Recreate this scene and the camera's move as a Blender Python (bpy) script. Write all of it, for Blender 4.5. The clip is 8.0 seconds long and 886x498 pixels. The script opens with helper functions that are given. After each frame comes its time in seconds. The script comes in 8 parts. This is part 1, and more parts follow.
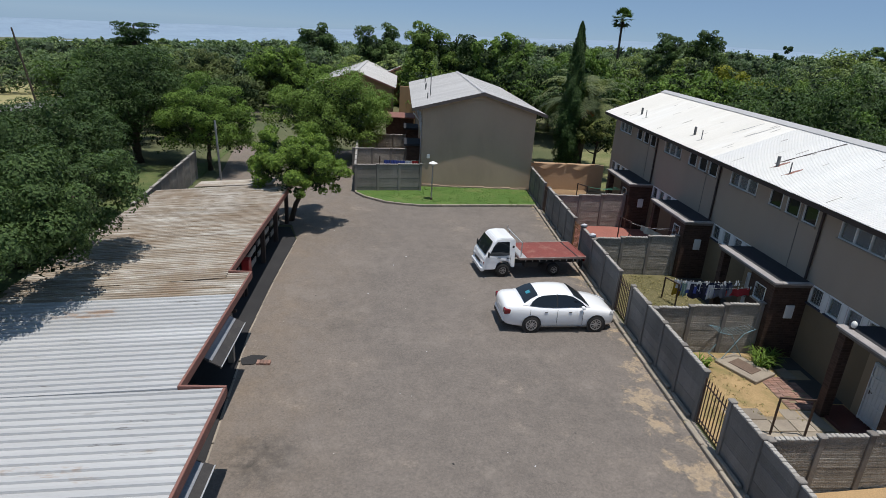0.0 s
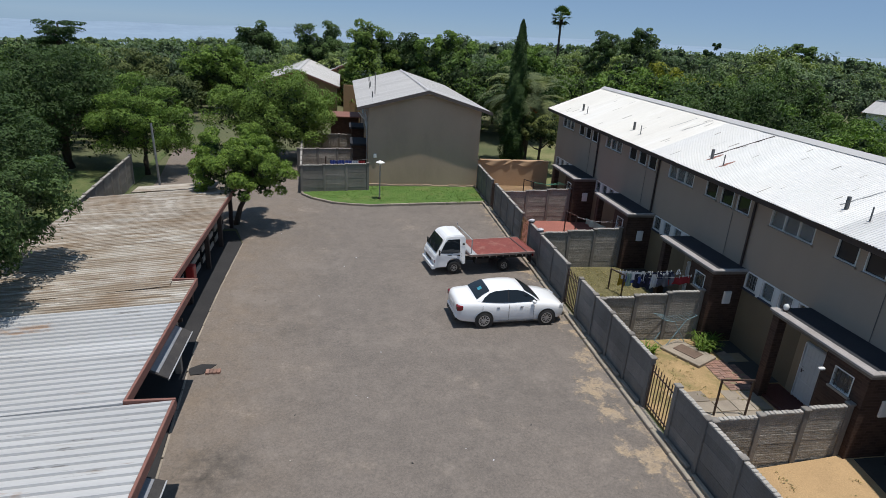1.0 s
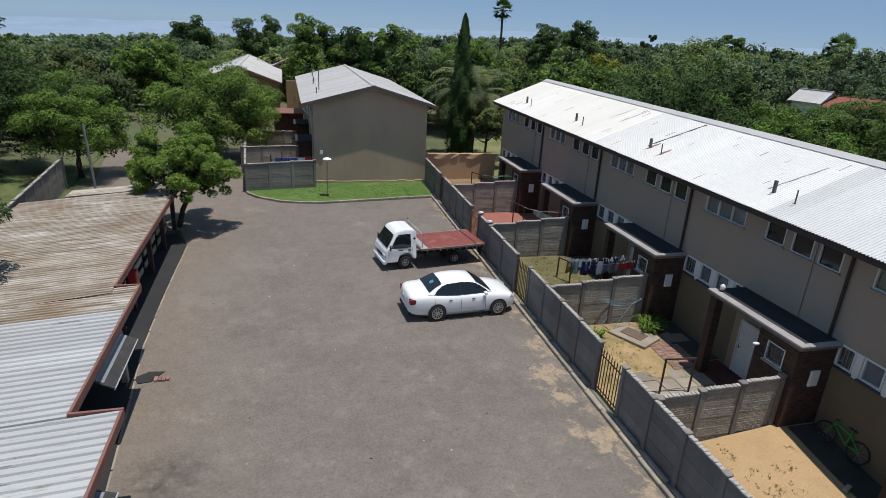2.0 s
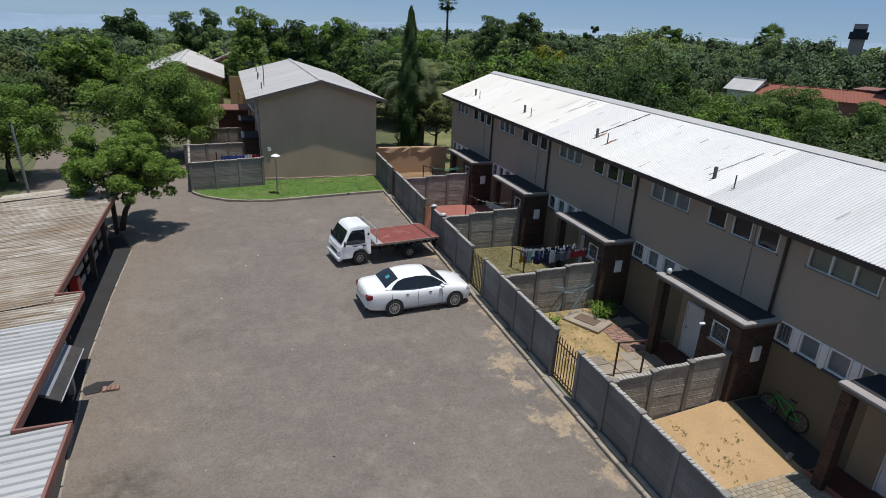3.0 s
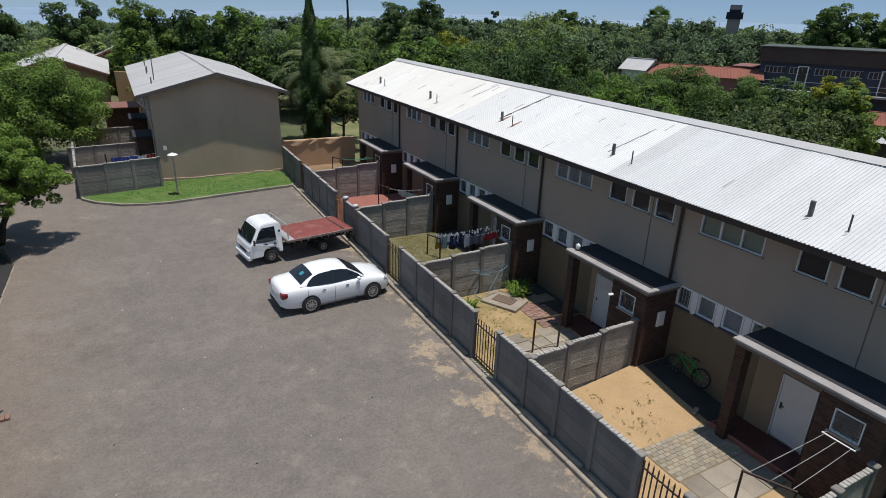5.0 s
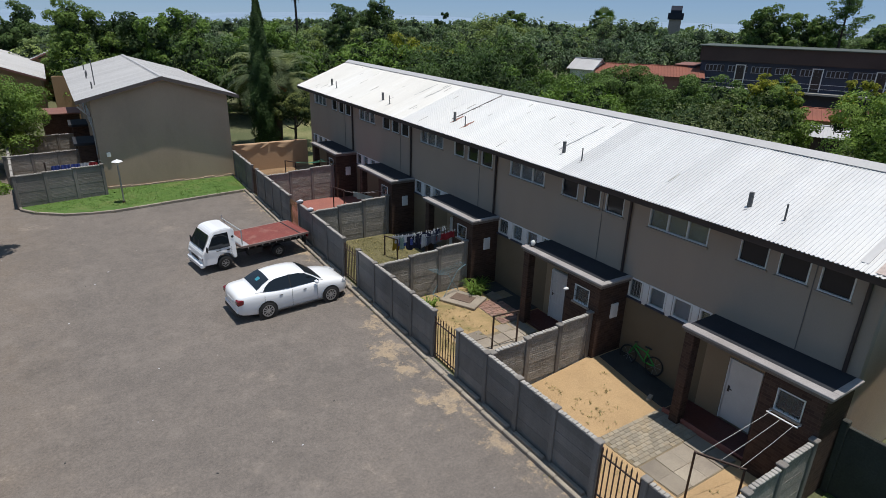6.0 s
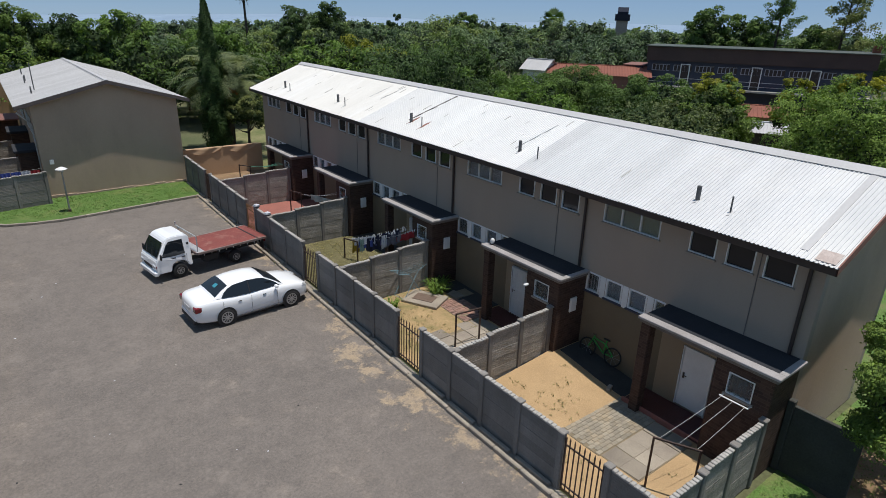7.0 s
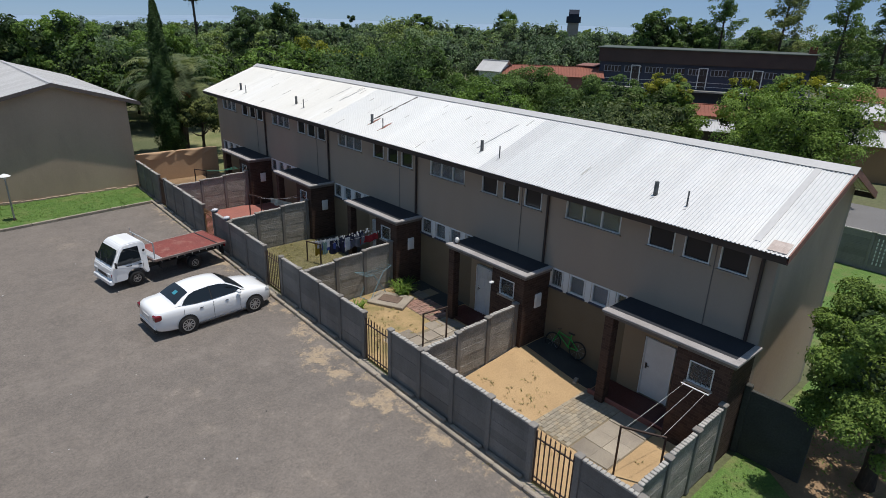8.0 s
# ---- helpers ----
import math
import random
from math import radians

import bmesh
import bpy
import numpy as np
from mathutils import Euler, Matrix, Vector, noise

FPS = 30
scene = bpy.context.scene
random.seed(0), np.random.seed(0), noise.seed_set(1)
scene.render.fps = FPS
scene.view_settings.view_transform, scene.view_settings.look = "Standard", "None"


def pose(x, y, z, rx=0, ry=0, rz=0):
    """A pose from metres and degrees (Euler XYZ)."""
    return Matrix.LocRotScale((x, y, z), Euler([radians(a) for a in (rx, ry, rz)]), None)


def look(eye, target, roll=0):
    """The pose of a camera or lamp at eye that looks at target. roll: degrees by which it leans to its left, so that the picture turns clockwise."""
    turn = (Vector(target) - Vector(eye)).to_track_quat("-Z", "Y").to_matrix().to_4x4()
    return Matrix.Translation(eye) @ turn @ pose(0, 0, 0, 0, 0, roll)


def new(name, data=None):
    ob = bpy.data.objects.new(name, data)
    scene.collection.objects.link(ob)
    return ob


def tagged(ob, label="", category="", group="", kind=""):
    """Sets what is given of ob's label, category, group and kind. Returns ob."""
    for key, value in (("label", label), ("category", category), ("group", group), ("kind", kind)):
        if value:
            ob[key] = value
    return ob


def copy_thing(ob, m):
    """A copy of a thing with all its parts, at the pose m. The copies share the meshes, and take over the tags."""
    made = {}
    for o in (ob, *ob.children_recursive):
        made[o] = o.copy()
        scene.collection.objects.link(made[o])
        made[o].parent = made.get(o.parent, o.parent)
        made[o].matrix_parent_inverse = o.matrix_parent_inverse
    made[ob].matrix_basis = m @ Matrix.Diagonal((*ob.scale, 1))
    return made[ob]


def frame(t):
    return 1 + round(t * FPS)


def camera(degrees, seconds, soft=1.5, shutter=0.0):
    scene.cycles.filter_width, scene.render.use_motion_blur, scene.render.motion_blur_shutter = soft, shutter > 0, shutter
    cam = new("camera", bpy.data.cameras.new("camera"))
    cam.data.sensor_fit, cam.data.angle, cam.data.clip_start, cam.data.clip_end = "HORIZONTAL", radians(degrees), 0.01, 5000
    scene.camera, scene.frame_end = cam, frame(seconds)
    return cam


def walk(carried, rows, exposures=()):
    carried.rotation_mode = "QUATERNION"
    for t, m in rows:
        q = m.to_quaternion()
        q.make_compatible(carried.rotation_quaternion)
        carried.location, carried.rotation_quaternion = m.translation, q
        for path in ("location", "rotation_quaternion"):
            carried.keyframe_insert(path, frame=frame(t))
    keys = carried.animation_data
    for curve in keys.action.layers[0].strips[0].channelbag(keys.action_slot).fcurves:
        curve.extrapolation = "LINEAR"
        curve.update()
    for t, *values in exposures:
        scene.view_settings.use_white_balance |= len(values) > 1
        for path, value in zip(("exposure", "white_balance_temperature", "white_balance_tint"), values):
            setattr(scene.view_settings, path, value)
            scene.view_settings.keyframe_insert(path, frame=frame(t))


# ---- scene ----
cam = camera(74.1, 8.0, soft=0.5)
PATH = [
    (0, (1.603, -0.63, 10.11), (1.768, 1.239, 9.417), 3.7),
    (0.5, (1.512, -0.576, 10.112), (1.768, 1.283, 9.422), 3.8),
    (1, (1.531, -0.634, 10.141), (1.868, 1.213, 9.452), 3.6),
    (1.5, (1.544, -0.709, 10.17), (1.961, 1.12, 9.477), 3.4),
    (3, (1.45, -0.768, 10.222), (2.099, 0.984, 9.51), 2.9),
    (3.5, (1.48, -0.758, 10.226), (2.192, 0.967, 9.507), 2.7),
    (4, (1.485, -0.729, 10.165), (2.262, 0.966, 9.442), 2.4),
    (4.5, (1.63, -0.707, 10.187), (2.466, 0.955, 9.453), 2.1),
    (6, (1.562, -0.836, 10.201), (2.585, 0.72, 9.471), 1.7),
    (6.5, (1.505, -0.87, 10.206), (2.587, 0.646, 9.479), 1.7),
    (7, (1.433, -0.907, 10.196), (2.572, 0.57, 9.474), 1.6),
    (7.5, (1.385, -0.926, 10.203), (2.573, 0.513, 9.482), 1.5),
    (8, (1.219, -0.86, 10.165), (2.466, 0.531, 9.452), 1.7),
]
walk(cam, [(t, look(eye, aim, roll)) for t, eye, aim, roll in PATH])

# ---- world and light ----
world = bpy.data.worlds.new("world")
scene.world = world
world.use_nodes = True
_wn = world.node_tree.nodes
_wl = world.node_tree.links
_sky = _wn.new("ShaderNodeTexSky")
_sky.sky_type = "NISHITA"
_sky.sun_disc = False
SUN_DIR = Vector((0.095, -0.107, 1.0)).normalized()
_sky.sun_elevation = math.asin(SUN_DIR.z)
_sky.sun_rotation = math.atan2(SUN_DIR.x, SUN_DIR.y)
_sky.altitude = 1500
_sky.air_density = 0.6
_sky.dust_density = 0.0
_sky.ozone_density = 3.5
# thin even haze over the clear sky
_haze = _wn.new("ShaderNodeMix")
_haze.data_type = "RGBA"
_haze.inputs[0].default_value = 0.72
_haze.inputs[7].default_value = (2.4, 3.85, 6.0, 1)
_wl.new(_sky.outputs[0], _haze.inputs[6])
_wl.new(_haze.outputs[2], _wn["Background"].inputs[0])
_wn["Background"].inputs[1].default_value = 0.088
sun = new("sun", bpy.data.lights.new("sun", "SUN"))
sun.data.energy = 4.3
sun.data.angle = radians(0.55)
sun.data.color = (1.0, 0.953, 0.888)
sun.matrix_world = look(SUN_DIR * 100, (0, 0, 0))
scene.view_settings.exposure = 0.0


# ---- materials ----
def ramp(nt, fac, stops):
    n = nt.nodes.new("ShaderNodeValToRGB")
    while len(n.color_ramp.elements) < len(stops):
        n.color_ramp.elements.new(0.5)
    for e, (p, c) in zip(n.color_ramp.elements, stops):
        e.position = p
        e.color = (*c, 1) if len(c) == 3 else c
    nt.links.new(fac, n.inputs[0])
    return n.outputs[0]


def mixc(nt, a, b, fac, how="MIX"):
    n = nt.nodes.new("ShaderNodeMix")
    n.data_type = "RGBA"
    n.blend_type = how
    for s, v in ((n.inputs[0], fac), (n.inputs[6], a), (n.inputs[7], b)):
        if isinstance(v, bpy.types.NodeSocket):
            nt.links.new(v, s)
        elif isinstance(v, (int, float)):
            s.default_value = v
        else:
            s.default_value = (*v, 1)
    return n.outputs[2]


def noise_fac(nt, vec, scale, detail=4, rough=0.6, lo=0.35, hi=0.65, stretch=None):
    if stretch:
        m = nt.nodes.new("ShaderNodeMapping")
        m.inputs["Scale"].default_value = stretch
        nt.links.new(vec, m.inputs[0])
        vec = m.outputs[0]
    n = nt.nodes.new("ShaderNodeTexNoise")
    n.inputs["Scale"].default_value = scale
    n.inputs["Detail"].default_value = detail
    n.inputs["Roughness"].default_value = rough
    nt.links.new(vec, n.inputs["Vector"])
    r = nt.nodes.new("ShaderNodeMapRange")
    r.inputs[1].default_value, r.inputs[2].default_value = lo, hi
    nt.links.new(n.outputs[0], r.inputs[0])
    return r.outputs[0]


MATS = {}


def mat(name, c1, c2=None, rough=0.8, metal=0.0, s1=1.5, s2=25.0, grain=0.25, bump=0.3, bump_scale=None,
        stain=None, stain_amt=0.0, stain_scale=0.6, stain_lo=0.55, stain_hi=0.7, island=0.0, obj_random=0.0, stretch=None, spec=0.4, extra=None, clear=0.0):
    """Surface with a broad colour drift, a fine grain, optional stains, and bump."""
    m = bpy.data.materials.new(name)
    m.use_nodes = True
    nt = m.node_tree
    b = nt.nodes["Principled BSDF"]
    geo = nt.nodes.new("ShaderNodeNewGeometry")
    pos = geo.outputs["Position"]
    c2 = c2 or tuple(v * 0.8 for v in c1)
    col = mixc(nt, c1, c2, noise_fac(nt, pos, s1, 5, 0.6, 0.3, 0.7, stretch))
    fine = noise_fac(nt, pos, s2, 4, 0.7, 0.25, 0.75, stretch)
    if grain:
        g = ramp(nt, fine, [(0, (1 - grain,) * 3), (1, (1 + grain * 0.6,) * 3)])
        col = mixc(nt, col, g, 1.0, "MULTIPLY")
    if stain:
        col = mixc(nt, col, stain, ramp_scale(nt, noise_fac(nt, pos, stain_scale, 6, 0.65, stain_lo, stain_hi, stretch), stain_amt))
    if island:
        g = ramp(nt, geo.outputs["Random Per Island"], [(0, (1 - island,) * 3), (1, (1 + island,) * 3)])
        col = mixc(nt, col, g, 1.0, "MULTIPLY")
    if obj_random:
        oi = nt.nodes.new("ShaderNodeObjectInfo")
        g = ramp(nt, oi.outputs["Random"], [(0, (1 - obj_random,) * 3), (1, (1 + obj_random,) * 3)])
        col = mixc(nt, col, g, 1.0, "MULTIPLY")
    if extra:
        col = extra(nt, col, pos, b)
    nt.links.new(col, b.inputs["Base Color"])
    b.inputs["Roughness"].default_value = rough
    b.inputs["Metallic"].default_value = metal
    b.inputs["Specular IOR Level"].default_value = spec
    if clear:
        b.inputs["Coat Weight"].default_value = clear
        b.inputs["Coat Roughness"].default_value = 0.05
    if bump:
        bp = nt.nodes.new("ShaderNodeBump")
        bp.inputs["Strength"].default_value = bump
        bp.inputs["Distance"].default_value = 0.02
        h = noise_fac(nt, pos, bump_scale or s2, 5, 0.65, 0.2, 0.8, stretch)
        nt.links.new(h, bp.inputs["Height"])
        nt.links.new(bp.outputs[0], b.inputs["Normal"])
    MATS[name] = m
    return m


def ramp_scale(nt, fac, amt):
    n = nt.nodes.new("ShaderNodeMath")
    n.operation = "MULTIPLY"
    n.inputs[1].default_value = amt
    nt.links.new(fac, n.inputs[0])
    return n.outputs[0]


def brick_extra(nt, col, pos, b):
    """Brick courses with pale joints on upright faces."""
    sep = nt.nodes.new("ShaderNodeSeparateXYZ")
    nt.links.new(pos, sep.inputs[0])
    add = nt.nodes.new("ShaderNodeMath")
    nt.links.new(sep.outputs[0], add.inputs[0])
    nt.links.new(sep.outputs[1], add.inputs[1])
    comb = nt.nodes.new("ShaderNodeCombineXYZ")
    nt.links.new(add.outputs[0], comb.inputs[0])
    nt.links.new(sep.outputs[2], comb.inputs[1])
    t = nt.nodes.new("ShaderNodeTexBrick")
    t.inputs["Scale"].default_value = 1.0
    t.inputs["Brick Width"].default_value = 0.23
    t.inputs["Row Height"].default_value = 0.086
    t.inputs["Mortar Size"].default_value = 0.008
    t.inputs["Color1"].default_value = (1, 1, 1, 1)
    t.inputs["Color2"].default_value = (0.6, 0.55, 0.5, 1)
    t.inputs["Mortar"].default_value = (1.15, 1.2, 1.25, 1)
    nt.links.new(comb.outputs[0], t.inputs["Vector"])
    return mixc(nt, col, t.outputs[0], 1.0, "MULTIPLY")


def rust_streaks(nt, col, pos, b):
    """Dark brown and pale runs along the ribs."""
    a = noise_fac(nt, pos, 1.0, 5, 0.75, 0.50, 0.64, (0.35, 7.0, 1))
    col = mixc(nt, col, (0.13, 0.085, 0.05), ramp_scale(nt, a, 0.7))
    c = noise_fac(nt, pos, 1.7, 5, 0.75, 0.54, 0.66, (0.3, 6.0, 1))
    col = mixc(nt, col, (0.66, 0.64, 0.60), ramp_scale(nt, c, 0.75))
    d = noise_fac(nt, pos, 0.35, 4, 0.6, 0.5, 0.68)
    return mixc(nt, col, (0.22, 0.15, 0.09), ramp_scale(nt, d, 0.55))


def galv_wear(nt, col, pos, b):
    """Thin grey scuffs along the ribs and a few rust blooms."""
    a = noise_fac(nt, pos, 2.6, 5, 0.7, 0.635, 0.675, (0.3, 5.0, 1))
    col = mixc(nt, col, (0.20, 0.19, 0.18), ramp_scale(nt, a, 0.7))
    c = noise_fac(nt, pos, 0.5, 5, 0.75, 0.62, 0.70, (0.7, 2.0, 1))
    return mixc(nt, col, (0.34, 0.22, 0.14), ramp_scale(nt, c, 0.75))


def roof_wear(nt, col, pos, b):
    """Cream chalking and faint brown runs down the old white paint."""
    a = noise_fac(nt, pos, 0.16, 4, 0.6, 0.5, 0.62)
    col = mixc(nt, col, (0.72, 0.70, 0.66), ramp_scale(nt, a, 0.4))
    c = noise_fac(nt, pos, 1.1, 5, 0.75, 0.66, 0.74, (0.35, 5.0, 1))
    return mixc(nt, col, (0.42, 0.39, 0.36), ramp_scale(nt, c, 0.55))


def leaf_mat(name, c1, c2, yellow=None, drift=0.0, flutter=11.0):
    m = bpy.data.materials.new(name)
    m.use_nodes = True
    nt = m.node_tree
    b = nt.nodes["Principled BSDF"]
    geo = nt.nodes.new("ShaderNodeNewGeometry")
    oi = nt.nodes.new("ShaderNodeObjectInfo")
    col = mixc(nt, c1, c2, geo.outputs["Random Per Island"])
    col = mixc(nt, col, yellow or tuple(v * 1.35 for v in c2), ramp_scale(nt, noise_fac(nt, geo.outputs["Position"], 0.45, 3, 0.6, 0.45, 0.75), 0.6))
    g = ramp(nt, oi.outputs["Random"], [(0, (0.7, 0.75, 0.75)), (0.5, (1, 1, 1)), (1, (1.3, 1.22, 1.0))])
    col = mixc(nt, col, g, 1.0, "MULTIPLY")
    if drift:
        g = ramp(nt, noise_fac(nt, geo.outputs["Position"], drift, 1, 0.5, 0.3, 0.7), [(0, (0.55, 0.62, 0.7)), (0.45, (0.95, 1, 1)), (0.75, (1.25, 1.2, 0.9)), (1, (1.6, 1.45, 0.85))])
        col = mixc(nt, col, g, 1.0, "MULTIPLY")
    fine = noise_fac(nt, geo.outputs["Position"], flutter, 3, 0.75, 0.32, 0.68)
    col = mixc(nt, col, ramp(nt, fine, [(0, (0.42, 0.45, 0.5)), (0.5, (1, 1, 1)), (1, (1.55, 1.5, 1.4))]), 1.0, "MULTIPLY")
    bp = nt.nodes.new("ShaderNodeBump")
    bp.inputs["Strength"].default_value = 0.7
    bp.inputs["Distance"].default_value = 0.05
    nt.links.new(fine, bp.inputs["Height"])
    nt.links.new(bp.outputs[0], b.inputs["Normal"])
    nt.links.new(col, b.inputs["Base Color"])
    b.inputs["Roughness"].default_value = 0.6
    b.inputs["Specular IOR Level"].default_value = 0.25
    tr = nt.nodes.new("ShaderNodeBsdfTranslucent")
    nt.links.new(mixc(nt, col, (1.1, 1.3, 0.5), 1.0, "MULTIPLY"), tr.inputs[0])
    mx = nt.nodes.new("ShaderNodeMixShader")
    mx.inputs[0].default_value = 0.2
    out = nt.nodes["Material Output"]
    nt.links.new(b.outputs[0], mx.inputs[1])
    nt.links.new(tr.outputs[0], mx.inputs[2])
    nt.links.new(mx.outputs[0], out.inputs[0])
    MATS[name] = m
    return m


def glass_mat(name, tint, rough=0.05):
    m = bpy.data.materials.new(name)
    m.use_nodes = True
    b = m.node_tree.nodes["Principled BSDF"]
    b.inputs["Base Color"].default_value = (*tint, 1)
    b.inputs["Roughness"].default_value = rough
    b.inputs["Specular IOR Level"].default_value = 0.6
    MATS[name] = m
    return m


def rise_of(y):
    return 0.0195 * min(max(y - 9.0, 0.0), 28.0)


def asphalt_extra(nt, col, pos, b):
    """Blown sand along the wall, oil spots and pale specks."""
    sep = nt.nodes.new("ShaderNodeSeparateXYZ")
    nt.links.new(pos, sep.inputs[0])
    near = nt.nodes.new("ShaderNodeMapRange")
    near.inputs[1].default_value, near.inputs[2].default_value = 8.6, 9.95
    near.inputs[3].default_value, near.inputs[4].default_value = -0.14, 0.08
    nt.links.new(sep.outputs[0], near.inputs[0])
    n = nt.nodes.new("ShaderNodeTexNoise")
    n.inputs["Scale"].default_value = 2.3
    n.inputs["Detail"].default_value = 9
    n.inputs["Roughness"].default_value = 0.76
    nt.links.new(pos, n.inputs["Vector"])
    add = nt.nodes.new("ShaderNodeMath")
    nt.links.new(n.outputs[0], add.inputs[0])
    nt.links.new(near.outputs[0], add.inputs[1])
    total = add.outputs[0]
    for x, y, r, k in ((8.95, 13.95, 1.0, 0.28), (9.0, 12.7, 0.85, 0.23), (8.8, 11.2, 0.75, 0.2), (8.6, 10.1, 0.65, 0.19), (9.5, 10.6, 0.8, 0.16), (9.4, 15.6, 0.8, 0.14), (9.7, 23.2, 0.9, 0.15), (3.7, 24.4, 0.9, 0.12), (9.5, 8.6, 0.6, 0.14)):
        d = nt.nodes.new("ShaderNodeVectorMath")
        d.operation = "DISTANCE"
        d.inputs[1].default_value = (x, y, rise_of(y))
        nt.links.new(pos, d.inputs[0])
        rr = nt.nodes.new("ShaderNodeMapRange")
        rr.inputs[1].default_value, rr.inputs[2].default_value = r, 0.1
        rr.inputs[4].default_value = k
        nt.links.new(d.outputs["Value"], rr.inputs[0])
        ad = nt.nodes.new("ShaderNodeMath")
        nt.links.new(total, ad.inputs[0])
        nt.links.new(rr.outputs[0], ad.inputs[1])
        total = ad.outputs[0]
    cut = nt.nodes.new("ShaderNodeMapRange")
    cut.inputs[1].default_value, cut.inputs[2].default_value = 0.57, 0.66
    cut.inputs[4].default_value = 0.75
    nt.links.new(total, cut.inputs[0])
    col = mixc(nt, col, (0.40, 0.305, 0.20), cut.outputs[0])
    west = nt.nodes.new("ShaderNodeMapRange")
    west.inputs[1].default_value, west.inputs[2].default_value = 1.2, -2.6
    west.inputs[4].default_value = 0.55
    nt.links.new(sep.outputs[0], west.inputs[0])
    dust = nt.nodes.new("ShaderNodeMath")
    dust.operation = "MULTIPLY"
    nt.links.new(west.outputs[0], dust.inputs[0])
    nt.links.new(noise_fac(nt, pos, 0.7, 6, 0.7, 0.3, 0.7), dust.inputs[1])
    col = mixc(nt, col, (0.235, 0.18, 0.13), dust.outputs[0])
    m1 = noise_fac(nt, pos, 1.8, 8, 0.78, 0.40, 0.66)
    col = mixc(nt, col, (0.225, 0.195, 0.172), ramp_scale(nt, m1, 0.42))
    m2 = noise_fac(nt, pos, 4.5, 8, 0.8, 0.54, 0.68)
    col = mixc(nt, col, (0.10, 0.09, 0.084), ramp_scale(nt, m2, 0.45))
    m3 = noise_fac(nt, pos, 0.5, 8, 0.8, 0.60, 0.66)
    col = mixc(nt, col, (0.29, 0.245, 0.205), ramp_scale(nt, m3, 0.5))
    speck = noise_fac(nt, pos, 14.0, 6, 0.8, 0.30, 0.70)
    col = mixc(nt, col, ramp(nt, speck, [(0, (0.72, 0.72, 0.72)), (0.5, (1, 1, 1)), (1, (1.3, 1.28, 1.25))]), 1.0, "MULTIPLY")
    patch = noise_fac(nt, pos, 0.33, 6, 0.7, 0.56, 0.70)
    col = mixc(nt, col, (0.27, 0.235, 0.205), ramp_scale(nt, patch, 0.45))
    dark = noise_fac(nt, pos, 0.8, 6, 0.72, 0.60, 0.72)
    col = mixc(nt, col, (0.085, 0.078, 0.075), ramp_scale(nt, dark, 0.4))
    for (x, y, r, amt) in ((-1.55, 11.3, 1.2, 1.0), (-0.2, 17.9, 0.75, 0.5), (6.9, 14.0, 0.7, 0.3), (3.4, 21.5, 0.9, 0.25)):
        d = nt.nodes.new("ShaderNodeVectorMath")
        d.operation = "DISTANCE"
        d.inputs[1].default_value = (x, y, 0)
        nt.links.new(pos, d.inputs[0])
        w = noise_fac(nt, pos, 2.6, 5, 0.7, 0.35, 0.68)
        rr = nt.nodes.new("ShaderNodeMapRange")
        rr.inputs[1].default_value, rr.inputs[2].default_value = r, r * 0.25
        nt.links.new(d.outputs["Value"], rr.inputs[0])
        mu = nt.nodes.new("ShaderNodeMath")
        mu.operation = "MULTIPLY"
        nt.links.new(w, mu.inputs[0])
        nt.links.new(rr.outputs[0], mu.inputs[1])
        col = mixc(nt, col, (0.055, 0.05, 0.045), ramp_scale(nt, mu.outputs[0], amt))
    v = nt.nodes.new("ShaderNodeTexVoronoi")
    v.inputs["Scale"].default_value = 1.3
    nt.links.new(pos, v.inputs["Vector"])
    sp = nt.nodes.new("ShaderNodeMapRange")
    sp.inputs[1].default_value, sp.inputs[2].default_value = 0.035, 0.02
    nt.links.new(v.outputs["Distance"], sp.inputs[0])
    return mixc(nt, col, (0.4, 0.37, 0.33), ramp_scale(nt, sp.outputs[0], 0.8))


ASPHALT = mat("asphalt", (0.176, 0.152, 0.134), (0.136, 0.119, 0.107), rough=0.9, s1=0.35, s2=60, grain=0.35, bump=0.35,
              stain=(0.23, 0.19, 0.155), stain_amt=0.5, stain_scale=0.5, stain_lo=0.55, stain_hi=0.8, extra=asphalt_extra)
ROADGREY = mat("road_grey", (0.17, 0.165, 0.165), (0.14, 0.135, 0.135), rough=0.9, s1=0.3, s2=40)
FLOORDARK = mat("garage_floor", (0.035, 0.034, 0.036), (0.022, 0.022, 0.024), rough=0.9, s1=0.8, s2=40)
KERB = mat("kerb_concrete", (0.36, 0.31, 0.25), (0.24, 0.21, 0.18), rough=0.9, s1=2.5, s2=50, obj_random=0.12)
SOIL = mat("wild_ground", (0.08, 0.10, 0.045), (0.14, 0.135, 0.07), rough=1.0, s1=0.12, s2=6, grain=0.4, bump=0.6)
LAWN = mat("lawn", (0.075, 0.150, 0.03), (0.11, 0.185, 0.042), rough=1.0, s1=1.2, s2=30, grain=0.5, bump=0.8, stain=(0.26, 0.22, 0.10), stain_amt=0.45, stain_scale=0.8, stain_lo=0.5, stain_hi=0.8)
# Pale dry grass; the dark green patches put tree shade into the colour.
DRYLAWN = mat("pale_lawn", (0.15, 0.165, 0.065), (0.24, 0.225, 0.11), rough=1.0, s1=0.7, s2=24, grain=0.4, bump=0.8, stain=(0.075, 0.11, 0.032), stain_amt=0.7, stain_scale=0.5, stain_lo=0.45, stain_hi=0.65)
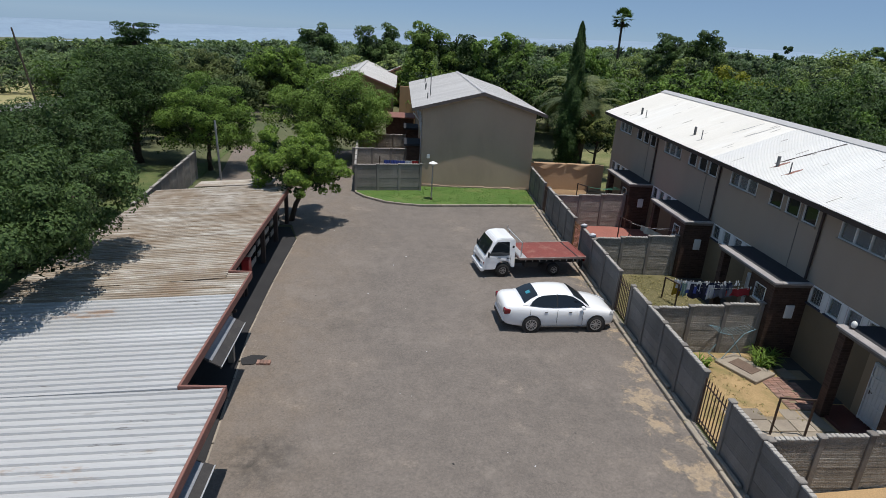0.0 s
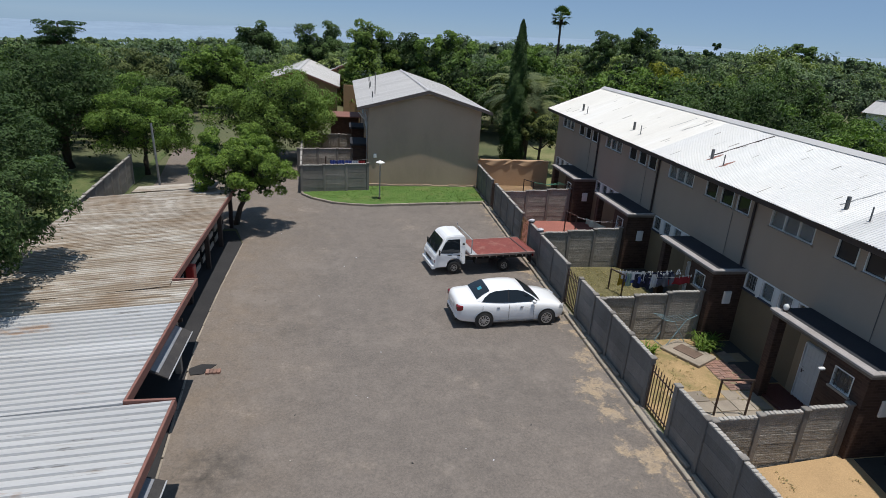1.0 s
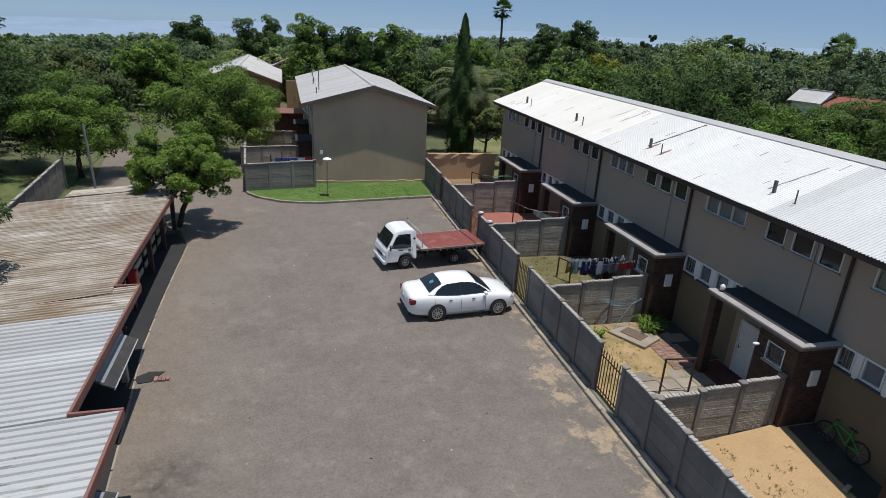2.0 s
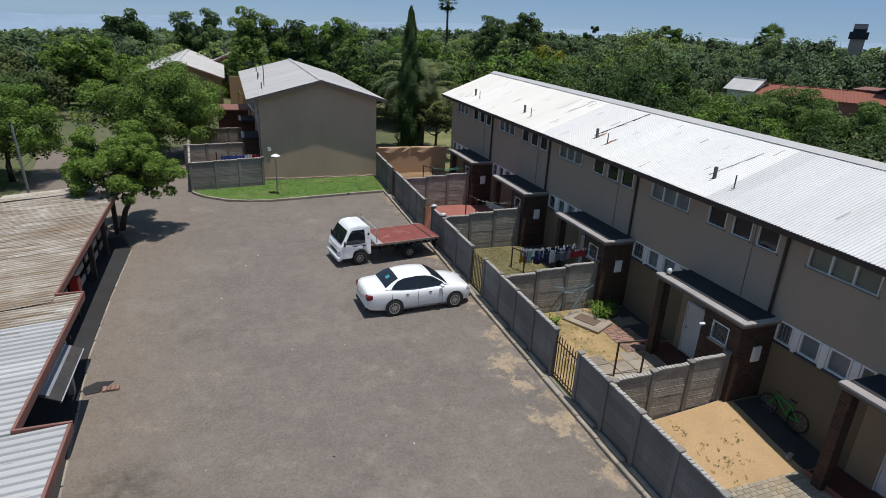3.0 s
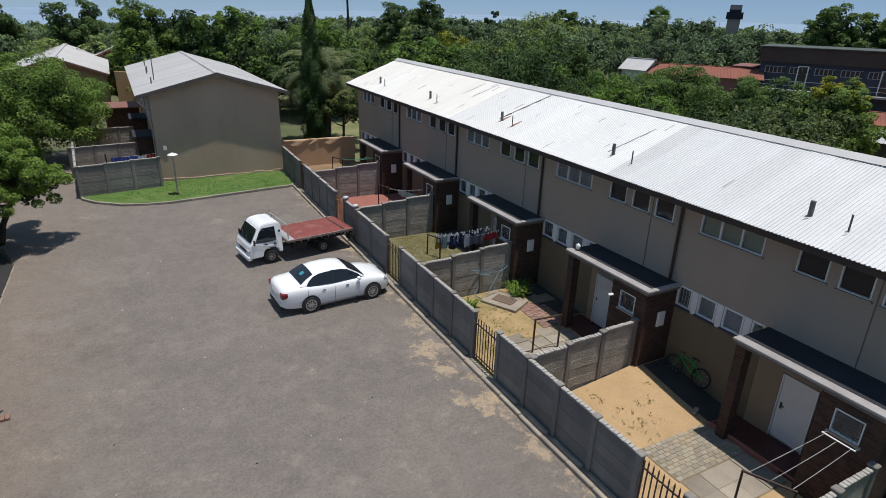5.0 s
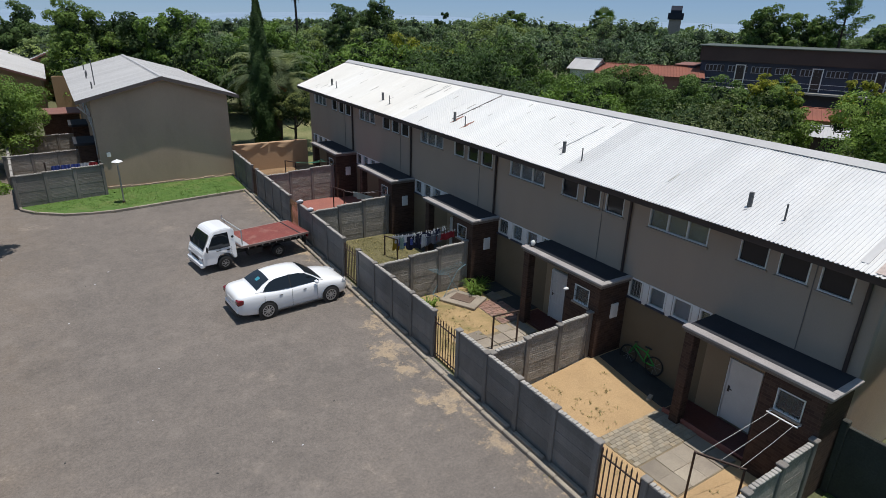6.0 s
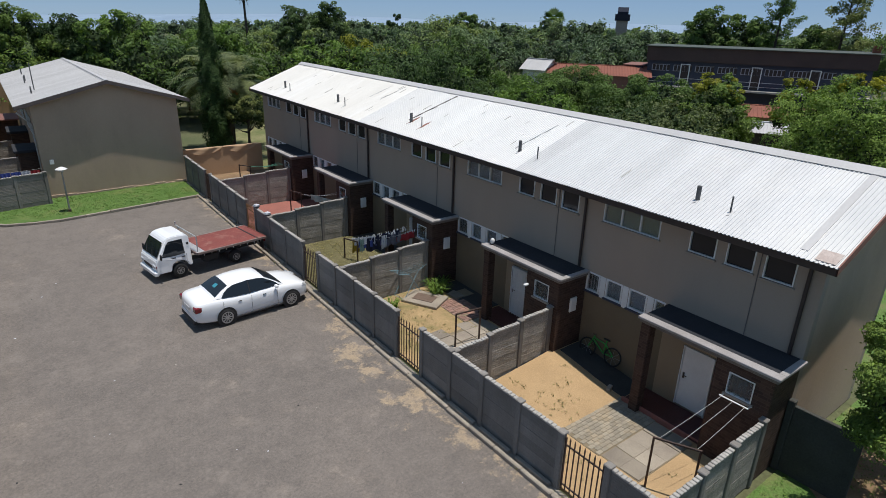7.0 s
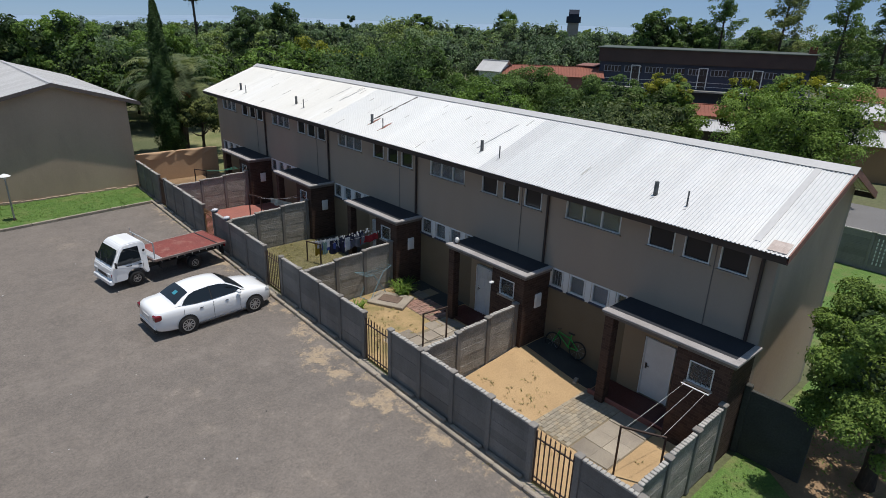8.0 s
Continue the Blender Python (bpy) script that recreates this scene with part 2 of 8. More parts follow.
SAND = mat("yard_sand", (0.475, 0.325, 0.175), (0.385, 0.262, 0.142), rough=1.0, s1=0.9, s2=30, grain=0.25, bump=0.5, stain=(0.2, 0.15, 0.08), stain_amt=0.5, stain_scale=3.5, stain_lo=0.62, stain_hi=0.75)
SANDGRASS = mat("weedy_sand", (0.43, 0.30, 0.155), (0.33, 0.235, 0.12), rough=1.0, s1=1.6, s2=30, grain=0.3, bump=0.5, stain=(0.17, 0.155, 0.06), stain_amt=0.8, stain_scale=1.3, stain_lo=0.47, stain_hi=0.66)
DRYGRASS = mat("dry_lawn", (0.125, 0.118, 0.05), (0.19, 0.165, 0.085), rough=1.0, s1=1.6, s2=40, grain=0.5, bump=0.8)
BROWNSOIL = mat("brown_soil", (0.30, 0.20, 0.115), (0.20, 0.13, 0.075), rough=1.0, s1=1.2, s2=30, grain=0.35, bump=0.6)
REDPAINT = mat("red_floor_paint", (0.34, 0.13, 0.10), (0.28, 0.11, 0.09), rough=0.7, s1=1.5, s2=30)
REDSTEP = mat("red_step_polish", (0.10, 0.032, 0.028), (0.075, 0.026, 0.023), rough=0.45, s1=2, s2=30)
SLAB = mat("paving_concrete", (0.34, 0.295, 0.235), (0.235, 0.20, 0.165), rough=0.95, s1=1.2, s2=40, obj_random=0.2)
COBBLE = mat("cobble_concrete", (0.33, 0.29, 0.225), (0.24, 0.21, 0.165), rough=0.95, s1=1.3, s2=40, obj_random=0.16, stain=(0.42, 0.30, 0.16), stain_amt=0.5, stain_scale=1.5, stain_lo=0.5, stain_hi=0.7)
JOINT = mat("joint_sand", (0.27, 0.215, 0.14), (0.19, 0.155, 0.105), rough=1.0, s1=2, s2=40, grain=0.3, bump=0.4)
CLAYBRICK = mat("clay_paver", (0.30, 0.165, 0.125), (0.24, 0.16, 0.135), rough=0.95, s1=2, s2=40, obj_random=0.25)
PRECAST = mat("precast_concrete", (0.245, 0.227, 0.208), (0.18, 0.166, 0.152), rough=0.95, s1=1.1, s2=40, grain=0.22, bump=0.35, obj_random=0.13,
              stain=(0.12, 0.105, 0.09), stain_amt=0.5, stain_scale=1.4, stain_lo=0.5, stain_hi=0.75, stretch=(1, 1, 0.35))
PRECAST_IN = mat("precast_rough_side", (0.37, 0.345, 0.31), (0.25, 0.235, 0.21), rough=1.0, s1=1.2, s2=9, grain=0.5, bump=1.0, bump_scale=10, obj_random=0.12, stretch=(2.6, 2.6, 3.6))
PLASTER = mat("plaster_taupe", (0.365, 0.295, 0.235), (0.328, 0.264, 0.21), rough=0.95, s1=0.5, s2=60, grain=0.1, bump=0.12,
              stain=(0.30, 0.25, 0.215), stain_amt=0.45, stain_scale=0.5, stain_lo=0.5, stain_hi=0.8, stretch=(1, 1, 0.3))
# Tan plaster, toned down for the shade inside the porch recesses.
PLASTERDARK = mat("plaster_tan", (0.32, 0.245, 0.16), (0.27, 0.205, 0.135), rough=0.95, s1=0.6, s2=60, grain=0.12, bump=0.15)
GABLE = mat("plaster_brown", (0.46, 0.345, 0.255), (0.41, 0.307, 0.228), rough=0.95, s1=0.4, s2=45, grain=0.12, bump=0.2, bump_scale=30,
            stain=(0.23, 0.185, 0.15), stain_amt=0.4, stain_scale=0.4, stain_lo=0.5, stain_hi=0.8, stretch=(1, 1, 0.4))
BRICK = mat("brown_facebrick", (0.085, 0.048, 0.034), (0.06, 0.036, 0.028), rough=0.9, s1=3, s2=30, grain=0.25, bump=0.3, extra=brick_extra)
ROOFWHITE = mat("roof_sheet_white", (0.74, 0.735, 0.72), (0.68, 0.675, 0.66), rough=0.5, s1=0.5, s2=12, grain=0.06, bump=0.05, obj_random=0.03,
                stain=(0.70, 0.69, 0.66), stain_amt=0.5, stain_scale=0.8, stain_lo=0.6, stain_hi=0.75, stretch=(0.25, 1.6, 1), extra=roof_wear)
ROOFCREAM = mat("roof_sheet_cream", (0.71, 0.685, 0.635), (0.65, 0.625, 0.575), rough=0.6, s1=0.4, s2=12, grain=0.07, bump=0.05, obj_random=0.03,
                stain=(0.78, 0.77, 0.75), stain_amt=0.7, stain_scale=0.25, stain_lo=0.5, stain_hi=0.65, stretch=(0.25, 1.6, 1), extra=roof_wear)
# Newer zinc sheets, also set darker for the weaker reflection at the near end.
ROOFZINC = mat("roof_sheet_zinc", (0.625, 0.625, 0.625), (0.56, 0.56, 0.56), rough=0.5, s1=0.6, s2=14, grain=0.08, bump=0.04, obj_random=0.05,
               stain=(0.55, 0.54, 0.53), stain_amt=0.5, stain_scale=0.9, stain_lo=0.6, stain_hi=0.75, stretch=(0.25, 1.8, 1), extra=roof_wear)
SCUFF = mat("roof_scuff_grey", (0.36, 0.345, 0.32), (0.50, 0.48, 0.45), rough=0.8, s1=4, s2=30)
RUSTPALE = mat("pale_rust_stain", (0.55, 0.47, 0.43), (0.42, 0.33, 0.29), rough=0.7, s1=5, s2=30)
ROOFGREY = mat("roof_sheet_grey", (0.50, 0.49, 0.485), (0.43, 0.42, 0.415), rough=0.5, s1=0.4, s2=12, grain=0.08, bump=0.05, obj_random=0.05,
               stain=(0.43, 0.42, 0.41), stain_amt=0.5, stain_scale=0.6, stretch=(0.3, 1.2, 1))
GALV = mat("galvanised_ibr", (0.50, 0.503, 0.505), (0.42, 0.422, 0.425), rough=0.45, metal=0.1, s1=0.6, s2=20, grain=0.08, bump=0.03, obj_random=0.05,
           stain=(0.30, 0.25, 0.21), stain_amt=0.8, stain_scale=0.8, stain_lo=0.635, stain_hi=0.69, stretch=(0.35, 3.2, 1), extra=galv_wear)
RUSTROOF = mat("rusted_ibr", (0.42, 0.39, 0.345), (0.25, 0.19, 0.13), rough=0.75, metal=0.0, extra=rust_streaks, s1=1.0, s2=16, grain=0.25, bump=0.08, obj_random=0.1,
               stain=(0.62, 0.59, 0.55), stain_amt=0.75, stain_scale=0.9, stain_lo=0.52, stain_hi=0.72, stretch=(0.45, 3.0, 1))
FASCIA = mat("fascia_red_brown", (0.25, 0.115, 0.09), (0.19, 0.09, 0.075), rough=0.7, s1=3, s2=30)
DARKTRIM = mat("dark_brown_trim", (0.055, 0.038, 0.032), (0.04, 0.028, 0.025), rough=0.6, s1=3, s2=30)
RUSTTRIM = mat("rust_red_flashing", (0.29, 0.14, 0.105), (0.22, 0.10, 0.08), rough=0.7, s1=3, s2=30)
WHITEPAINT = mat("white_gloss_paint", (0.74, 0.74, 0.73), (0.66, 0.66, 0.65), rough=0.45, s1=2, s2=30, grain=0.06, bump=0.05)
BITUMEN = mat("bitumen_felt", (0.022, 0.024, 0.031), (0.036, 0.037, 0.043), rough=0.95, s1=0.9, s2=30, grain=0.3, bump=0.2)
COPING = mat("coping_cement", (0.42, 0.40, 0.37), (0.30, 0.28, 0.26), rough=0.85, s1=1.5, s2=40)
# Darker lawn: the shade of the trees is put into the base colour.
SHADEDLAWN = mat("rough_grass", (0.062, 0.105, 0.03), (0.115, 0.145, 0.052), rough=1.0, s1=0.8, s2=14, grain=0.5, bump=0.8, stain=(0.20, 0.18, 0.085), stain_amt=0.5, stain_scale=0.6, stain_lo=0.5, stain_hi=0.75)
PATCHGRASS = mat("patchy_grass", (0.085, 0.17, 0.035), (0.12, 0.20, 0.05), rough=1.0, s1=1.0, s2=20, grain=0.5, bump=0.8, stain=(0.22, 0.17, 0.09), stain_amt=0.65, stain_scale=0.9, stain_lo=0.48, stain_hi=0.7)
PORCHCAP = mat("porch_coping_paint", (0.38, 0.36, 0.355), (0.27, 0.25, 0.245), rough=0.8, s1=1.2, s2=30, grain=0.2, bump=0.2, stain=(0.22, 0.20, 0.185), stain_amt=0.6, stain_scale=1.6, stain_lo=0.5, stain_hi=0.7)
PORCHBEAM = mat("porch_beam_cement", (0.20, 0.175, 0.155), (0.14, 0.12, 0.108), rough=0.9, s1=2, s2=30, grain=0.3, bump=0.3)
VERGE = mat("dry_verge", (0.26, 0.26, 0.11), (0.34, 0.29, 0.15), rough=1.0, s1=0.4, s2=6, grain=0.3, bump=0.3)
PANE = glass_mat("window_pane", (0.012, 0.014, 0.018))
PANE.node_tree.nodes["Principled BSDF"].inputs["Specular IOR Level"].default_value = 0.35
CURTAIN = mat("curtain_cloth", (0.42, 0.38, 0.19), (0.28, 0.25, 0.12), rough=0.9, s1=1, s2=30, bump=0.2, stretch=(8, 8, 0.3))
CURTAINLILAC = mat("curtain_lilac", (0.40, 0.36, 0.42), (0.28, 0.25, 0.31), rough=0.9, s1=1, s2=30, bump=0.2, stretch=(8, 8, 0.3))
CURTAINGREY = mat("curtain_grey", (0.24, 0.24, 0.27), (0.15, 0.155, 0.18), rough=0.9, s1=1, s2=30, bump=0.2, stretch=(8, 8, 0.3))
STEELDARK = mat("steel_dark_paint", (0.05, 0.035, 0.03), (0.08, 0.045, 0.035), rough=0.55, s1=4, s2=40)
STEELORANGE = mat("steel_ochre_paint", (0.31, 0.175, 0.08), (0.24, 0.135, 0.065), rough=0.6, s1=4, s2=40)
STEELGREY = mat("steel_grey", (0.42, 0.42, 0.42), (0.33, 0.33, 0.33), rough=0.4, metal=0.6, s1=4, s2=40)
BARK = mat("bark", (0.105, 0.08, 0.06), (0.065, 0.05, 0.04), rough=1.0, s1=4, s2=25, grain=0.4, bump=0.8, stretch=(1, 1, 0.3))
CARWHITE = mat("car_paint_white", (0.86, 0.865, 0.875), (0.84, 0.845, 0.855), rough=0.35, s1=1, s2=5, grain=0.0, bump=0.0, clear=1.0)
CARDARK = mat("black_plastic", (0.02, 0.02, 0.021), (0.028, 0.028, 0.03), rough=0.6, s1=3, s2=40, bump=0.05)
CARGLASS = glass_mat("car_glass", (0.012, 0.016, 0.02), 0.03)
RIM = mat("alloy_rim", (0.55, 0.55, 0.56), (0.48, 0.48, 0.49), rough=0.3, metal=0.8, s1=4, s2=40, bump=0)
TYRE = mat("tyre_rubber", (0.022, 0.022, 0.023), (0.03, 0.03, 0.03), rough=0.85, s1=6, s2=60)
REDLAMP = glass_mat("red_lamp", (0.16, 0.008, 0.012), 0.12)
CLEARLAMP = glass_mat("clear_lamp", (0.55, 0.56, 0.58), 0.1)
BEDRED = mat("loadbed_red", (0.235, 0.062, 0.05), (0.18, 0.05, 0.042), rough=0.65, s1=1.2, s2=30, grain=0.25, stain=(0.42, 0.25, 0.2), stain_amt=0.5, stain_scale=2.2, stain_lo=0.55, stain_hi=0.75)
ALU = mat("bare_aluminium", (0.62, 0.62, 0.62), (0.52, 0.52, 0.52), rough=0.4, metal=0.5, s1=2, s2=30)
LEAF_A = leaf_mat("leaf_mid", (0.080, 0.136, 0.032), (0.134, 0.206, 0.050))
LEAF_B = leaf_mat("leaf_dark", (0.050, 0.090, 0.030), (0.084, 0.136, 0.044))
LEAF_C = leaf_mat("leaf_bright", (0.096, 0.170, 0.030), (0.158, 0.244, 0.048))
LEAF_L = leaf_mat("leaf_lime", (0.155, 0.24, 0.046), (0.235, 0.33, 0.068))
LEAF_Y = leaf_mat("leaf_yellow", (0.17, 0.2, 0.025), (0.26, 0.25, 0.025))
LEAF_O = leaf_mat("leaf_olive", (0.1, 0.13, 0.05), (0.15, 0.18, 0.07))
LEAF_CY = leaf_mat("leaf_cypress", (0.026, 0.055, 0.018), (0.046, 0.088, 0.027))
# Inner foliage, coloured darker to give the gaps between leaves their shade.
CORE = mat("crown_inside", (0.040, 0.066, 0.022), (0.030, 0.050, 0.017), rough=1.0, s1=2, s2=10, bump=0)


# ---- mesh helpers ----
class MB:
    """Collects faces for one mesh."""

    def __init__(self):
        self.v, self.f = [], []

    def add(self, vs, fs, m=None):
        o = len(self.v)
        self.v += [tuple(m @ Vector(p)) for p in vs] if m else [tuple(p) for p in vs]
        self.f += [tuple(i + o for i in f) for f in fs]
        return self

    def box(self, x0, x1, y0, y1, z0, z1, m=None):
        vs = [(x, y, z) for z in (z0, z1) for y in (y0, y1) for x in (x0, x1)]
        return self.add(vs, [(0, 2, 3, 1), (4, 5, 7, 6), (0, 1, 5, 4), (2, 6, 7, 3), (0, 4, 6, 2), (1, 3, 7, 5)], m)

    def cbox(self, x0, x1, y0, y1, z0, z1, b=0.01, m=None):
        """Box with chamfered edges."""
        b = min(b, (x1 - x0) / 2.1, (y1 - y0) / 2.1, (z1 - z0) / 2.1)
        vs, ix = [], {}
        for sx in (0, 1):
            for sy in (0, 1):
                for sz in (0, 1):
                    X, Y, Z = (x0, x1)[sx], (y0, y1)[sy], (z0, z1)[sz]
                    ax, ay, az = X + (b, -b)[sx], Y + (b, -b)[sy], Z + (b, -b)[sz]
                    for k, p in enumerate(((X, ay, az), (ax, Y, az), (ax, ay, Z))):
                        ix[sx, sy, sz, k] = len(vs)
                        vs.append(p)
        fs = []
        for s in (0, 1):
            q = [(0, 0), (1, 0), (1, 1), (0, 1)]
            fs.append([ix[s, a, c, 0] for a, c in (q if s else q[::-1])])
            fs.append([ix[a, s, c, 1] for a, c in (q[::-1] if s else q)])
            fs.append([ix[a, c, s, 2] for a, c in (q if s else q[::-1])])
        for a in (0, 1):
            for c in (0, 1):
                fs.append([ix[a, c, 0, 0], ix[a, c, 0, 1], ix[a, c, 1, 1], ix[a, c, 1, 0]])
                fs.append([ix[a, 0, c, 0], ix[a, 0, c, 2], ix[a, 1, c, 2], ix[a, 1, c, 0]])
                fs.append([ix[0, a, c, 1], ix[0, a, c, 2], ix[1, a, c, 2], ix[1, a, c, 1]])
                for d in (0, 1):
                    fs.append([ix[a, c, d, 0], ix[a, c, d, 1], ix[a, c, d, 2]])
        return self.add(vs, fs, m)

    def tube(self, pts, r, n=8, caps=True, m=None):
        """Tube along points; r a number or one radius a point."""
        pts = [Vector(p) for p in pts]
        rs = r if isinstance(r, (list, tuple)) else [r] * len(pts)
        vs, fs = [], []
        for i, p in enumerate(pts):
            d = (pts[min(i + 1, len(pts) - 1)] - pts[max(i - 1, 0)]).normalized()
            q = d.to_track_quat("Z", "Y")
            for k in range(n):
                a = 2 * math.pi * k / n
                vs.append(p + q @ Vector((math.cos(a) * rs[i], math.sin(a) * rs[i], 0)))
        for i in range(len(pts) - 1):
            for k in range(n):
                k2 = (k + 1) % n
                fs.append((i * n + k, i * n + k2, (i + 1) * n + k2, (i + 1) * n + k))
        if caps:
            fs.append(tuple(range(n))[::-1])
            fs.append(tuple(range((len(pts) - 1) * n, len(pts) * n)))
        return self.add(vs, fs, m)

    def poly(self, pts, z0, z1, m=None):
        """Upright prism over a plan polygon (counter-clockwise)."""
        n = len(pts)
        vs = [(x, y, z0) for x, y in pts] + [(x, y, z1) for x, y in pts]
        fs = [tuple(range(n))[::-1], tuple(range(n, 2 * n))] + [(i, (i + 1) % n, n + (i + 1) % n, n + i) for i in range(n)]
        return self.add(vs, fs, m)

    def grid(self, rows, close=False, m=None):
        """Surface through rows of points."""
        n = len(rows[0])
        vs = [p for r in rows for p in r]
        fs = []
        for i in range(len(rows) - 1):
            for k in range(n - (0 if close else 1)):
                k2 = (k + 1) % n
                fs.append((i * n + k, i * n + k2, (i + 1) * n + k2, (i + 1) * n + k))
        return self.add(vs, fs, m)

    def disc(self, c, r, axis="Y", n=20, r0=0.0, m=None):
        """Flat ring or disc."""
        vs, fs = [], []
        for rr in (r0, r):
            for k in range(n):
                a = 2 * math.pi * k / n
                u, w = rr * math.cos(a), rr * math.sin(a)
                vs.append({"Y": (c[0] + u, c[1], c[2] + w), "Z": (c[0] + u, c[1] + w, c[2]), "X": (c[0], c[1] + u, c[2] + w)}[axis])
        for k in range(n):
            k2 = (k + 1) % n
            fs.append((k, k2, n + k2, n + k))
        return self.add(vs, fs, m)

    def mesh(self, name, material, smooth=False):
        me = bpy.data.meshes.new(name)
        me.from_pydata(self.v, [], self.f)
        for mm in (material if isinstance(material, (list, tuple)) else [material]):
            me.materials.append(mm)
        if smooth:
            me.polygons.foreach_set("use_smooth", [True] * len(me.polygons))
        me.update()
        return me


def part(name, mb, material, parent=None, label="", smooth=False, m=None):
    """One mesh object, under a thing or a part when a parent is given."""
    ob = new(name, mb if isinstance(mb, bpy.types.Mesh) else mb.mesh(name, material, smooth))
    if parent:
        ob.parent = parent
    if m is not None:
        ob.matrix_basis = m
    if label:
        tagged(ob, label)
    return ob


def thing(name, label, category, group="", kind="", m=None):
    """An empty at the base of a thing."""
    ob = new(name)
    ob.empty_display_size = 0.2
    if m is not None:
        ob.matrix_basis = m
    return tagged(ob, label, category, group, kind)


def np_mesh(name, verts, quads, material, mat_index=None):
    me = bpy.data.meshes.new(name)
    nv, nq = len(verts), len(quads)
    me.vertices.add(nv)
    me.vertices.foreach_set("co", np.asarray(verts, np.float32).ravel())
    me.loops.add(nq * 4)
    me.loops.foreach_set("vertex_index", np.asarray(quads, np.int32).ravel())
    me.polygons.add(nq)
    me.polygons.foreach_set("loop_start", np.arange(0, nq * 4, 4, dtype=np.int32))
    for mm in (material if isinstance(material, (list, tuple)) else [material]):
        me.materials.append(mm)
    if mat_index is not None:
        me.polygons.foreach_set("material_index", np.asarray(mat_index, np.int32))
    me.update(calc_edges=True)
    return me


# ---- ground ----
def rise(y):
    """The site climbs gently away from the near end."""
    return 0.0195 * min(max(y - 9.0, 0.0), 28.0)


def skyline_dip(x, y):
    """Slope by which the land falls away towards the west."""
    az = math.degrees(math.atan2(x - 1.5, max(y, 1.0)))
    return math.tan(radians(min(2.5, max(0.0, (26.0 - az) / 55.0 * 2.2))))


def fall(x, y):
    d = math.hypot(x - 1.5, y)
    return -skyline_dip(x, y) * max(0.0, d - 52.0) if y > 0 else 0.0


def flat(name, pts, z, material, label, category, thick=0.3, kind="structure"):
    """A slab over a plan polygon that follows the rise of the site."""
    bm = bmesh.new()
    bm.from_mesh(MB().poly(pts, z - thick, z).mesh(name, material))
    for yy in (9.0, 37.0):
        bmesh.ops.bisect_plane(bm, geom=bm.verts[:] + bm.edges[:] + bm.faces[:], plane_co=(0, yy, 0), plane_no=(0, 1, 0))
    for v in bm.verts:
        v.co.z += rise(v.co.y) + fall(v.co.x, v.co.y)
    me = bpy.data.meshes.new(name)
    bm.to_mesh(me)
    bm.free()
    me.materials.append(material)
    ob = new(name, me)
    return tagged(ob, label, category, kind=kind)


gx = (-4000, -2200, -1200, -650, -350, -200, -130, -90, -65, -48, -36, -26, -16, -6, 4, 16, 32, 50, 75, 120, 250, 600, 1500, 4000)
gy = (-4000, -600, -60, 0.5, 9, 37, 44, 52, 62, 76, 95, 125, 170, 250, 400, 700, 1200, 2200, 4000)
tagged(part("ground", MB().grid([[(x, y, rise(y) + fall(x, y) - 0.03) for x in gx] for y in gy]), SOIL), "wide plain ground of dry grass and soil", "ground", kind="structure")
flat("car_park", [(-2.35, -14), (10.0, -14), (10.0, 10), (10.05, 33.2), (3.13, 32.35), (0.93, 32.79), (-0.4, 33.86), (-1.06, 35.55), (-1.81, 46.32), (-2.75, 71), (-19, 72), (-14, 55), (-11.2, 46.32), (-9.9, 38.2), (-9.61, 35.11), (-9.76, 28.47), (-3.69, 28.47), (-3.08, 26.4), (-3.2, 21.5), (-3.2, 17.5), (-2.55, 9.0)],
     0.0, ASPHALT, "worn grey-brown asphalt car park with stains", "car park", 0.2)
flat("far_road", [(-52, 47), (-41, 58), (-37.5, 66), (-37.5, 78), (-42, 92), (-46, 92), (-42, 78), (-42.5, 67), (-46, 60), (-57, 51)], 0.12, ROADGREY, "distant grey tarred road through the trees", "road", 0.8)
flat("road_verge", [(-70, 62), (-46.3, 60.2), (-42.7, 67), (-42.2, 78), (-46.2, 92), (-52, 104), (-90, 104)], 0.08, VERGE, "dry yellow-green grass verge of the far road", "verge", 0.8)
flat("grass_verge", [(-0.87, 34.75), (-0.3, 33.95), (0.93, 32.97), (3.13, 32.52), (10.2, 33.42), (10.25, 36.75), (3.21, 36.5), (-0.87, 35.19)], 0.10, LAWN, "green mown grass strip below the gable wall", "grass")
flat("lawn_behind", [(10.6, 37.8), (40, 38), (40, 70), (10.6, 70)], 0.0, DRYLAWN, "sunlit garden lawn behind the yards", "lawn", 0.1)
flat("side_lawn", [(10.2, -6), (34, -6), (34, 40), (22.7, 40), (22.7, 3.2), (15.4, 3.2), (10.5, 3.2)], 0.02, PATCHGRASS, "patchy green lawn beside the gable", "lawn", 0.15)
flat("west_lawn", [(-36, 20), (-10.4, 20), (-10.4, 29.6), (-11.4, 46.4), (-14, 54), (-26, 48), (-36, 36)], 0.0, SHADEDLAWN, "green lawn under trees behind the wall", "lawn", 0.1)

# ---- terrace house: one block of five homes ----
Y0, PITCH, WALLX, BACKX = 3.39, 6.65, 15.5, 20.3
YEND = Y0 + 5 * PITCH
EAVE_X, EAVE_Z, RIDGE_X, RIDGE_Z = 14.82, 5.62, 18.50, 7.08
SLOPE = (RIDGE_Z - EAVE_Z) / (RIDGE_X - EAVE_X)
BACK_EAVE_X = BACKX + 0.68
BACK_EAVE_Z = RIDGE_Z - SLOPE * (BACK_EAVE_X - RIDGE_X)
UNIT = [Y0 + k * PITCH + d for k, d in enumerate((0.0, -0.20, -0.27, -0.30, -0.32))] + [YEND]


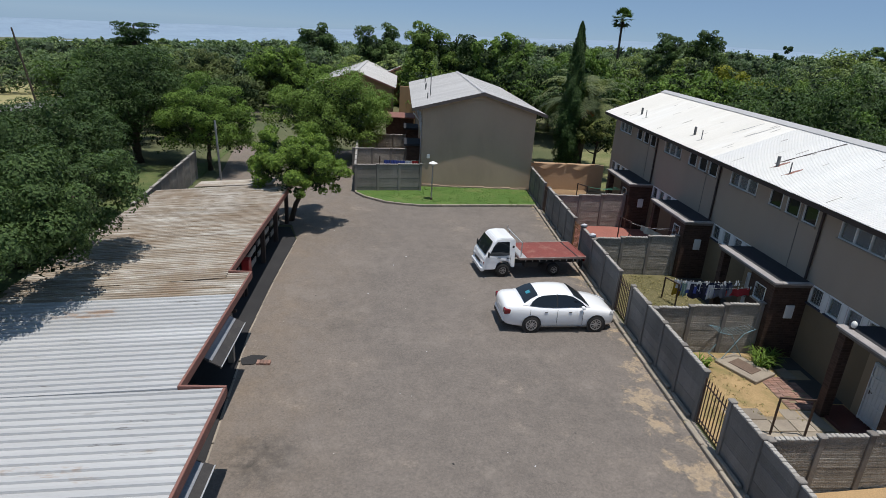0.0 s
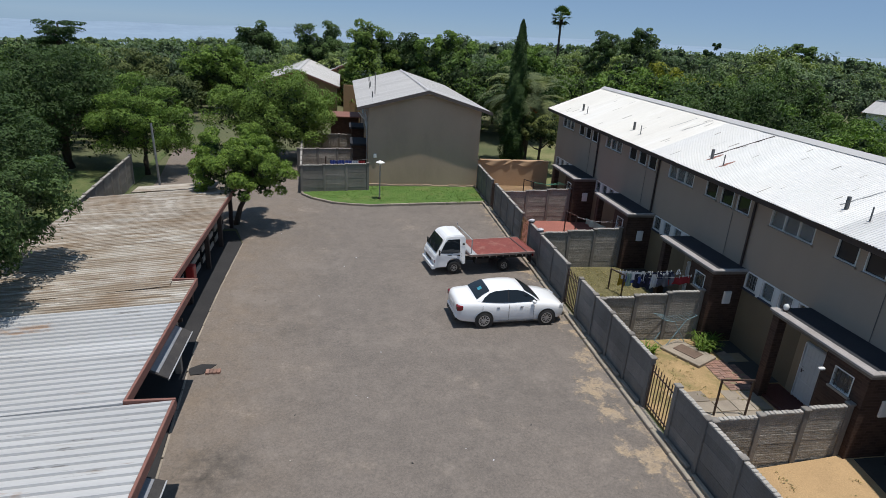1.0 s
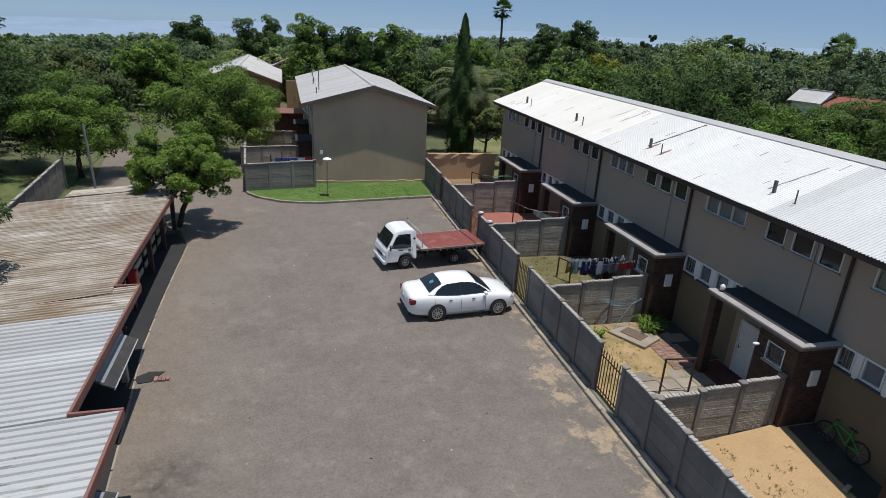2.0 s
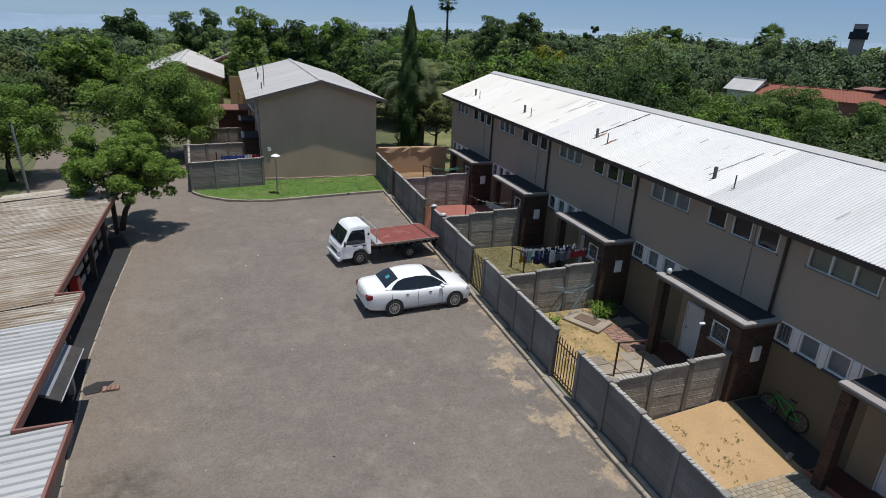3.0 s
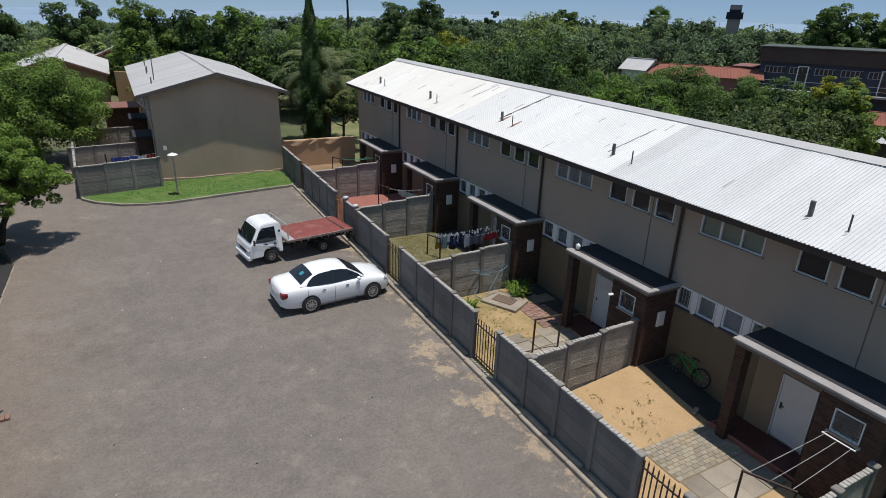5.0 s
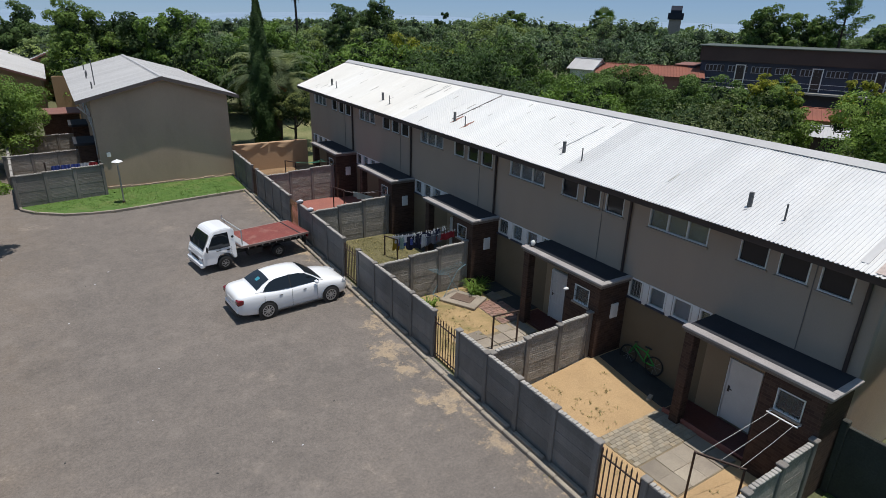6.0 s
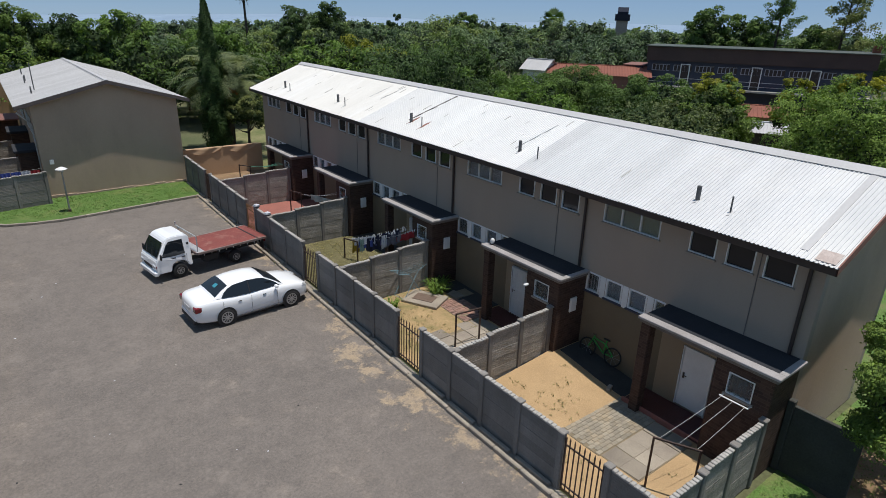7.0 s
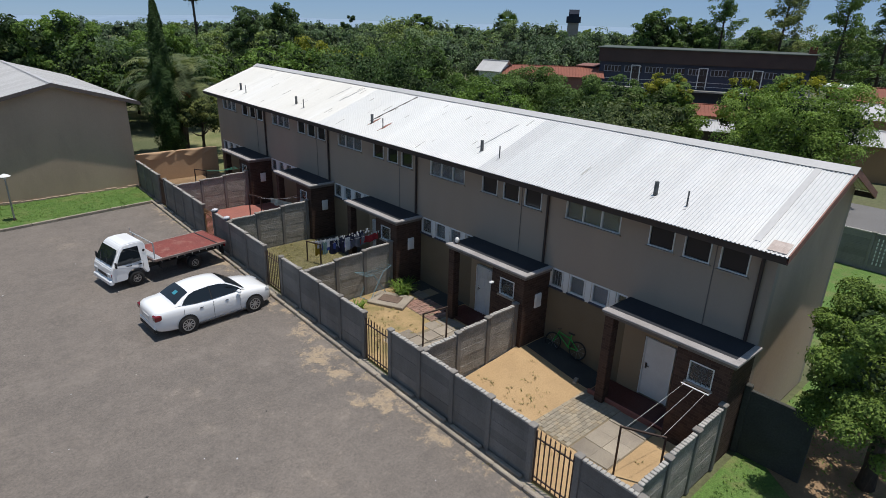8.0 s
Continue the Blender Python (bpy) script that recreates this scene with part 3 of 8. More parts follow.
def lift(y):
    """The roof climbs with the site."""
    return 0.0102 * (y - 3.0)


def along(mb, x0, x1, ya, yb, z0, z1):
    """Box along the house that follows the climb of the roof."""
    mb.box(x0, x1, ya, yb, z0, z1)
    mb.v[-8:] = [(x, y, z + lift(y)) for x, y, z in mb.v[-8:]]
    return mb


def opening_wall(mb, x0, x1, ya, yb, za, zb, holes):
    """Wall running along y with thickness x0..x1 and rectangular holes (y0, y1, z0, z1) in one row each."""
    ys = sorted({ya, yb, *[h[0] for h in holes], *[h[1] for h in holes]})
    for a, b in zip(ys, ys[1:]):
        mid = (a + b) / 2
        cut = sorted((h[2], h[3]) for h in holes if h[0] < mid < h[1])
        z = za
        for c, d in cut:
            if c > z:
                mb.box(x0, x1, a, b, z, c)
            z = d
        if zb > z:
            mb.box(x0, x1, a, b, z, zb)


def wall_with_holes(name, x0, x1, ya, yb, za, zb, holes, material):
    """One welded wall along y, cut through by rectangular openings."""
    ys = sorted({ya, yb, *[v for h in holes for v in h[:2]]})
    zs = sorted({za, zb, *[v for h in holes for v in h[2:]]})
    mb = MB()
    ix = {}

    def vid(i, j, x):
        if (i, j, x) not in ix:
            ix[i, j, x] = len(mb.v)
            mb.v.append((x, ys[i], zs[j]))
        return ix[i, j, x]

    def solid(i, j):
        if not (0 <= i < len(ys) - 1 and 0 <= j < len(zs) - 1):
            return False
        y, z = (ys[i] + ys[i + 1]) / 2, (zs[j] + zs[j + 1]) / 2
        return not any(h[0] < y < h[1] and h[2] < z < h[3] for h in holes)

    for i in range(len(ys) - 1):
        for j in range(len(zs) - 1):
            if not solid(i, j):
                continue
            mb.f.append((vid(i, j, x0), vid(i, j + 1, x0), vid(i + 1, j + 1, x0), vid(i + 1, j, x0)))
            mb.f.append((vid(i, j, x1), vid(i + 1, j, x1), vid(i + 1, j + 1, x1), vid(i, j + 1, x1)))
            for di, dj, a, c in ((-1, 0, (i, j), (i, j + 1)), (1, 0, (i + 1, j + 1), (i + 1, j)), (0, -1, (i + 1, j), (i, j)), (0, 1, (i, j + 1), (i + 1, j + 1))):
                if not solid(i + di, j + dj):
                    mb.f.append((vid(*a, x0), vid(*a, x1), vid(*c, x1), vid(*c, x0)))
    return mb.mesh(name, material)


UPWIN = [(0.60, 1.32, 4.62, 5.32), (1.55, 2.27, 4.64, 5.34), (2.54, 3.28, 4.66, 5.36), (4.17, 6.09, 4.70, 5.40)]
GFWIN = [(3.62, 3.98, 2.36, 3.0), (4.22, 4.84, 2.36, 3.0), (5.08, 5.68, 2.36, 3.0), (5.92, 6.54, 2.36, 3.0)]
DOOR = (1.90, 2.82, 0.22, 2.08)

house = thing("terrace_house", "two-storey taupe plastered terrace of five homes with a white sheet roof", "house", m=Matrix.Translation((0, 0, 0)))
for k in range(5):
    o, o2, up = UNIT[k], UNIT[k + 1], lift(UNIT[k] + 3)
    me = wall_with_holes("wall_front", WALLX, WALLX + 0.23, o, o2, 0, 5.80 + lift(o),
                         [(o + a, o + b, c + up, d + up) for a, b, c, d in UPWIN] + [(o + a, min(o + b, o2 - 0.02), c, d) for a, b, c, d in GFWIN] + [(o + DOOR[0], o + DOOR[1], DOOR[2], DOOR[3])], PLASTER)
    part("wall_front", me, None, house, "taupe plaster wall in shade")
mb = MB()
mb.box(BACKX - 0.23, BACKX, Y0, YEND, 0, RIDGE_Z - SLOPE * (BACKX - RIDGE_X) - 0.08)
part("wall_back", mb, PLASTER, house)
for nm, ya, yb in (("gable_wall", Y0, Y0 + 0.23), ("gable_wall", YEND - 0.23, YEND)):
    mb = MB()
    up = lift(ya) - 0.06
    prof = [(WALLX + 0.23, 0), (BACKX - 0.23, 0), (BACKX - 0.23, RIDGE_Z - SLOPE * (BACKX - 0.23 - RIDGE_X) + up), (RIDGE_X, RIDGE_Z + up), (WALLX + 0.23, EAVE_Z + SLOPE * (WALLX + 0.23 - EAVE_X) + up)]
    n = len(prof)
    mb.add([(x, ya, z) for x, z in prof] + [(x, yb, z) for x, z in prof],
           [tuple(range(n)), tuple(range(n, 2 * n))[::-1]] + [(i, n + i, n + (i + 1) % n, (i + 1) % n) for i in range(n)])
    part(nm, mb, GABLE, house, "rough brown plaster gable")
mb = MB().box(WALLX + 0.23, BACKX - 0.23, Y0 + 0.23, YEND - 0.23, 2.9, 3.05)
part("upper_floor", mb, PLASTERDARK, house)

# roof sheets, each with its ribs
SHEET = 0.70
RY0, RY1 = 3.02, 37.02
NS = round((RY1 - RY0) / SHEET)
SHEET = (RY1 - RY0) / NS


def sheet_mesh(name, run, rise, width, ribs, rib_h, material):
    """Ribbed sheet from its eave at the origin, running along +x and rising, as wide as y."""
    p = width / ribs
    prof = []
    for i in range(ribs):
        y = i * p
        prof += [(y, 0), (y + p * 0.52, 0), (y + p * 0.60, rib_h), (y + p * 0.92, rib_h)]
    prof.append((width, 0))
    rows = [[(run * t, y, rise * t + h) for y, h in prof] for t in (0, 1)]
    low = [[(run * t, y, rise * t + h - 0.012) for y, h in prof] for t in (0, 1)]
    mb = MB().grid(rows)
    mb.grid(low[::-1])
    n = len(prof)
    mb.f += [(i, 2 * n + n + i, 2 * n + n + i + 1, i + 1) for i in range(n - 1)]
    return mb.mesh(name, material)


RUN, RISE = RIDGE_X - EAVE_X, RIDGE_Z - EAVE_Z
CLIMB = math.degrees(math.atan(0.0102))
front_zinc = sheet_mesh("roof_sheet", RUN, RISE, SHEET, 7, 0.018, ROOFZINC)
front_white = sheet_mesh("roof_sheet", RUN, RISE, SHEET, 7, 0.016, ROOFWHITE)
front_cream = sheet_mesh("roof_sheet", RUN, RISE, SHEET, 7, 0.007, ROOFCREAM)
back_sheet = sheet_mesh("roof_sheet", BACK_EAVE_X - RIDGE_X, RIDGE_Z - BACK_EAVE_Z, SHEET, 7, 0.021, ROOFWHITE)
house_roof = part("roof", along(MB(), RIDGE_X - 0.2, RIDGE_X + 0.2, RY0, RY1, RIDGE_Z - 0.11, RIDGE_Z - 0.09), ROOFWHITE, house, "white ribbed sheet roof, weathered")
rnd = random.Random(3)
for i in range(NS):
    y = RY0 + i * SHEET
    dz = rnd.uniform(-0.005, 0.005) + lift(y)
    part("roof_sheet", front_zinc if y < 12.6 else (front_white if y < 22.5 else front_cream), None, house_roof, m=pose(EAVE_X, y, EAVE_Z + dz, CLIMB))
    part("roof_sheet", back_sheet, None, house_roof, m=pose(BACK_EAVE_X, y + SHEET, BACK_EAVE_Z + dz + 0.007, -CLIMB, 0, 180))
mb = MB()
for s in (-1, 1):
    mb.add([(x, y, z + lift(y)) for x, y, z in ((RIDGE_X, RY0 - 0.03, RIDGE_Z + 0.075), (RIDGE_X, RY1 + 0.03, RIDGE_Z + 0.075), (RIDGE_X + s * 0.27, RY1 + 0.03, RIDGE_Z - 0.068), (RIDGE_X + s * 0.27, RY0 - 0.03, RIDGE_Z - 0.068))], [(0, 1, 2, 3)])
part("ridge_cap", mb, ROOFGREY, house_roof, "pale grey ridge capping")
part("fascia_board", along(MB(), EAVE_X + 0.05, EAVE_X + 0.10, RY0, RY1, EAVE_Z - 0.19, EAVE_Z - 0.012), DARKTRIM, house, "dark brown fascia")
part("fascia_board", along(MB(), BACK_EAVE_X - 0.10, BACK_EAVE_X - 0.05, RY0, RY1, BACK_EAVE_Z - 0.16, BACK_EAVE_Z - 0.015), DARKTRIM, house)
part("soffit", along(MB(), EAVE_X + 0.1, WALLX, RY0 + 0.05, RY1 - 0.05, EAVE_Z - 0.1, EAVE_Z - 0.07), DARKTRIM, house)
for yy, lab in ((RY0 - 0.02, "rusty red verge flashing"), (RY1 - 0.01, "dark verge board")):
    mb = MB()
    up = lift(yy)
    for s in (1, -1):
        a = (EAVE_X, EAVE_Z + up) if s > 0 else (BACK_EAVE_X, BACK_EAVE_Z + up)
        b = (RIDGE_X, RIDGE_Z + up)
        mb.add([(a[0], yy, a[1] + 0.03), (b[0], yy, b[1] + 0.03), (b[0], yy, b[1] - 0.16), (a[0], yy, a[1] - 0.16),
                (a[0], yy + 0.03, a[1] + 0.03), (b[0], yy + 0.03, b[1] + 0.03), (b[0], yy + 0.03, b[1] - 0.16), (a[0], yy + 0.03, a[1] - 0.16)],
               [(0, 1, 2, 3), (7, 6, 5, 4), (0, 4, 5, 1), (2, 6, 7, 3)])
    part("verge_board", mb, RUSTTRIM if yy < 10 else DARKTRIM, house, lab)


def window_unit(parent, x, ya, yb, za, zb, lights, curtain=None, frame_w=0.028, sill=None, glass=None):
    """White framed window in a wall facing -x, outer face at x; each light has its own frame and pane."""
    # Without a curtain, a dark sheet stands in for the unlit room.
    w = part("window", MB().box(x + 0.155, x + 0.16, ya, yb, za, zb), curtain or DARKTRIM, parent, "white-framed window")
    fr, t = MB(), frame_w
    fr.cbox(x - 0.02, x + 0.08, ya, ya + t, za, zb, 0.006)
    fr.cbox(x - 0.02, x + 0.08, yb - t, yb, za, zb, 0.006)
    fr.cbox(x - 0.022, x + 0.08, ya + t, yb - t, za, za + t, 0.006)
    fr.cbox(x - 0.022, x + 0.08, ya + t, yb - t, zb - t, zb, 0.006)
    step = (yb - ya) / lights
    for i in range(1, lights):
        fr.cbox(x - 0.018, x + 0.07, ya + i * step - 0.025, ya + i * step + 0.025, za + t, zb - t, 0.006)
    part("frame", fr, WHITEPAINT, w)
    for i in range(lights):
        part("pane", MB().box(x + 0.035, x + 0.041, ya + i * step + 0.02, ya + (i + 1) * step - 0.02, za + 0.03, zb - 0.03), glass or PANE_CLEAR, w)
    part("sill", MB().cbox(x - 0.07, x + 0.05, ya - 0.05, yb + 0.05, za - 0.06, za - 0.005, 0.01), sill or PLASTER, w)
    return w


CONDUIT = mat("conduit_paint", (0.19, 0.165, 0.15), (0.15, 0.13, 0.12), rough=0.8, s1=3, s2=30)
VENTGREY = mat("vent_zinc", (0.17, 0.17, 0.17), (0.11, 0.11, 0.11), rough=0.6, metal=0.3, s1=4, s2=30)
# Tan lower wall paint, darkened further for the deep shade along the house.
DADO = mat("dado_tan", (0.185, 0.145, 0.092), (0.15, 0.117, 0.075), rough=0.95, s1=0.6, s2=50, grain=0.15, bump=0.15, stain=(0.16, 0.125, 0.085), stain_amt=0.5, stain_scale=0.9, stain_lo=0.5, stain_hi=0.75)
SILLDARK = mat("window_sill_paint", (0.05, 0.05, 0.075), (0.04, 0.04, 0.055), rough=0.6, s1=3, s2=30)
PANE_CLEAR = bpy.data.materials.new("pane_clear")
PANE_CLEAR.use_nodes = True
_b = PANE_CLEAR.node_tree.nodes["Principled BSDF"]
_b.inputs["Base Color"].default_value = (0.75, 0.8, 0.8, 1)
_b.inputs["Roughness"].default_value = 0.03
_b.inputs["Transmission Weight"].default_value = 0.9
_b.inputs["IOR"].default_value = 1.22

for k in range(5):
    o, up = UNIT[k], lift(UNIT[k] + 3)
    for a, b, c, d in UPWIN[:3]:
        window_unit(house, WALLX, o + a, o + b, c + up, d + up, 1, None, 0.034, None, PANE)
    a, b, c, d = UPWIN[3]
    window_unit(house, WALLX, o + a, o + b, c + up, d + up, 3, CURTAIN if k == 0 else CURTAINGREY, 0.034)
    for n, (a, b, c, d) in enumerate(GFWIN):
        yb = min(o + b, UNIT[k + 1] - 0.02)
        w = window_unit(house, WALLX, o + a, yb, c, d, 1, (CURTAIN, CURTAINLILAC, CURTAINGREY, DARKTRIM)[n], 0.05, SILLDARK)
        for i in range(1, 5 if n == 3 else 1):
            part("burglar_bar", MB().box(WALLX - 0.004, WALLX + 0.006, o + a + (yb - o - a) * i / 5 - 0.006, o + a + (yb - o - a) * i / 5 + 0.006, c + 0.05, d - 0.05), STEELGREY, w)
    for a, b in ((4.0, 4.2), (4.86, 5.06), (5.70, 5.90)):
        part("window_pier", MB().cbox(WALLX - 0.025, WALLX - 0.002, o + a, o + b, 2.3, 3.0, 0.004), WHITEPAINT, house, "white painted window pier")
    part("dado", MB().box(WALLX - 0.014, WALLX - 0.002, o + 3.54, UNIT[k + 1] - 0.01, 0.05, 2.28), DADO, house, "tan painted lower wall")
    # downpipe with its rainwater head
    mb = MB().tube([(WALLX - 0.06, o + 0.30, 3.05), (WALLX - 0.06, o + 0.30, 5.22 + up)], 0.045, 10)
    mb.tube([(WALLX - 0.06, o + 0.30, 5.22 + up), (WALLX - 0.2, o + 0.32, 5.38 + up), (EAVE_X + 0.1, o + 0.52, 5.46 + up)], 0.045, 10)
    part("downpipe", mb, DARKTRIM, house, "dark brown downpipe")
    part("conduit", MB().tube([(WALLX - 0.012, o + 1.42, 3.03), (WALLX - 0.012, o + 1.42, 5.3 + up)], 0.011, 6), CONDUIT, house, "thin painted conduit")
    # roof vents
    yu = Y0 + k * PITCH
    for nm, dx, dy, r, h in (("vent_pipe", 0.92, 3.42, 0.06, 0.38), ("vent_pipe", 0.78, 2.44, 0.022, 0.42)):
        zz = EAVE_Z + SLOPE * dx + lift(yu + dy)
        v = part(nm, MB().tube([(EAVE_X + dx, yu + dy, zz - 0.05), (EAVE_X + dx, yu + dy, zz + h)], r, 12), VENTGREY, house)
        rust = k == 2
        rad = [(0.19 if rust else 0.13) * f for f in (1.5, 0.8, 0.75, 0.45, 1.5, 0.6, 0.9, 0.5, 1.1)]
        ring = [(EAVE_X + dx + (0.10 if rust else -0.06) + (1.3 if rust else 0.8) * r2 * math.cos(j * 0.698), yu + dy + 0.62 * r2 * math.sin(j * 0.698)) for j, r2 in enumerate(rad)]
        top = [EAVE_Z + SLOPE * (x - EAVE_X) + lift(y) for x, y in ring]
        part("flashing", MB().add([(x, y, z + 0.019) for (x, y), z in zip(ring, top)] + [(x, y, z) for (x, y), z in zip(ring, top)], [tuple(range(9))] + [(i, 9 + i, 9 + (i + 1) % 9, (i + 1) % 9) for i in range(9)]), RUSTTRIM if rust else ROOFGREY, v)

# worn lap joints and the pale strip over the end sheets
def roof_strip(name, x0, y0, x1, y1, w, proud, material, label):
    z0, z1 = EAVE_Z + SLOPE * (x0 - EAVE_X) + proud + lift(y0), EAVE_Z + SLOPE * (x1 - EAVE_X) + proud + lift(y1)
    part(name, MB().add([(x0, y0 - w / 2, z0), (x1, y1 - w / 2, z1), (x1, y1 + w / 2, z1), (x0, y0 + w / 2, z0), (x0, y0 - w / 2, z0 - 0.02), (x1, y1 - w / 2, z1 - 0.02), (x1, y1 + w / 2, z1 - 0.02), (x0, y0 + w / 2, z0 - 0.02)],
                        [(0, 1, 2, 3), (7, 6, 5, 4), (0, 4, 5, 1), (2, 6, 7, 3), (1, 5, 6, 2), (3, 7, 4, 0)]), material, house_roof, label)


roof_strip("lap_joint", EAVE_X + 1.0, Y0 + 2 * PITCH + 3.70, RIDGE_X - 0.35, Y0 + 2 * PITCH + 3.35, 0.07, 0.020, DARKTRIM, "dark open lap joint")
roof_strip("lap_joint", EAVE_X + 1.0, Y0 + PITCH + 3.75, RIDGE_X - 0.9, Y0 + PITCH + 3.45, 0.035, 0.020, STEELGREY, "grey sealed lap joint")
roof_strip("lap_joint", EAVE_X + 1.9, Y0 + 3 * PITCH + 1.9, RIDGE_X - 0.5, Y0 + 3 * PITCH + 1.75, 0.045, 0.014, STEELGREY, "grey sealed lap joint")
roof_strip("lap_joint", EAVE_X + 1.9, Y0 + 3 * PITCH + 0.9, RIDGE_X - 0.4, Y0 + 3 * PITCH + 0.75, 0.04, 0.014, STEELGREY, "grey sealed lap joint")
scuffs = random.Random(17)
for i in range(34):
    x, y, n = EAVE_X + scuffs.uniform(0.15, 3.2), scuffs.uniform(9.0, 36.5), scuffs.uniform(0.12, 0.5)
    roof_strip("scuff", x, y, min(x + n, RIDGE_X - 0.4), y + scuffs.uniform(-0.03, 0.03), scuffs.uniform(0.02, 0.045), 0.016 if y > 12.6 else 0.028, SCUFF, "grey worn scuff")
roof_strip("end_flashing", EAVE_X + 0.25, RY0 + 0.8, RIDGE_X - 0.25, RY0 + 0.8, 0.17, 0.022, ROOFGREY, "dull grey flashing strip")
roof_strip("corner_patch", EAVE_X + 0.06, RY0 + 0.28, EAVE_X + 0.42, RY0 + 0.28, 0.42, 0.03, RUSTPALE, "pale rust-stained corner patch")

# ---- back porches ----
porch_group = "back porches of the terrace"
PX0 = 14.25


def build_porch():
    p = thing("back_porch", "flat-roofed brown brick back porch with a white door", "porch", porch_group)
    mb = MB()
    opening_wall(mb, PX0, PX0 + 0.22, 0.0, 1.38, 0, 2.86, [(0.40, 1.02, 2.05, 2.62)])
    mb.box(PX0 + 0.22, WALLX - 0.003, 0.0, 0.22, 0, 2.86)
    mb.box(PX0 + 0.22, WALLX - 0.003, 1.16, 1.38, 0, 2.86)
    part("brick_store", mb, BRICK, p, "brown face brick store")
    part("pier", MB().cbox(PX0, PX0 + 0.3, 3.25, 3.52, 0, 2.86, 0.01), BRICK, p)
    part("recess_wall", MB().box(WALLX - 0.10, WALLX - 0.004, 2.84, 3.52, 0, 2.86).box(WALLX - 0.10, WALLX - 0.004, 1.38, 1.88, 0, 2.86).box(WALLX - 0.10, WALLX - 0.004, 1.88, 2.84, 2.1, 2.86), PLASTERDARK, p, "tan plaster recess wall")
    part("roof_slab", MB().cbox(PX0 - 0.06, WALLX - 0.004, -0.08, 3.55, 2.86, 2.98, 0.015), PORCHBEAM, p)
    part("roof_felt", MB().box(PX0 + 0.154, WALLX - 0.006, 0.044, 3.54, 2.981, 3.02), BITUMEN, p, "black bitumen felt roof")
    part("coping", MB().cbox(PX0 - 0.12, PX0 + 0.15, -0.13, 3.58, 2.965, 3.04, 0.012).cbox(PX0 + 0.153, WALLX - 0.02, -0.13, 0.04, 2.965, 3.038, 0.012), PORCHCAP, p, "pale weathered cement coping")
    part("floor_step", MB().cbox(PX0 + 0.22, WALLX - 0.105, 1.385, 3.8, 0.02, 0.20, 0.02), REDSTEP, p, "dark red polished step")
    part("step_edge", MB().cbox(PX0 + 0.17, PX0 + 0.22, 1.385, 3.8, 0.15, 0.206, 0.012), REDPAINT, p, "worn pale red step edge")
    d = part("door", MB().cbox(WALLX - 0.09, WALLX - 0.04, 1.94, 2.78, 0.23, 2.04, 0.01), WHITEPAINT, p, "white painted panel door")
    fr = MB()
    for a, b in ((1.90, 1.94), (2.78, 2.82)):
        fr.cbox(WALLX - 0.12, WALLX + 0.05, a, b, 0.22, 2.08, 0.006)
    fr.cbox(WALLX - 0.118, WALLX + 0.05, 1.94, 2.78, 2.04, 2.08, 0.006)
    part("frame", fr, WHITEPAINT, d)
    part("handle", MB().cbox(WALLX - 0.115, WALLX - 0.09, 2.66, 2.71, 1.1, 1.28, 0.006).tube([(WALLX - 0.13, 2.68, 1.2), (WALLX - 0.13, 2.58, 1.2)], 0.012, 8), STEELDARK, d, "dark lever handle")
    for i in range(7):
        y = 1.96 + i * 0.133
        part("gate_bar", MB().tube([(WALLX - 0.14, y, 0.24), (WALLX - 0.14, y, 2.04)], 0.009, 6), WHITEPAINT, d)
    for z in (0.3, 0.85, 1.25, 1.65, 2.0):
        part("gate_rail", MB().box(WALLX - 0.15, WALLX - 0.131, 1.93, 2.79, z, z + 0.035), WHITEPAINT, d)
    w = window_unit(p, PX0, 0.40, 1.02, 2.05, 2.62, 1)
    for i in range(1, 5):
        part("burglar_bar", MB().box(PX0 - 0.03, PX0 - 0.018, 0.40 + i * 0.124 - 0.006, 0.40 + i * 0.124 + 0.006, 2.09, 2.58), STEELDARK, w)
    for z in (2.22, 2.42):
        part("burglar_bar", MB().box(PX0 - 0.032, PX0 - 0.02, 0.44, 0.98, z, z + 0.012), STEELDARK, w)
    mbx = part("meter_box", MB().cbox(PX0 + 0.55, PX0 + 0.85, -0.06, -0.004, 1.72, 2.2, 0.012), WHITEPAINT, p, "white meter box on the brick side")
    part("lid", MB().cbox(PX0 + 0.58, PX0 + 0.82, -0.075, -0.061, 1.76, 2.16, 0.006), WHITEPAINT, mbx)
    part("porch_lamp", MB().tube([(PX0 + 0.6, 2.9, 2.86), (PX0 + 0.6, 2.9, 2.80)], [0.07, 0.05], 12), WHITEPAINT, p, "small white bulkhead lamp")
    return p


first = build_porch()
first.matrix_basis = pose(0, UNIT[0], 0)
for k in range(1, 5):
    other = copy_thing(first, pose(0, UNIT[k], 0))
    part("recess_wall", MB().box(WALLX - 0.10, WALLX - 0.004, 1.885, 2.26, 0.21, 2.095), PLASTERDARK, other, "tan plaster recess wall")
    for o in other.children:
        if o.name.startswith("door"):
            o.location.y += 0.34
            o.location.x -= 0.075
for o in list(first.children_recursive):
    if o.name.startswith(("gate_bar", "gate_rail", "meter_box", "lid")):
        bpy.data.objects.remove(o)

# ---- precast walls ----
slab_cache = {}


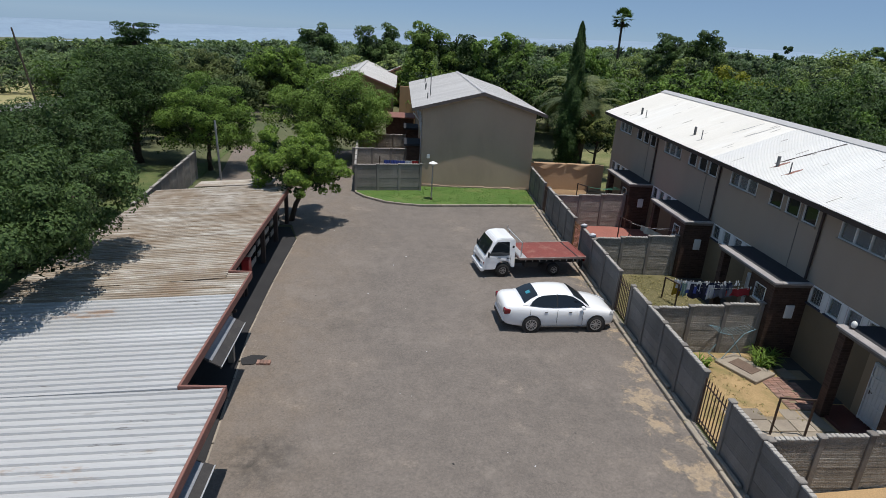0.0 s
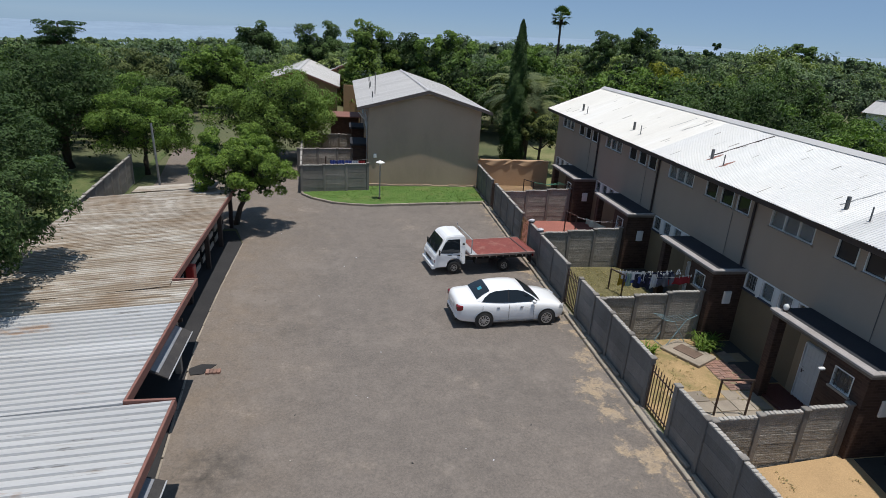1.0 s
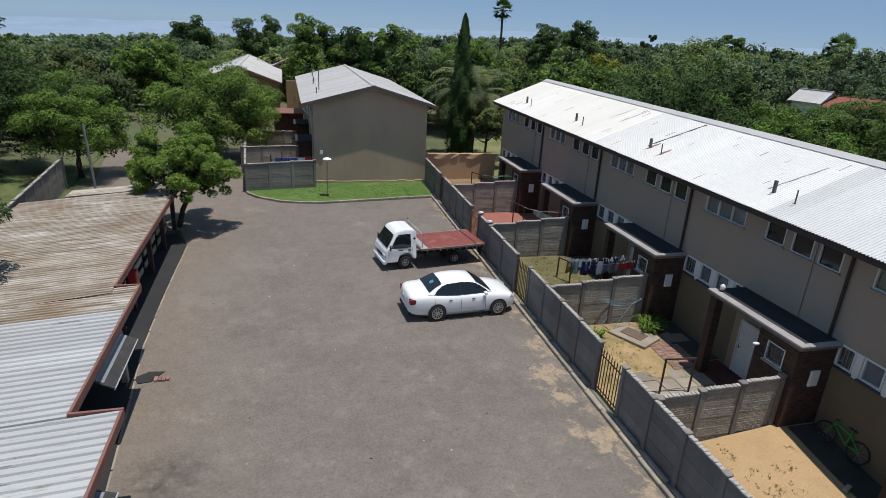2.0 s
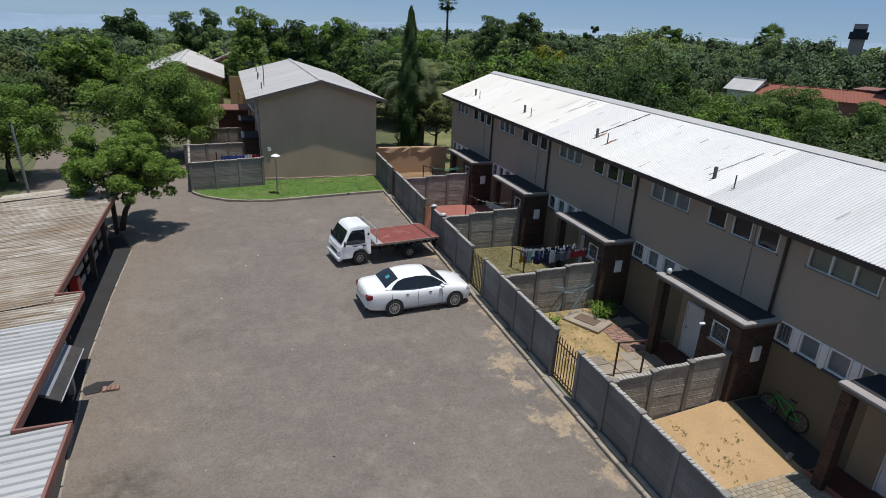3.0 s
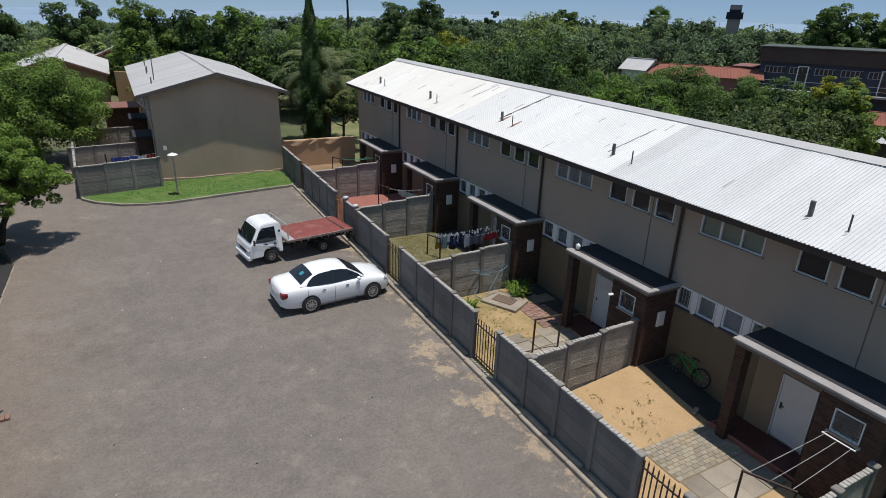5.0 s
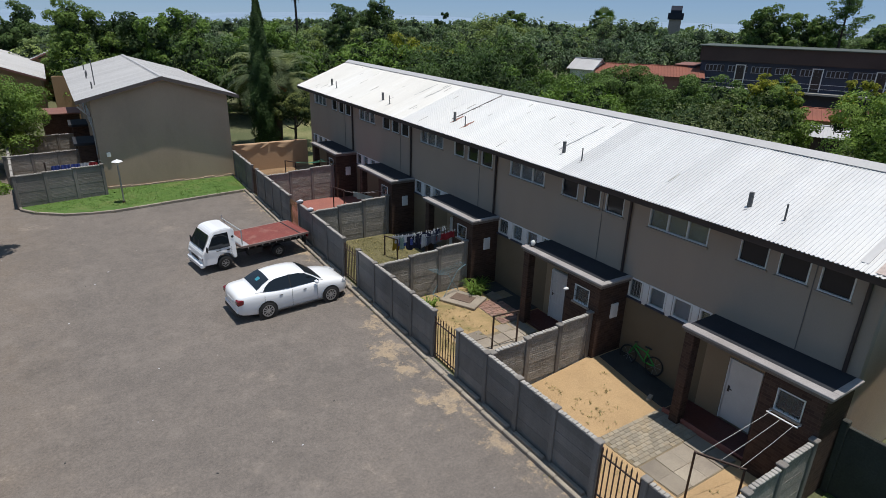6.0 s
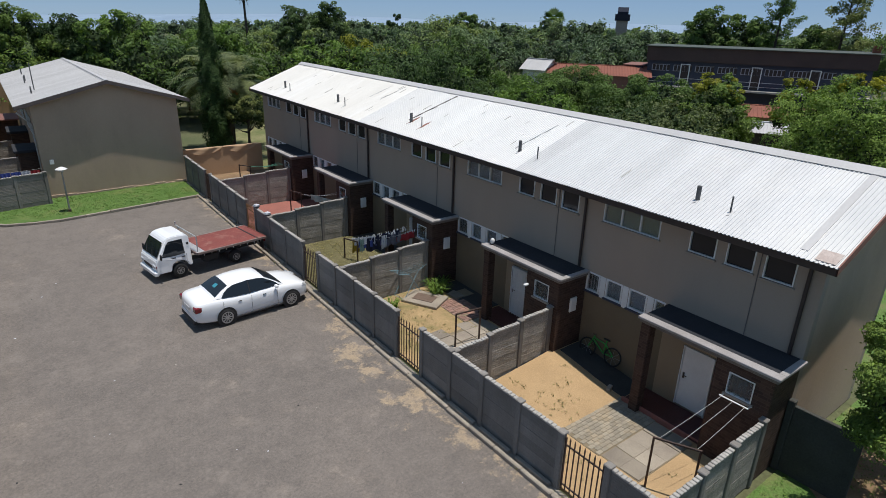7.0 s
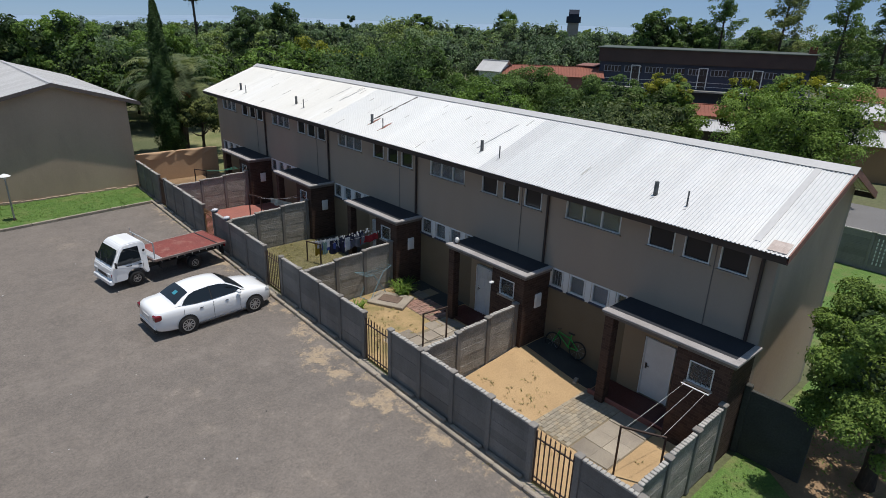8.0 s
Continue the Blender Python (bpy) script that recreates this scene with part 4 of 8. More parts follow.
def slab_mesh(L, h, t, rough):
    """One precast panel with moulded horizontal courses on both faces."""
    key = (round(L, 2), round(h, 3), t, rough)
    if key not in slab_cache:
        n = 4
        p = h / n
        face = []
        for i in range(n):
            face += [(0.004, (i + 0.04) * p), (0, (i + 0.2) * p), (0, (i + 0.86) * p), (0.004, (i + 0.98) * p)]
        prof = [(-t / 2 + d, z) for d, z in face] + [(t / 2 - d, z) for d, z in face[::-1]]
        m = len(prof)
        slab_cache[key] = MB().add([(0, y, z) for y, z in prof] + [(L, y, z) for y, z in prof], [(i, (i + 1) % m, m + (i + 1) % m, m + i) for i in range(m)]).mesh("panel", PRECAST_IN if rough else PRECAST)
    return slab_cache[key]


post_cache = {}


def precast_wall(name, label, a, b, h0, h1, z0=0.0, bays=None, rough=False, rows=6, gates=()):
    """Panel wall from a to b (plan points) with posts; the height may change on the way."""
    a, b = Vector((*a, 0)), Vector((*b, 0))
    L = (b - a).length
    n = bays or max(1, round(L / 1.5))
    ang = math.degrees(math.atan2(b.y - a.y, b.x - a.x))
    w = thing(name, label, "wall", m=Matrix.Translation((*a.xy, 0)))
    step = L / n
    for i in range(n + 1):
        t = i / n
        d = (b - a) * t
        zp = rise(a.y + d.y)
        h = h0 + (h1 - h0) * t - zp
        key = round(h, 2)
        if key not in post_cache:
            post_cache[key] = MB().cbox(-0.075, 0.075, -0.075, 0.075, 0, h, 0.015).cbox(-0.10, 0.10, -0.10, 0.10, h, h + 0.07, 0.02).mesh("post", PRECAST)
        part("post", post_cache[key], None, w, m=pose(d.x, d.y, zp, 0, 0, ang))
        if i < n and i not in gates:
            hh = h0 + (h1 - h0) * (t + 0.5 / n) - zp - 0.02
            for r in range(rows):
                rh = hh / rows
                part("panel", slab_mesh(step - 0.15, rh, 0.05 + 0.01 * (r % 2), rough), None, w, m=pose(d.x, d.y, zp + r * rh, 0, 0, ang) @ Matrix.Translation((0.075, 0, 0)))
            cap_key = ("cap", round(step, 2))
            if cap_key not in slab_cache:
                cap = MB().box(0, step - 0.2, -0.05, 0.05, 0, 0.035)
                m = max(1, round((step - 0.2) / 0.115))
                for c in range(m):
                    cap.cbox((step - 0.2) * c / m + 0.007, (step - 0.2) * (c + 1) / m - 0.007, -0.065, 0.065, 0.012, 0.06 + 0.006 * (c * 7 % 3), 0.014)
                slab_cache[cap_key] = cap.mesh("coping", COPING)
            part("coping", slab_cache[cap_key], None, w, m=pose(d.x, d.y, zp + hh, 0, 0, ang) @ Matrix.Translation((0.1, 0, 0)))
    return w


FX = 10.33


def fence_top(y):
    return 1.62 + 0.0195 * (y - 7)


# yard front wall in stretches between the gates
GATES = [(4.70, 6.0), (11.5, 12.9), (18.4, 19.8), (24.9, 26.2), (31.6, 32.6)]
edges = [-6.0] + [v for g in GATES for v in g] + [36.4]
for a, b in zip(edges[::2], edges[1::2]):
    precast_wall("yard_wall", "grey precast concrete panel wall with posts", (FX, a), (FX, b), fence_top(a), fence_top(b))
SIDE_TOPS = [1.87, 1.97, 2.1, 2.22, 2.32]
for k in range(5):
    y = Y0 + k * PITCH
    precast_wall("yard_side_wall", "grey precast panel wall between yards", (FX + 0.12, y), (14.15, y), fence_top(y), SIDE_TOPS[k], bays=3, rough=True)


def yard_gate(w, h, material, lean=0.0):
    g = thing("yard_gate", "steel bar gate with pointed tops", "gate", "yard gates")
    fr = MB()
    for z in (0.18, h - 0.22):
        fr.cbox(-0.015, 0.015, 0, w, z, z + 0.04, 0.005)
    for y in (0.02, w - 0.02):
        fr.cbox(-0.02, 0.02, y - 0.02, y + 0.02, 0.05, h, 0.005)
    part("gate_frame", fr, material, g)
    n = 8
    for i in range(1, n):
        y = w * i / n
        mb = MB().tube([(0, y, 0.08), (0, y, h - 0.05)], 0.017, 6)
        mb.tube([(0, y, h - 0.05), (0, y, h + 0.06)], [0.024, 0.002], 6)
        part("bar", mb, material, g)
    return g


for i, (a, b) in enumerate(GATES):
    g = yard_gate(b - a - 0.2, 1.5, STEELORANGE if i == 3 else STEELDARK)
    g.matrix_basis = pose(FX, a + 0.1, 0.06 + rise(a))

# kerb and plinth along the yard wall, in lengths
kerb = thing("kerb", "concrete kerb and plinth below the yard wall", "kerb", kind="structure")
kmesh = MB().cbox(0, 0.12, 0, 0.985, -0.1, 0.13, 0.025).mesh("kerb_stone", KERB)
for i in range(40):
    part("kerb_stone", kmesh, None, kerb, m=pose(9.97 + (0.003 if i % 3 else -0.004), -6 + i * 0.99, rise(-6 + i * 0.99) - 0.003 * (i % 4)))
mb = MB()
for a, b in ((-6, 9), (9, 36.4)):
    mb.add([(x, y, z + rise(y)) for z in (-0.1, 0.05) for y in (a, b) for x in (10.092, 10.30)], [(0, 2, 3, 1), (4, 5, 7, 6), (0, 1, 5, 4), (2, 6, 7, 3), (0, 4, 6, 2), (1, 3, 7, 5)])
part("plinth", mb, KERB, kerb, "worn cement plinth strip")
for a, b in zip(edges[::2], edges[1::2]):
    n = max(1, round((b - a) / 1.5))
    for i in range(n):
        part("footing", MB().cbox(10.15, 10.262, a + (b - a) * i / n + 0.12, a + (b - a) * (i + 1) / n - 0.12, 0.04 + rise(a + (b - a) * i / n), 0.15 + rise(a + (b - a) * (i + 0.5) / n), 0.015), KERB, kerb)
kerb2 = thing("grass_kerb", "pale concrete edge of the grass strip", "kerb", kind="structure")
gp = [(-1.06, 35.46), (-0.92, 34.57), (-0.35, 33.77), (0.88, 32.84), (1.98, 32.52), (3.13, 32.39), (5.42, 32.7), (7.7, 33.02), (10.0, 33.28)]
for (xa, ya), (xb, yb) in zip(gp, gp[1:]):
    L = math.hypot(xb - xa, yb - ya)
    n = max(1, round(L / 1.0))
    for j in range(n):
        part("kerb_stone", MB().cbox(0.004, L / n - 0.004, 0, 0.13, -0.1, 0.12, 0.02), KERB, kerb2, m=pose(xa + (xb - xa) * j / n, ya + (yb - ya) * j / n, rise(ya), 0, 0, math.degrees(math.atan2(yb - ya, xb - xa))))

# yard floors
def bank(x, y):
    """Sand banked up towards the house and the side wall of the first yard."""
    u, v = (min(1.0, max(0.0, f)) for f in ((x - 10.4) / 4.0, (y - 6.7) / 3.3))
    return 0.42 * u * v * v * (2 - v) if y < 10.04 else 0.0


def banked(name, x0, x1, y0, y1, z, material, label, category):
    """Ground sheet with a skirt that follows the bank."""
    xs, ys = [x0 + (x1 - x0) * i / 24 for i in range(25)], [y0 + (y1 - y0) * i / 24 for i in range(25)]
    rows = [[(x, y, z + bank(x, y) + 0.012 * noise.noise((x * 2.2, y * 2.2, 0.7))) for x in xs] for y in ys]
    mb = MB().grid(rows)
    for edge in (rows[0], rows[-1][::-1], [r[0] for r in rows][::-1], [r[-1] for r in rows]):
        mb.grid([[(x, y, -0.15) for x, y, _ in edge], edge])
    return tagged(part(name, mb, material, smooth=True), label, category, kind="structure")


yards = [("yard_sand", SAND, "bare yellow sand yard", "yard"), ("yard_soil", SANDGRASS, "sandy yard with weeds", "yard"), ("yard_lawn", DRYGRASS, "dry grass yard", "yard"),
         ("yard_paint", REDPAINT, "yard floor painted red", "yard"), ("yard_back", BROWNSOIL, "bare brown soil yard", "yard")]
for k, (nm, mm, lab, cat) in enumerate(yards):
    y = Y0 + k * PITCH
    y2 = y + PITCH - 0.08 if k < 4 else 37.4
    if k == 0:
        banked(nm, FX + 0.08, WALLX - 0.016, y + 0.08, y2, 0.06, mm, lab, cat)
        continue
    flat(nm, [(FX + 0.08, y + 0.08), (WALLX, y + 0.08), (WALLX, y2), (FX + 0.08, y2)], 0.06, mm, lab, cat, 0.2)

# dark strips along the foot of the house; its shade is painted in
FOOTSHADE = mat("apron_dark_cement", (0.062, 0.06, 0.056), (0.045, 0.044, 0.042), rough=0.95, s1=1.5, s2=40, grain=0.25, bump=0.3)
banked("cement_apron", 14.55, WALLX - 0.016, UNIT[0] + 3.9, UNIT[1] - 0.05, 0.078, FOOTSHADE, "dark damp cement apron along the house wall", "apron")
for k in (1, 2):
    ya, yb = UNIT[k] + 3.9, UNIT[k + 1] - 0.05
    flat("cement_apron", [(14.50, ya), (WALLX, ya), (WALLX, yb), (14.38, yb), (14.45, (ya + yb) / 2)], 0.072, FOOTSHADE, "dark damp cement apron along the house wall", "apron", 0.1)

# ---- carport row ----
carport = thing("carport", "long low carport row with ribbed sheet roof and red-brown fascia", "carport")


def carport_bay(ya, yb, xf, zf, xb, zb, skew, material, ribs_pitch, rib_h, name):
    """Ribbed roof between ya and yb, front edge xf, back edge xb; sheets across the row."""
    n = max(1, round((yb - ya) / 0.69))
    wdt = (yb - ya) / n
    me = sheet_mesh("roof_sheet", xf - xb, zf - zb, wdt, round(wdt / ribs_pitch), rib_h, material)
    r = part(name, MB().box(xb + 0.1, xf - 0.1, ya + 0.2, ya + 0.3, zb - 0.14, zb - 0.05), DARKTRIM, carport)
    for i in range(n):
        part("roof_sheet", me, None, r, m=Matrix(((1, 0, 0, xb), (skew, 1, 0, ya + i * wdt - skew * (xf - xb)), (0, 0, 1, zb), (0, 0, 0, 1))))
    return r


CPZ = 2.5
carport_bay(-6.0, 10.6, -2.02, CPZ, -9.6, 1.95, 0.0, GALV, 0.20, 0.048, "roof_near")
part("step_flashing", MB().add([(-9.6, 10.6, 1.93), (-3.0, 10.6, 2.42), (-3.0, 10.6, 2.52), (-9.6, 10.6, 1.98), (-9.6, 10.63, 1.93), (-3.0, 10.63, 2.42), (-3.0, 10.63, 2.52), (-9.6, 10.63, 1.98)], [(0, 1, 2, 3), (7, 6, 5, 4), (3, 2, 6, 7)]), GALV, carport)
carport_bay(10.6, 15.4, -3.0, CPZ, -9.8, 1.95, 0.0, GALV, 0.20, 0.048, "roof_middle")
carport_bay(15.4, 17.05, -2.98, CPZ, -9.9, 1.95, 0.0, RUSTROOF, 0.17, 0.035, "roof_patched")
carport_bay(17.05, 29.0, -3.66, CPZ, -10.1, 1.95, 0.12, RUSTROOF, 0.17, 0.03, "roof_far")
for xa, ya, xb, yb in ((-2.02, -6, -2.02, 10.6), (-3.0, 10.68, -2.98, 17.05), (-3.66, 17.13, -3.66, 29.0)):
    m = Matrix.Translation((xa, ya, 0)) @ Matrix.Rotation(math.atan2(-(xb - xa), yb - ya), 4, "Z")
    part("fascia", MB().cbox(0.0, 0.06, 0, math.hypot(xb - xa, yb - ya), CPZ - 0.19, CPZ + 0.05, 0.008, m), FASCIA, carport, "red-brown steel fascia")
for xa, xb, yy in ((-3.0, -2.02, 10.62), (-3.66, -2.98, 17.07)):
    part("fascia_return", MB().cbox(xa, xb + 0.06, yy, yy + 0.06, CPZ - 0.18, CPZ + 0.055, 0.008), FASCIA, carport)
for x, y in ((-3.95, 28.6), (-3.98, 26.0), (-4.0, 23.4), (-4.0, 20.2), (-3.3, 15.6), (-3.4, 11.2), (-2.5, 8.2), (-2.5, 4.5)):
    part("post", MB().cbox(x - 0.09, x + 0.09, y - 0.09, y + 0.09, 0, CPZ - 0.12, 0.012), DARKTRIM if y > 16 else KERB, carport)
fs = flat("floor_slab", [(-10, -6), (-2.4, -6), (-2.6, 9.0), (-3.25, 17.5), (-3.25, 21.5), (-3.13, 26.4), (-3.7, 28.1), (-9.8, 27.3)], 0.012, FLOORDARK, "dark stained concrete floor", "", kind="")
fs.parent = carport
part("back_wall", MB().box(-9.9, -9.7, -6, 28, 0, 1.85), PRECAST, carport)

BARGE = mat("barge_grey_brown", (0.13, 0.105, 0.095), (0.10, 0.08, 0.072), rough=0.7, s1=3, s2=30)
# ---- second block: gable end of a neighbouring house ----
b2 = thing("neighbour_house", "brown plastered two-storey house with a grey sheet gable roof", "house")
BX0, BX1, BY0, BY1 = 3.11, 10.3, 36.7, 55.3
BE0, BE1, BRX, BEZ, BRZ = 2.40, 10.95, 6.80, 5.56, 6.74
mb = MB()
prof = [(BX0, 0), (BX1, 0), (BX1, BEZ + 0.08), (BRX, BRZ - 0.08), (BX0, BEZ + 0.12)]
n = len(prof)
mb.add([(x, BY0, z) for x, z in prof] + [(x, BY1, z) for x, z in prof], [tuple(range(n)), tuple(range(n, 2 * n))[::-1]] + [(i, n + i, n + (i + 1) % n, (i + 1) % n) for i in range(n)])
part("wall", mb, GABLE, b2, "brown textured plaster gable")
b2roof = part("roof", MB().box(BRX - 0.15, BRX + 0.15, BY0 - 0.3, BY1 + 0.3, BRZ - 0.03, BRZ), ROOFGREY, b2, "pale grey sheet gable roof")
nb = 30
wb = (BY1 - BY0 + 0.8) / nb
left = sheet_mesh("roof_sheet", BRX - BE0, BRZ - BEZ, wb, 4, 0.02, ROOFGREY)
right = sheet_mesh("roof_sheet", BE1 - BRX, BRZ - BEZ, wb, 4, 0.02, ROOFGREY)
for i in range(nb):
    part("roof_sheet", left, None, b2roof, m=pose(BE0, BY0 - 0.38 + i * wb, BEZ))
    part("roof_sheet", right, None, b2roof, m=pose(BE1, BY0 - 0.38 + (i + 1) * wb, BEZ, 0, 0, 180))
mb = MB()
for xe in (BE0, BE1):
    s = 1
    mb.add([(xe, BY0 - 0.41, BEZ + 0.04), (BRX, BY0 - 0.41, BRZ + 0.04), (BRX, BY0 - 0.41, BRZ - 0.16), (xe, BY0 - 0.41, BEZ - 0.16),
            (xe, BY0 - 0.37, BEZ + 0.04), (BRX, BY0 - 0.37, BRZ + 0.04), (BRX, BY0 - 0.37, BRZ - 0.16), (xe, BY0 - 0.37, BEZ - 0.16)], [(0, 1, 2, 3), (7, 6, 5, 4), (0, 4, 5, 1), (2, 6, 7, 3)])
part("verge_board", mb, BARGE, b2, "dark grey-brown barge board")
mb = MB().box(BRX - 0.1, BRX + 0.1, BY0 - 0.40, BY1 + 0.3, BRZ + 0.02, BRZ + 0.05)
part("ridge_cap", mb, ROOFGREY, b2roof)


# ---- trees ----
def leaf_quads(points, normals, size, rng, aspect=0.55):
    """One small folded-flat leaf quad a point, facing about along its normal."""
    n = len(points)
    r = rng.normal(size=(n, 3))
    t = np.cross(normals, r)
    t /= np.linalg.norm(t, axis=1, keepdims=True) + 1e-9
    b = np.cross(normals, t)
    s = size * rng.uniform(0.6, 1.4, (n, 1))
    t, b = t * s, b * s * aspect
    v = np.stack([points - t, points + b * 0.9, points + t, points - b * 0.9], axis=1).reshape(-1, 3)
    return v, np.arange(n * 4).reshape(-1, 4)


def lobe_cloud(rng, lobes, count, up=0.35, squash=0.85):
    """Points with outward normals on the skins of many round lobes."""
    c = np.array([l[0] for l in lobes])
    r = np.array([l[1] for l in lobes])
    p = r ** 2 / np.sum(r ** 2)
    k = rng.choice(len(lobes), count, p=p)
    d = rng.normal(size=(count, 3))
    d[:, 2] += up
    d /= np.linalg.norm(d, axis=1, keepdims=True)
    rad = r[k] * (0.74 + 0.36 * rng.uniform(0, 1, count) ** 0.7)
    stray = rng.uniform(0, 1, count) < 0.07
    rad[stray] *= rng.uniform(1.05, 1.4, int(stray.sum()))
    pts = c[k] + d * rad[:, None] * np.array([1, 1, squash])
    nrm = d * 1.1 + rng.normal(scale=0.42, size=(count, 3)) + np.array([0, 0, 0.2])
    return pts, nrm / np.linalg.norm(nrm, axis=1, keepdims=True)


def crown_mesh(name, seed, w, h, base, count, leaf, material, lobes=14, core=0.62, twigs=7):
    """Crown w wide and h high from height base: boughs, each with many leaf clumps on it."""
    rng = np.random.default_rng(seed)
    L, C = [], []
    for i in range(lobes):
        a = 2.4 * i + rng.uniform(-0.5, 0.5)
        zt = -0.8 + 1.65 * (i + rng.uniform(0, 1)) / lobes
        rr = math.sqrt(max(0.05, 1 - zt * zt)) * rng.uniform(0.35, 0.74)
        rad = rng.uniform(0.16, 0.27) * min(w, h * 1.3)
        c = np.array([math.cos(a) * rr * w / 2, math.sin(a) * rr * w / 2, base + h / 2 + zt * (h / 2 - rad * 0.6)])
        C.append((c, rad))
        for j in range(twigs):
            d = rng.normal(size=3) + np.array([math.cos(a) * 0.5, math.sin(a) * 0.5, 0.45])
            d /= np.linalg.norm(d)
            L.append((c + d * rad * rng.uniform(0.6, 1.0), rad * rng.uniform(0.24, 0.46)))
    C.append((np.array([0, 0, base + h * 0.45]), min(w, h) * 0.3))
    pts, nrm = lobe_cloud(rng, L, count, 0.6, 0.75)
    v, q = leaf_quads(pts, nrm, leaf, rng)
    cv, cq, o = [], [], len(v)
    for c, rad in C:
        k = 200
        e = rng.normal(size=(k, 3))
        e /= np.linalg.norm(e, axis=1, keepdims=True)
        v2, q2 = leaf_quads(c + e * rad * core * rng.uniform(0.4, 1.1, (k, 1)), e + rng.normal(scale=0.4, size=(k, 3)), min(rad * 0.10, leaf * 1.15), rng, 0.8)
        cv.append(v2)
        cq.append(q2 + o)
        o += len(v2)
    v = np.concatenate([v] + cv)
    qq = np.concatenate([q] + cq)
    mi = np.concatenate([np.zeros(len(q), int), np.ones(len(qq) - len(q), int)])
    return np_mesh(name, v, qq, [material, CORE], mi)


def trunk_mesh(seed, h, r, spread, lean=(0, 0), limbs=6):
    rng = random.Random(seed)
    mb = MB()
    top = Vector((lean[0], lean[1], h))
    pts = [Vector((0, 0, -0.1)), Vector((lean[0] * 0.25 + rng.uniform(-0.1, 0.1), lean[1] * 0.25, h * 0.35)), Vector((lean[0] * 0.6, lean[1] * 0.6 + rng.uniform(-0.1, 0.1), h * 0.65)), top]
    mb.tube(pts, [r * 1.25, r, r * 0.8, r * 0.55], 8)
    for i in range(limbs):
        a = 2 * math.pi * i / limbs + rng.uniform(-0.4, 0.4)
        s = pts[2].lerp(top, rng.uniform(0, 0.9))
        e = s + Vector((math.cos(a) * spread * rng.uniform(0.6, 1), math.sin(a) * spread * rng.uniform(0.6, 1), spread * rng.uniform(0.35, 0.9)))
        mid = s.lerp(e, 0.5) + Vector((0, 0, -0.1 * spread))
        mb.tube([s, mid, e], [r * 0.5, r * 0.32, r * 0.1], 6)
    return mb.mesh("trunk", BARK, True)


def tree(name, label, x, y, w, h, base, seed, material, count=4200, leaf=0.2, lean=(0, 0), trunk_r=0.16, lobes=14, rz=0.0, z=0.0, group=""):
    t = thing(name, label, "tree", group, m=pose(x, y, z + rise(y), 0, 0, rz))
    part("trunk", trunk_mesh(seed, base + (h - base) * 0.35, trunk_r, w * 0.28, lean), None, t)
    c = part("crown", crown_mesh("crown", seed, w, h - base, base, count, leaf, material, lobes), None, t)
    c.location = (lean[0], lean[1], 0)
    return t


leaning = tree("tree", "small leaning green tree at the carport end", -3.84, 29.1, 5.7, 4.75, 1.45, 11, LEAF_C, 40000, 0.062, (1.15, -0.1), 0.12, 20)
for crown in leaning.children:
    if crown.name.startswith("crown"):
        crown.location = (0.4, 0, 0)
tree("tree", "broad bright green tree beside the road", -3.5, 44.6, 9.8, 6.3, 0.4, 12, LEAF_L, 52000, 0.072, (0, 0), 0.2, 30)
tree("tree", "rounded green tree behind the panel wall", -10.8, 38.9, 6.6, 5.9, 0.5, 13, LEAF_C, 30000, 0.068, (0, 0), 0.17, 16)
tree("tree", "large dark green tree on the west lawn", -15.9, 40.2, 8.6, 7.8, 0.1, 14, LEAF_B, 30000, 0.08, (0, 0), 0.3, 26)
tree("tree", "dark green tree overhanging the carport roof", -10.5, 16.3, 10.2, 6.6, 1.9, 15, LEAF_B, 70000, 0.062, (0, 0), 0.25, 24)
tree("tree", "dark leafy tree behind the carport", -15.0, 27.0, 8.8, 5.8, 0.3, 16, LEAF_B, 36000, 0.07, (0, 0), 0.25, 22)
tree("tree", "broad leafy tree shading the side lawn", 16.45, 0.65, 5.7, 4.7, 1.5, 17, LEAF_A, 90000, 0.042, (0, 0), 0.18, 20)
tree("tree", "low dark leafy tree against the carport back wall", -13.6, 17.0, 6.4, 5.0, 0.1, 22, LEAF_B, 22000, 0.065, (0, 0), 0.2, 18)
tree("tree", "low dark leafy tree against the carport back wall", -13.4, 22.2, 5.6, 4.6, 0.1, 23, LEAF_B, 16000, 0.07, (0, 0), 0.2, 16)
tree("tree", "dark leafy tree beside the carport wall", -15.6, 32.6, 5.0, 5.2, 0.4, 19, LEAF_B, 14000, 0.08, (0, 0), 0.18, 14)
tree("tree", "green tree on the lawn by the lane", -20.8, 47.0, 8.0, 6.6, 0.2, 20, LEAF_A, 15000, 0.105, (0, 0), 0.2, 18)
tree("tree", "green tree on the lawn by the lane", -14.6, 50.5, 6.0, 5.0, 0.2, 21, LEAF_B, 11000, 0.105, (0, 0), 0.2, 14)
variants, far_variants = [], []
for i, (w, h, b, mm) in enumerate(((8, 7.2, 1.0, LEAF_A), (9.5, 7.8, 1.0, LEAF_B), (7.5, 6.4, 0.8, LEAF_C), (9, 6.6, 0.8, LEAF_O), (10, 8.6, 1.2, LEAF_A), (8.5, 7.6, 0.8, LEAF_B), (7, 5.8, 0.6, LEAF_Y))):
    far_variants.append(tree("tree", "leafy suburban garden tree", 0, -700 - 20 * i, w, h, b, 60 + i, mm, 4200, 0.15, (0, 0), 0.2, 15))
    variants.append(tree("tree", "leafy suburban garden tree", 0, -400 - 20 * i, w, h, b, 40 + i, mm, 8600, 0.105, (0, 0), 0.2, 19))
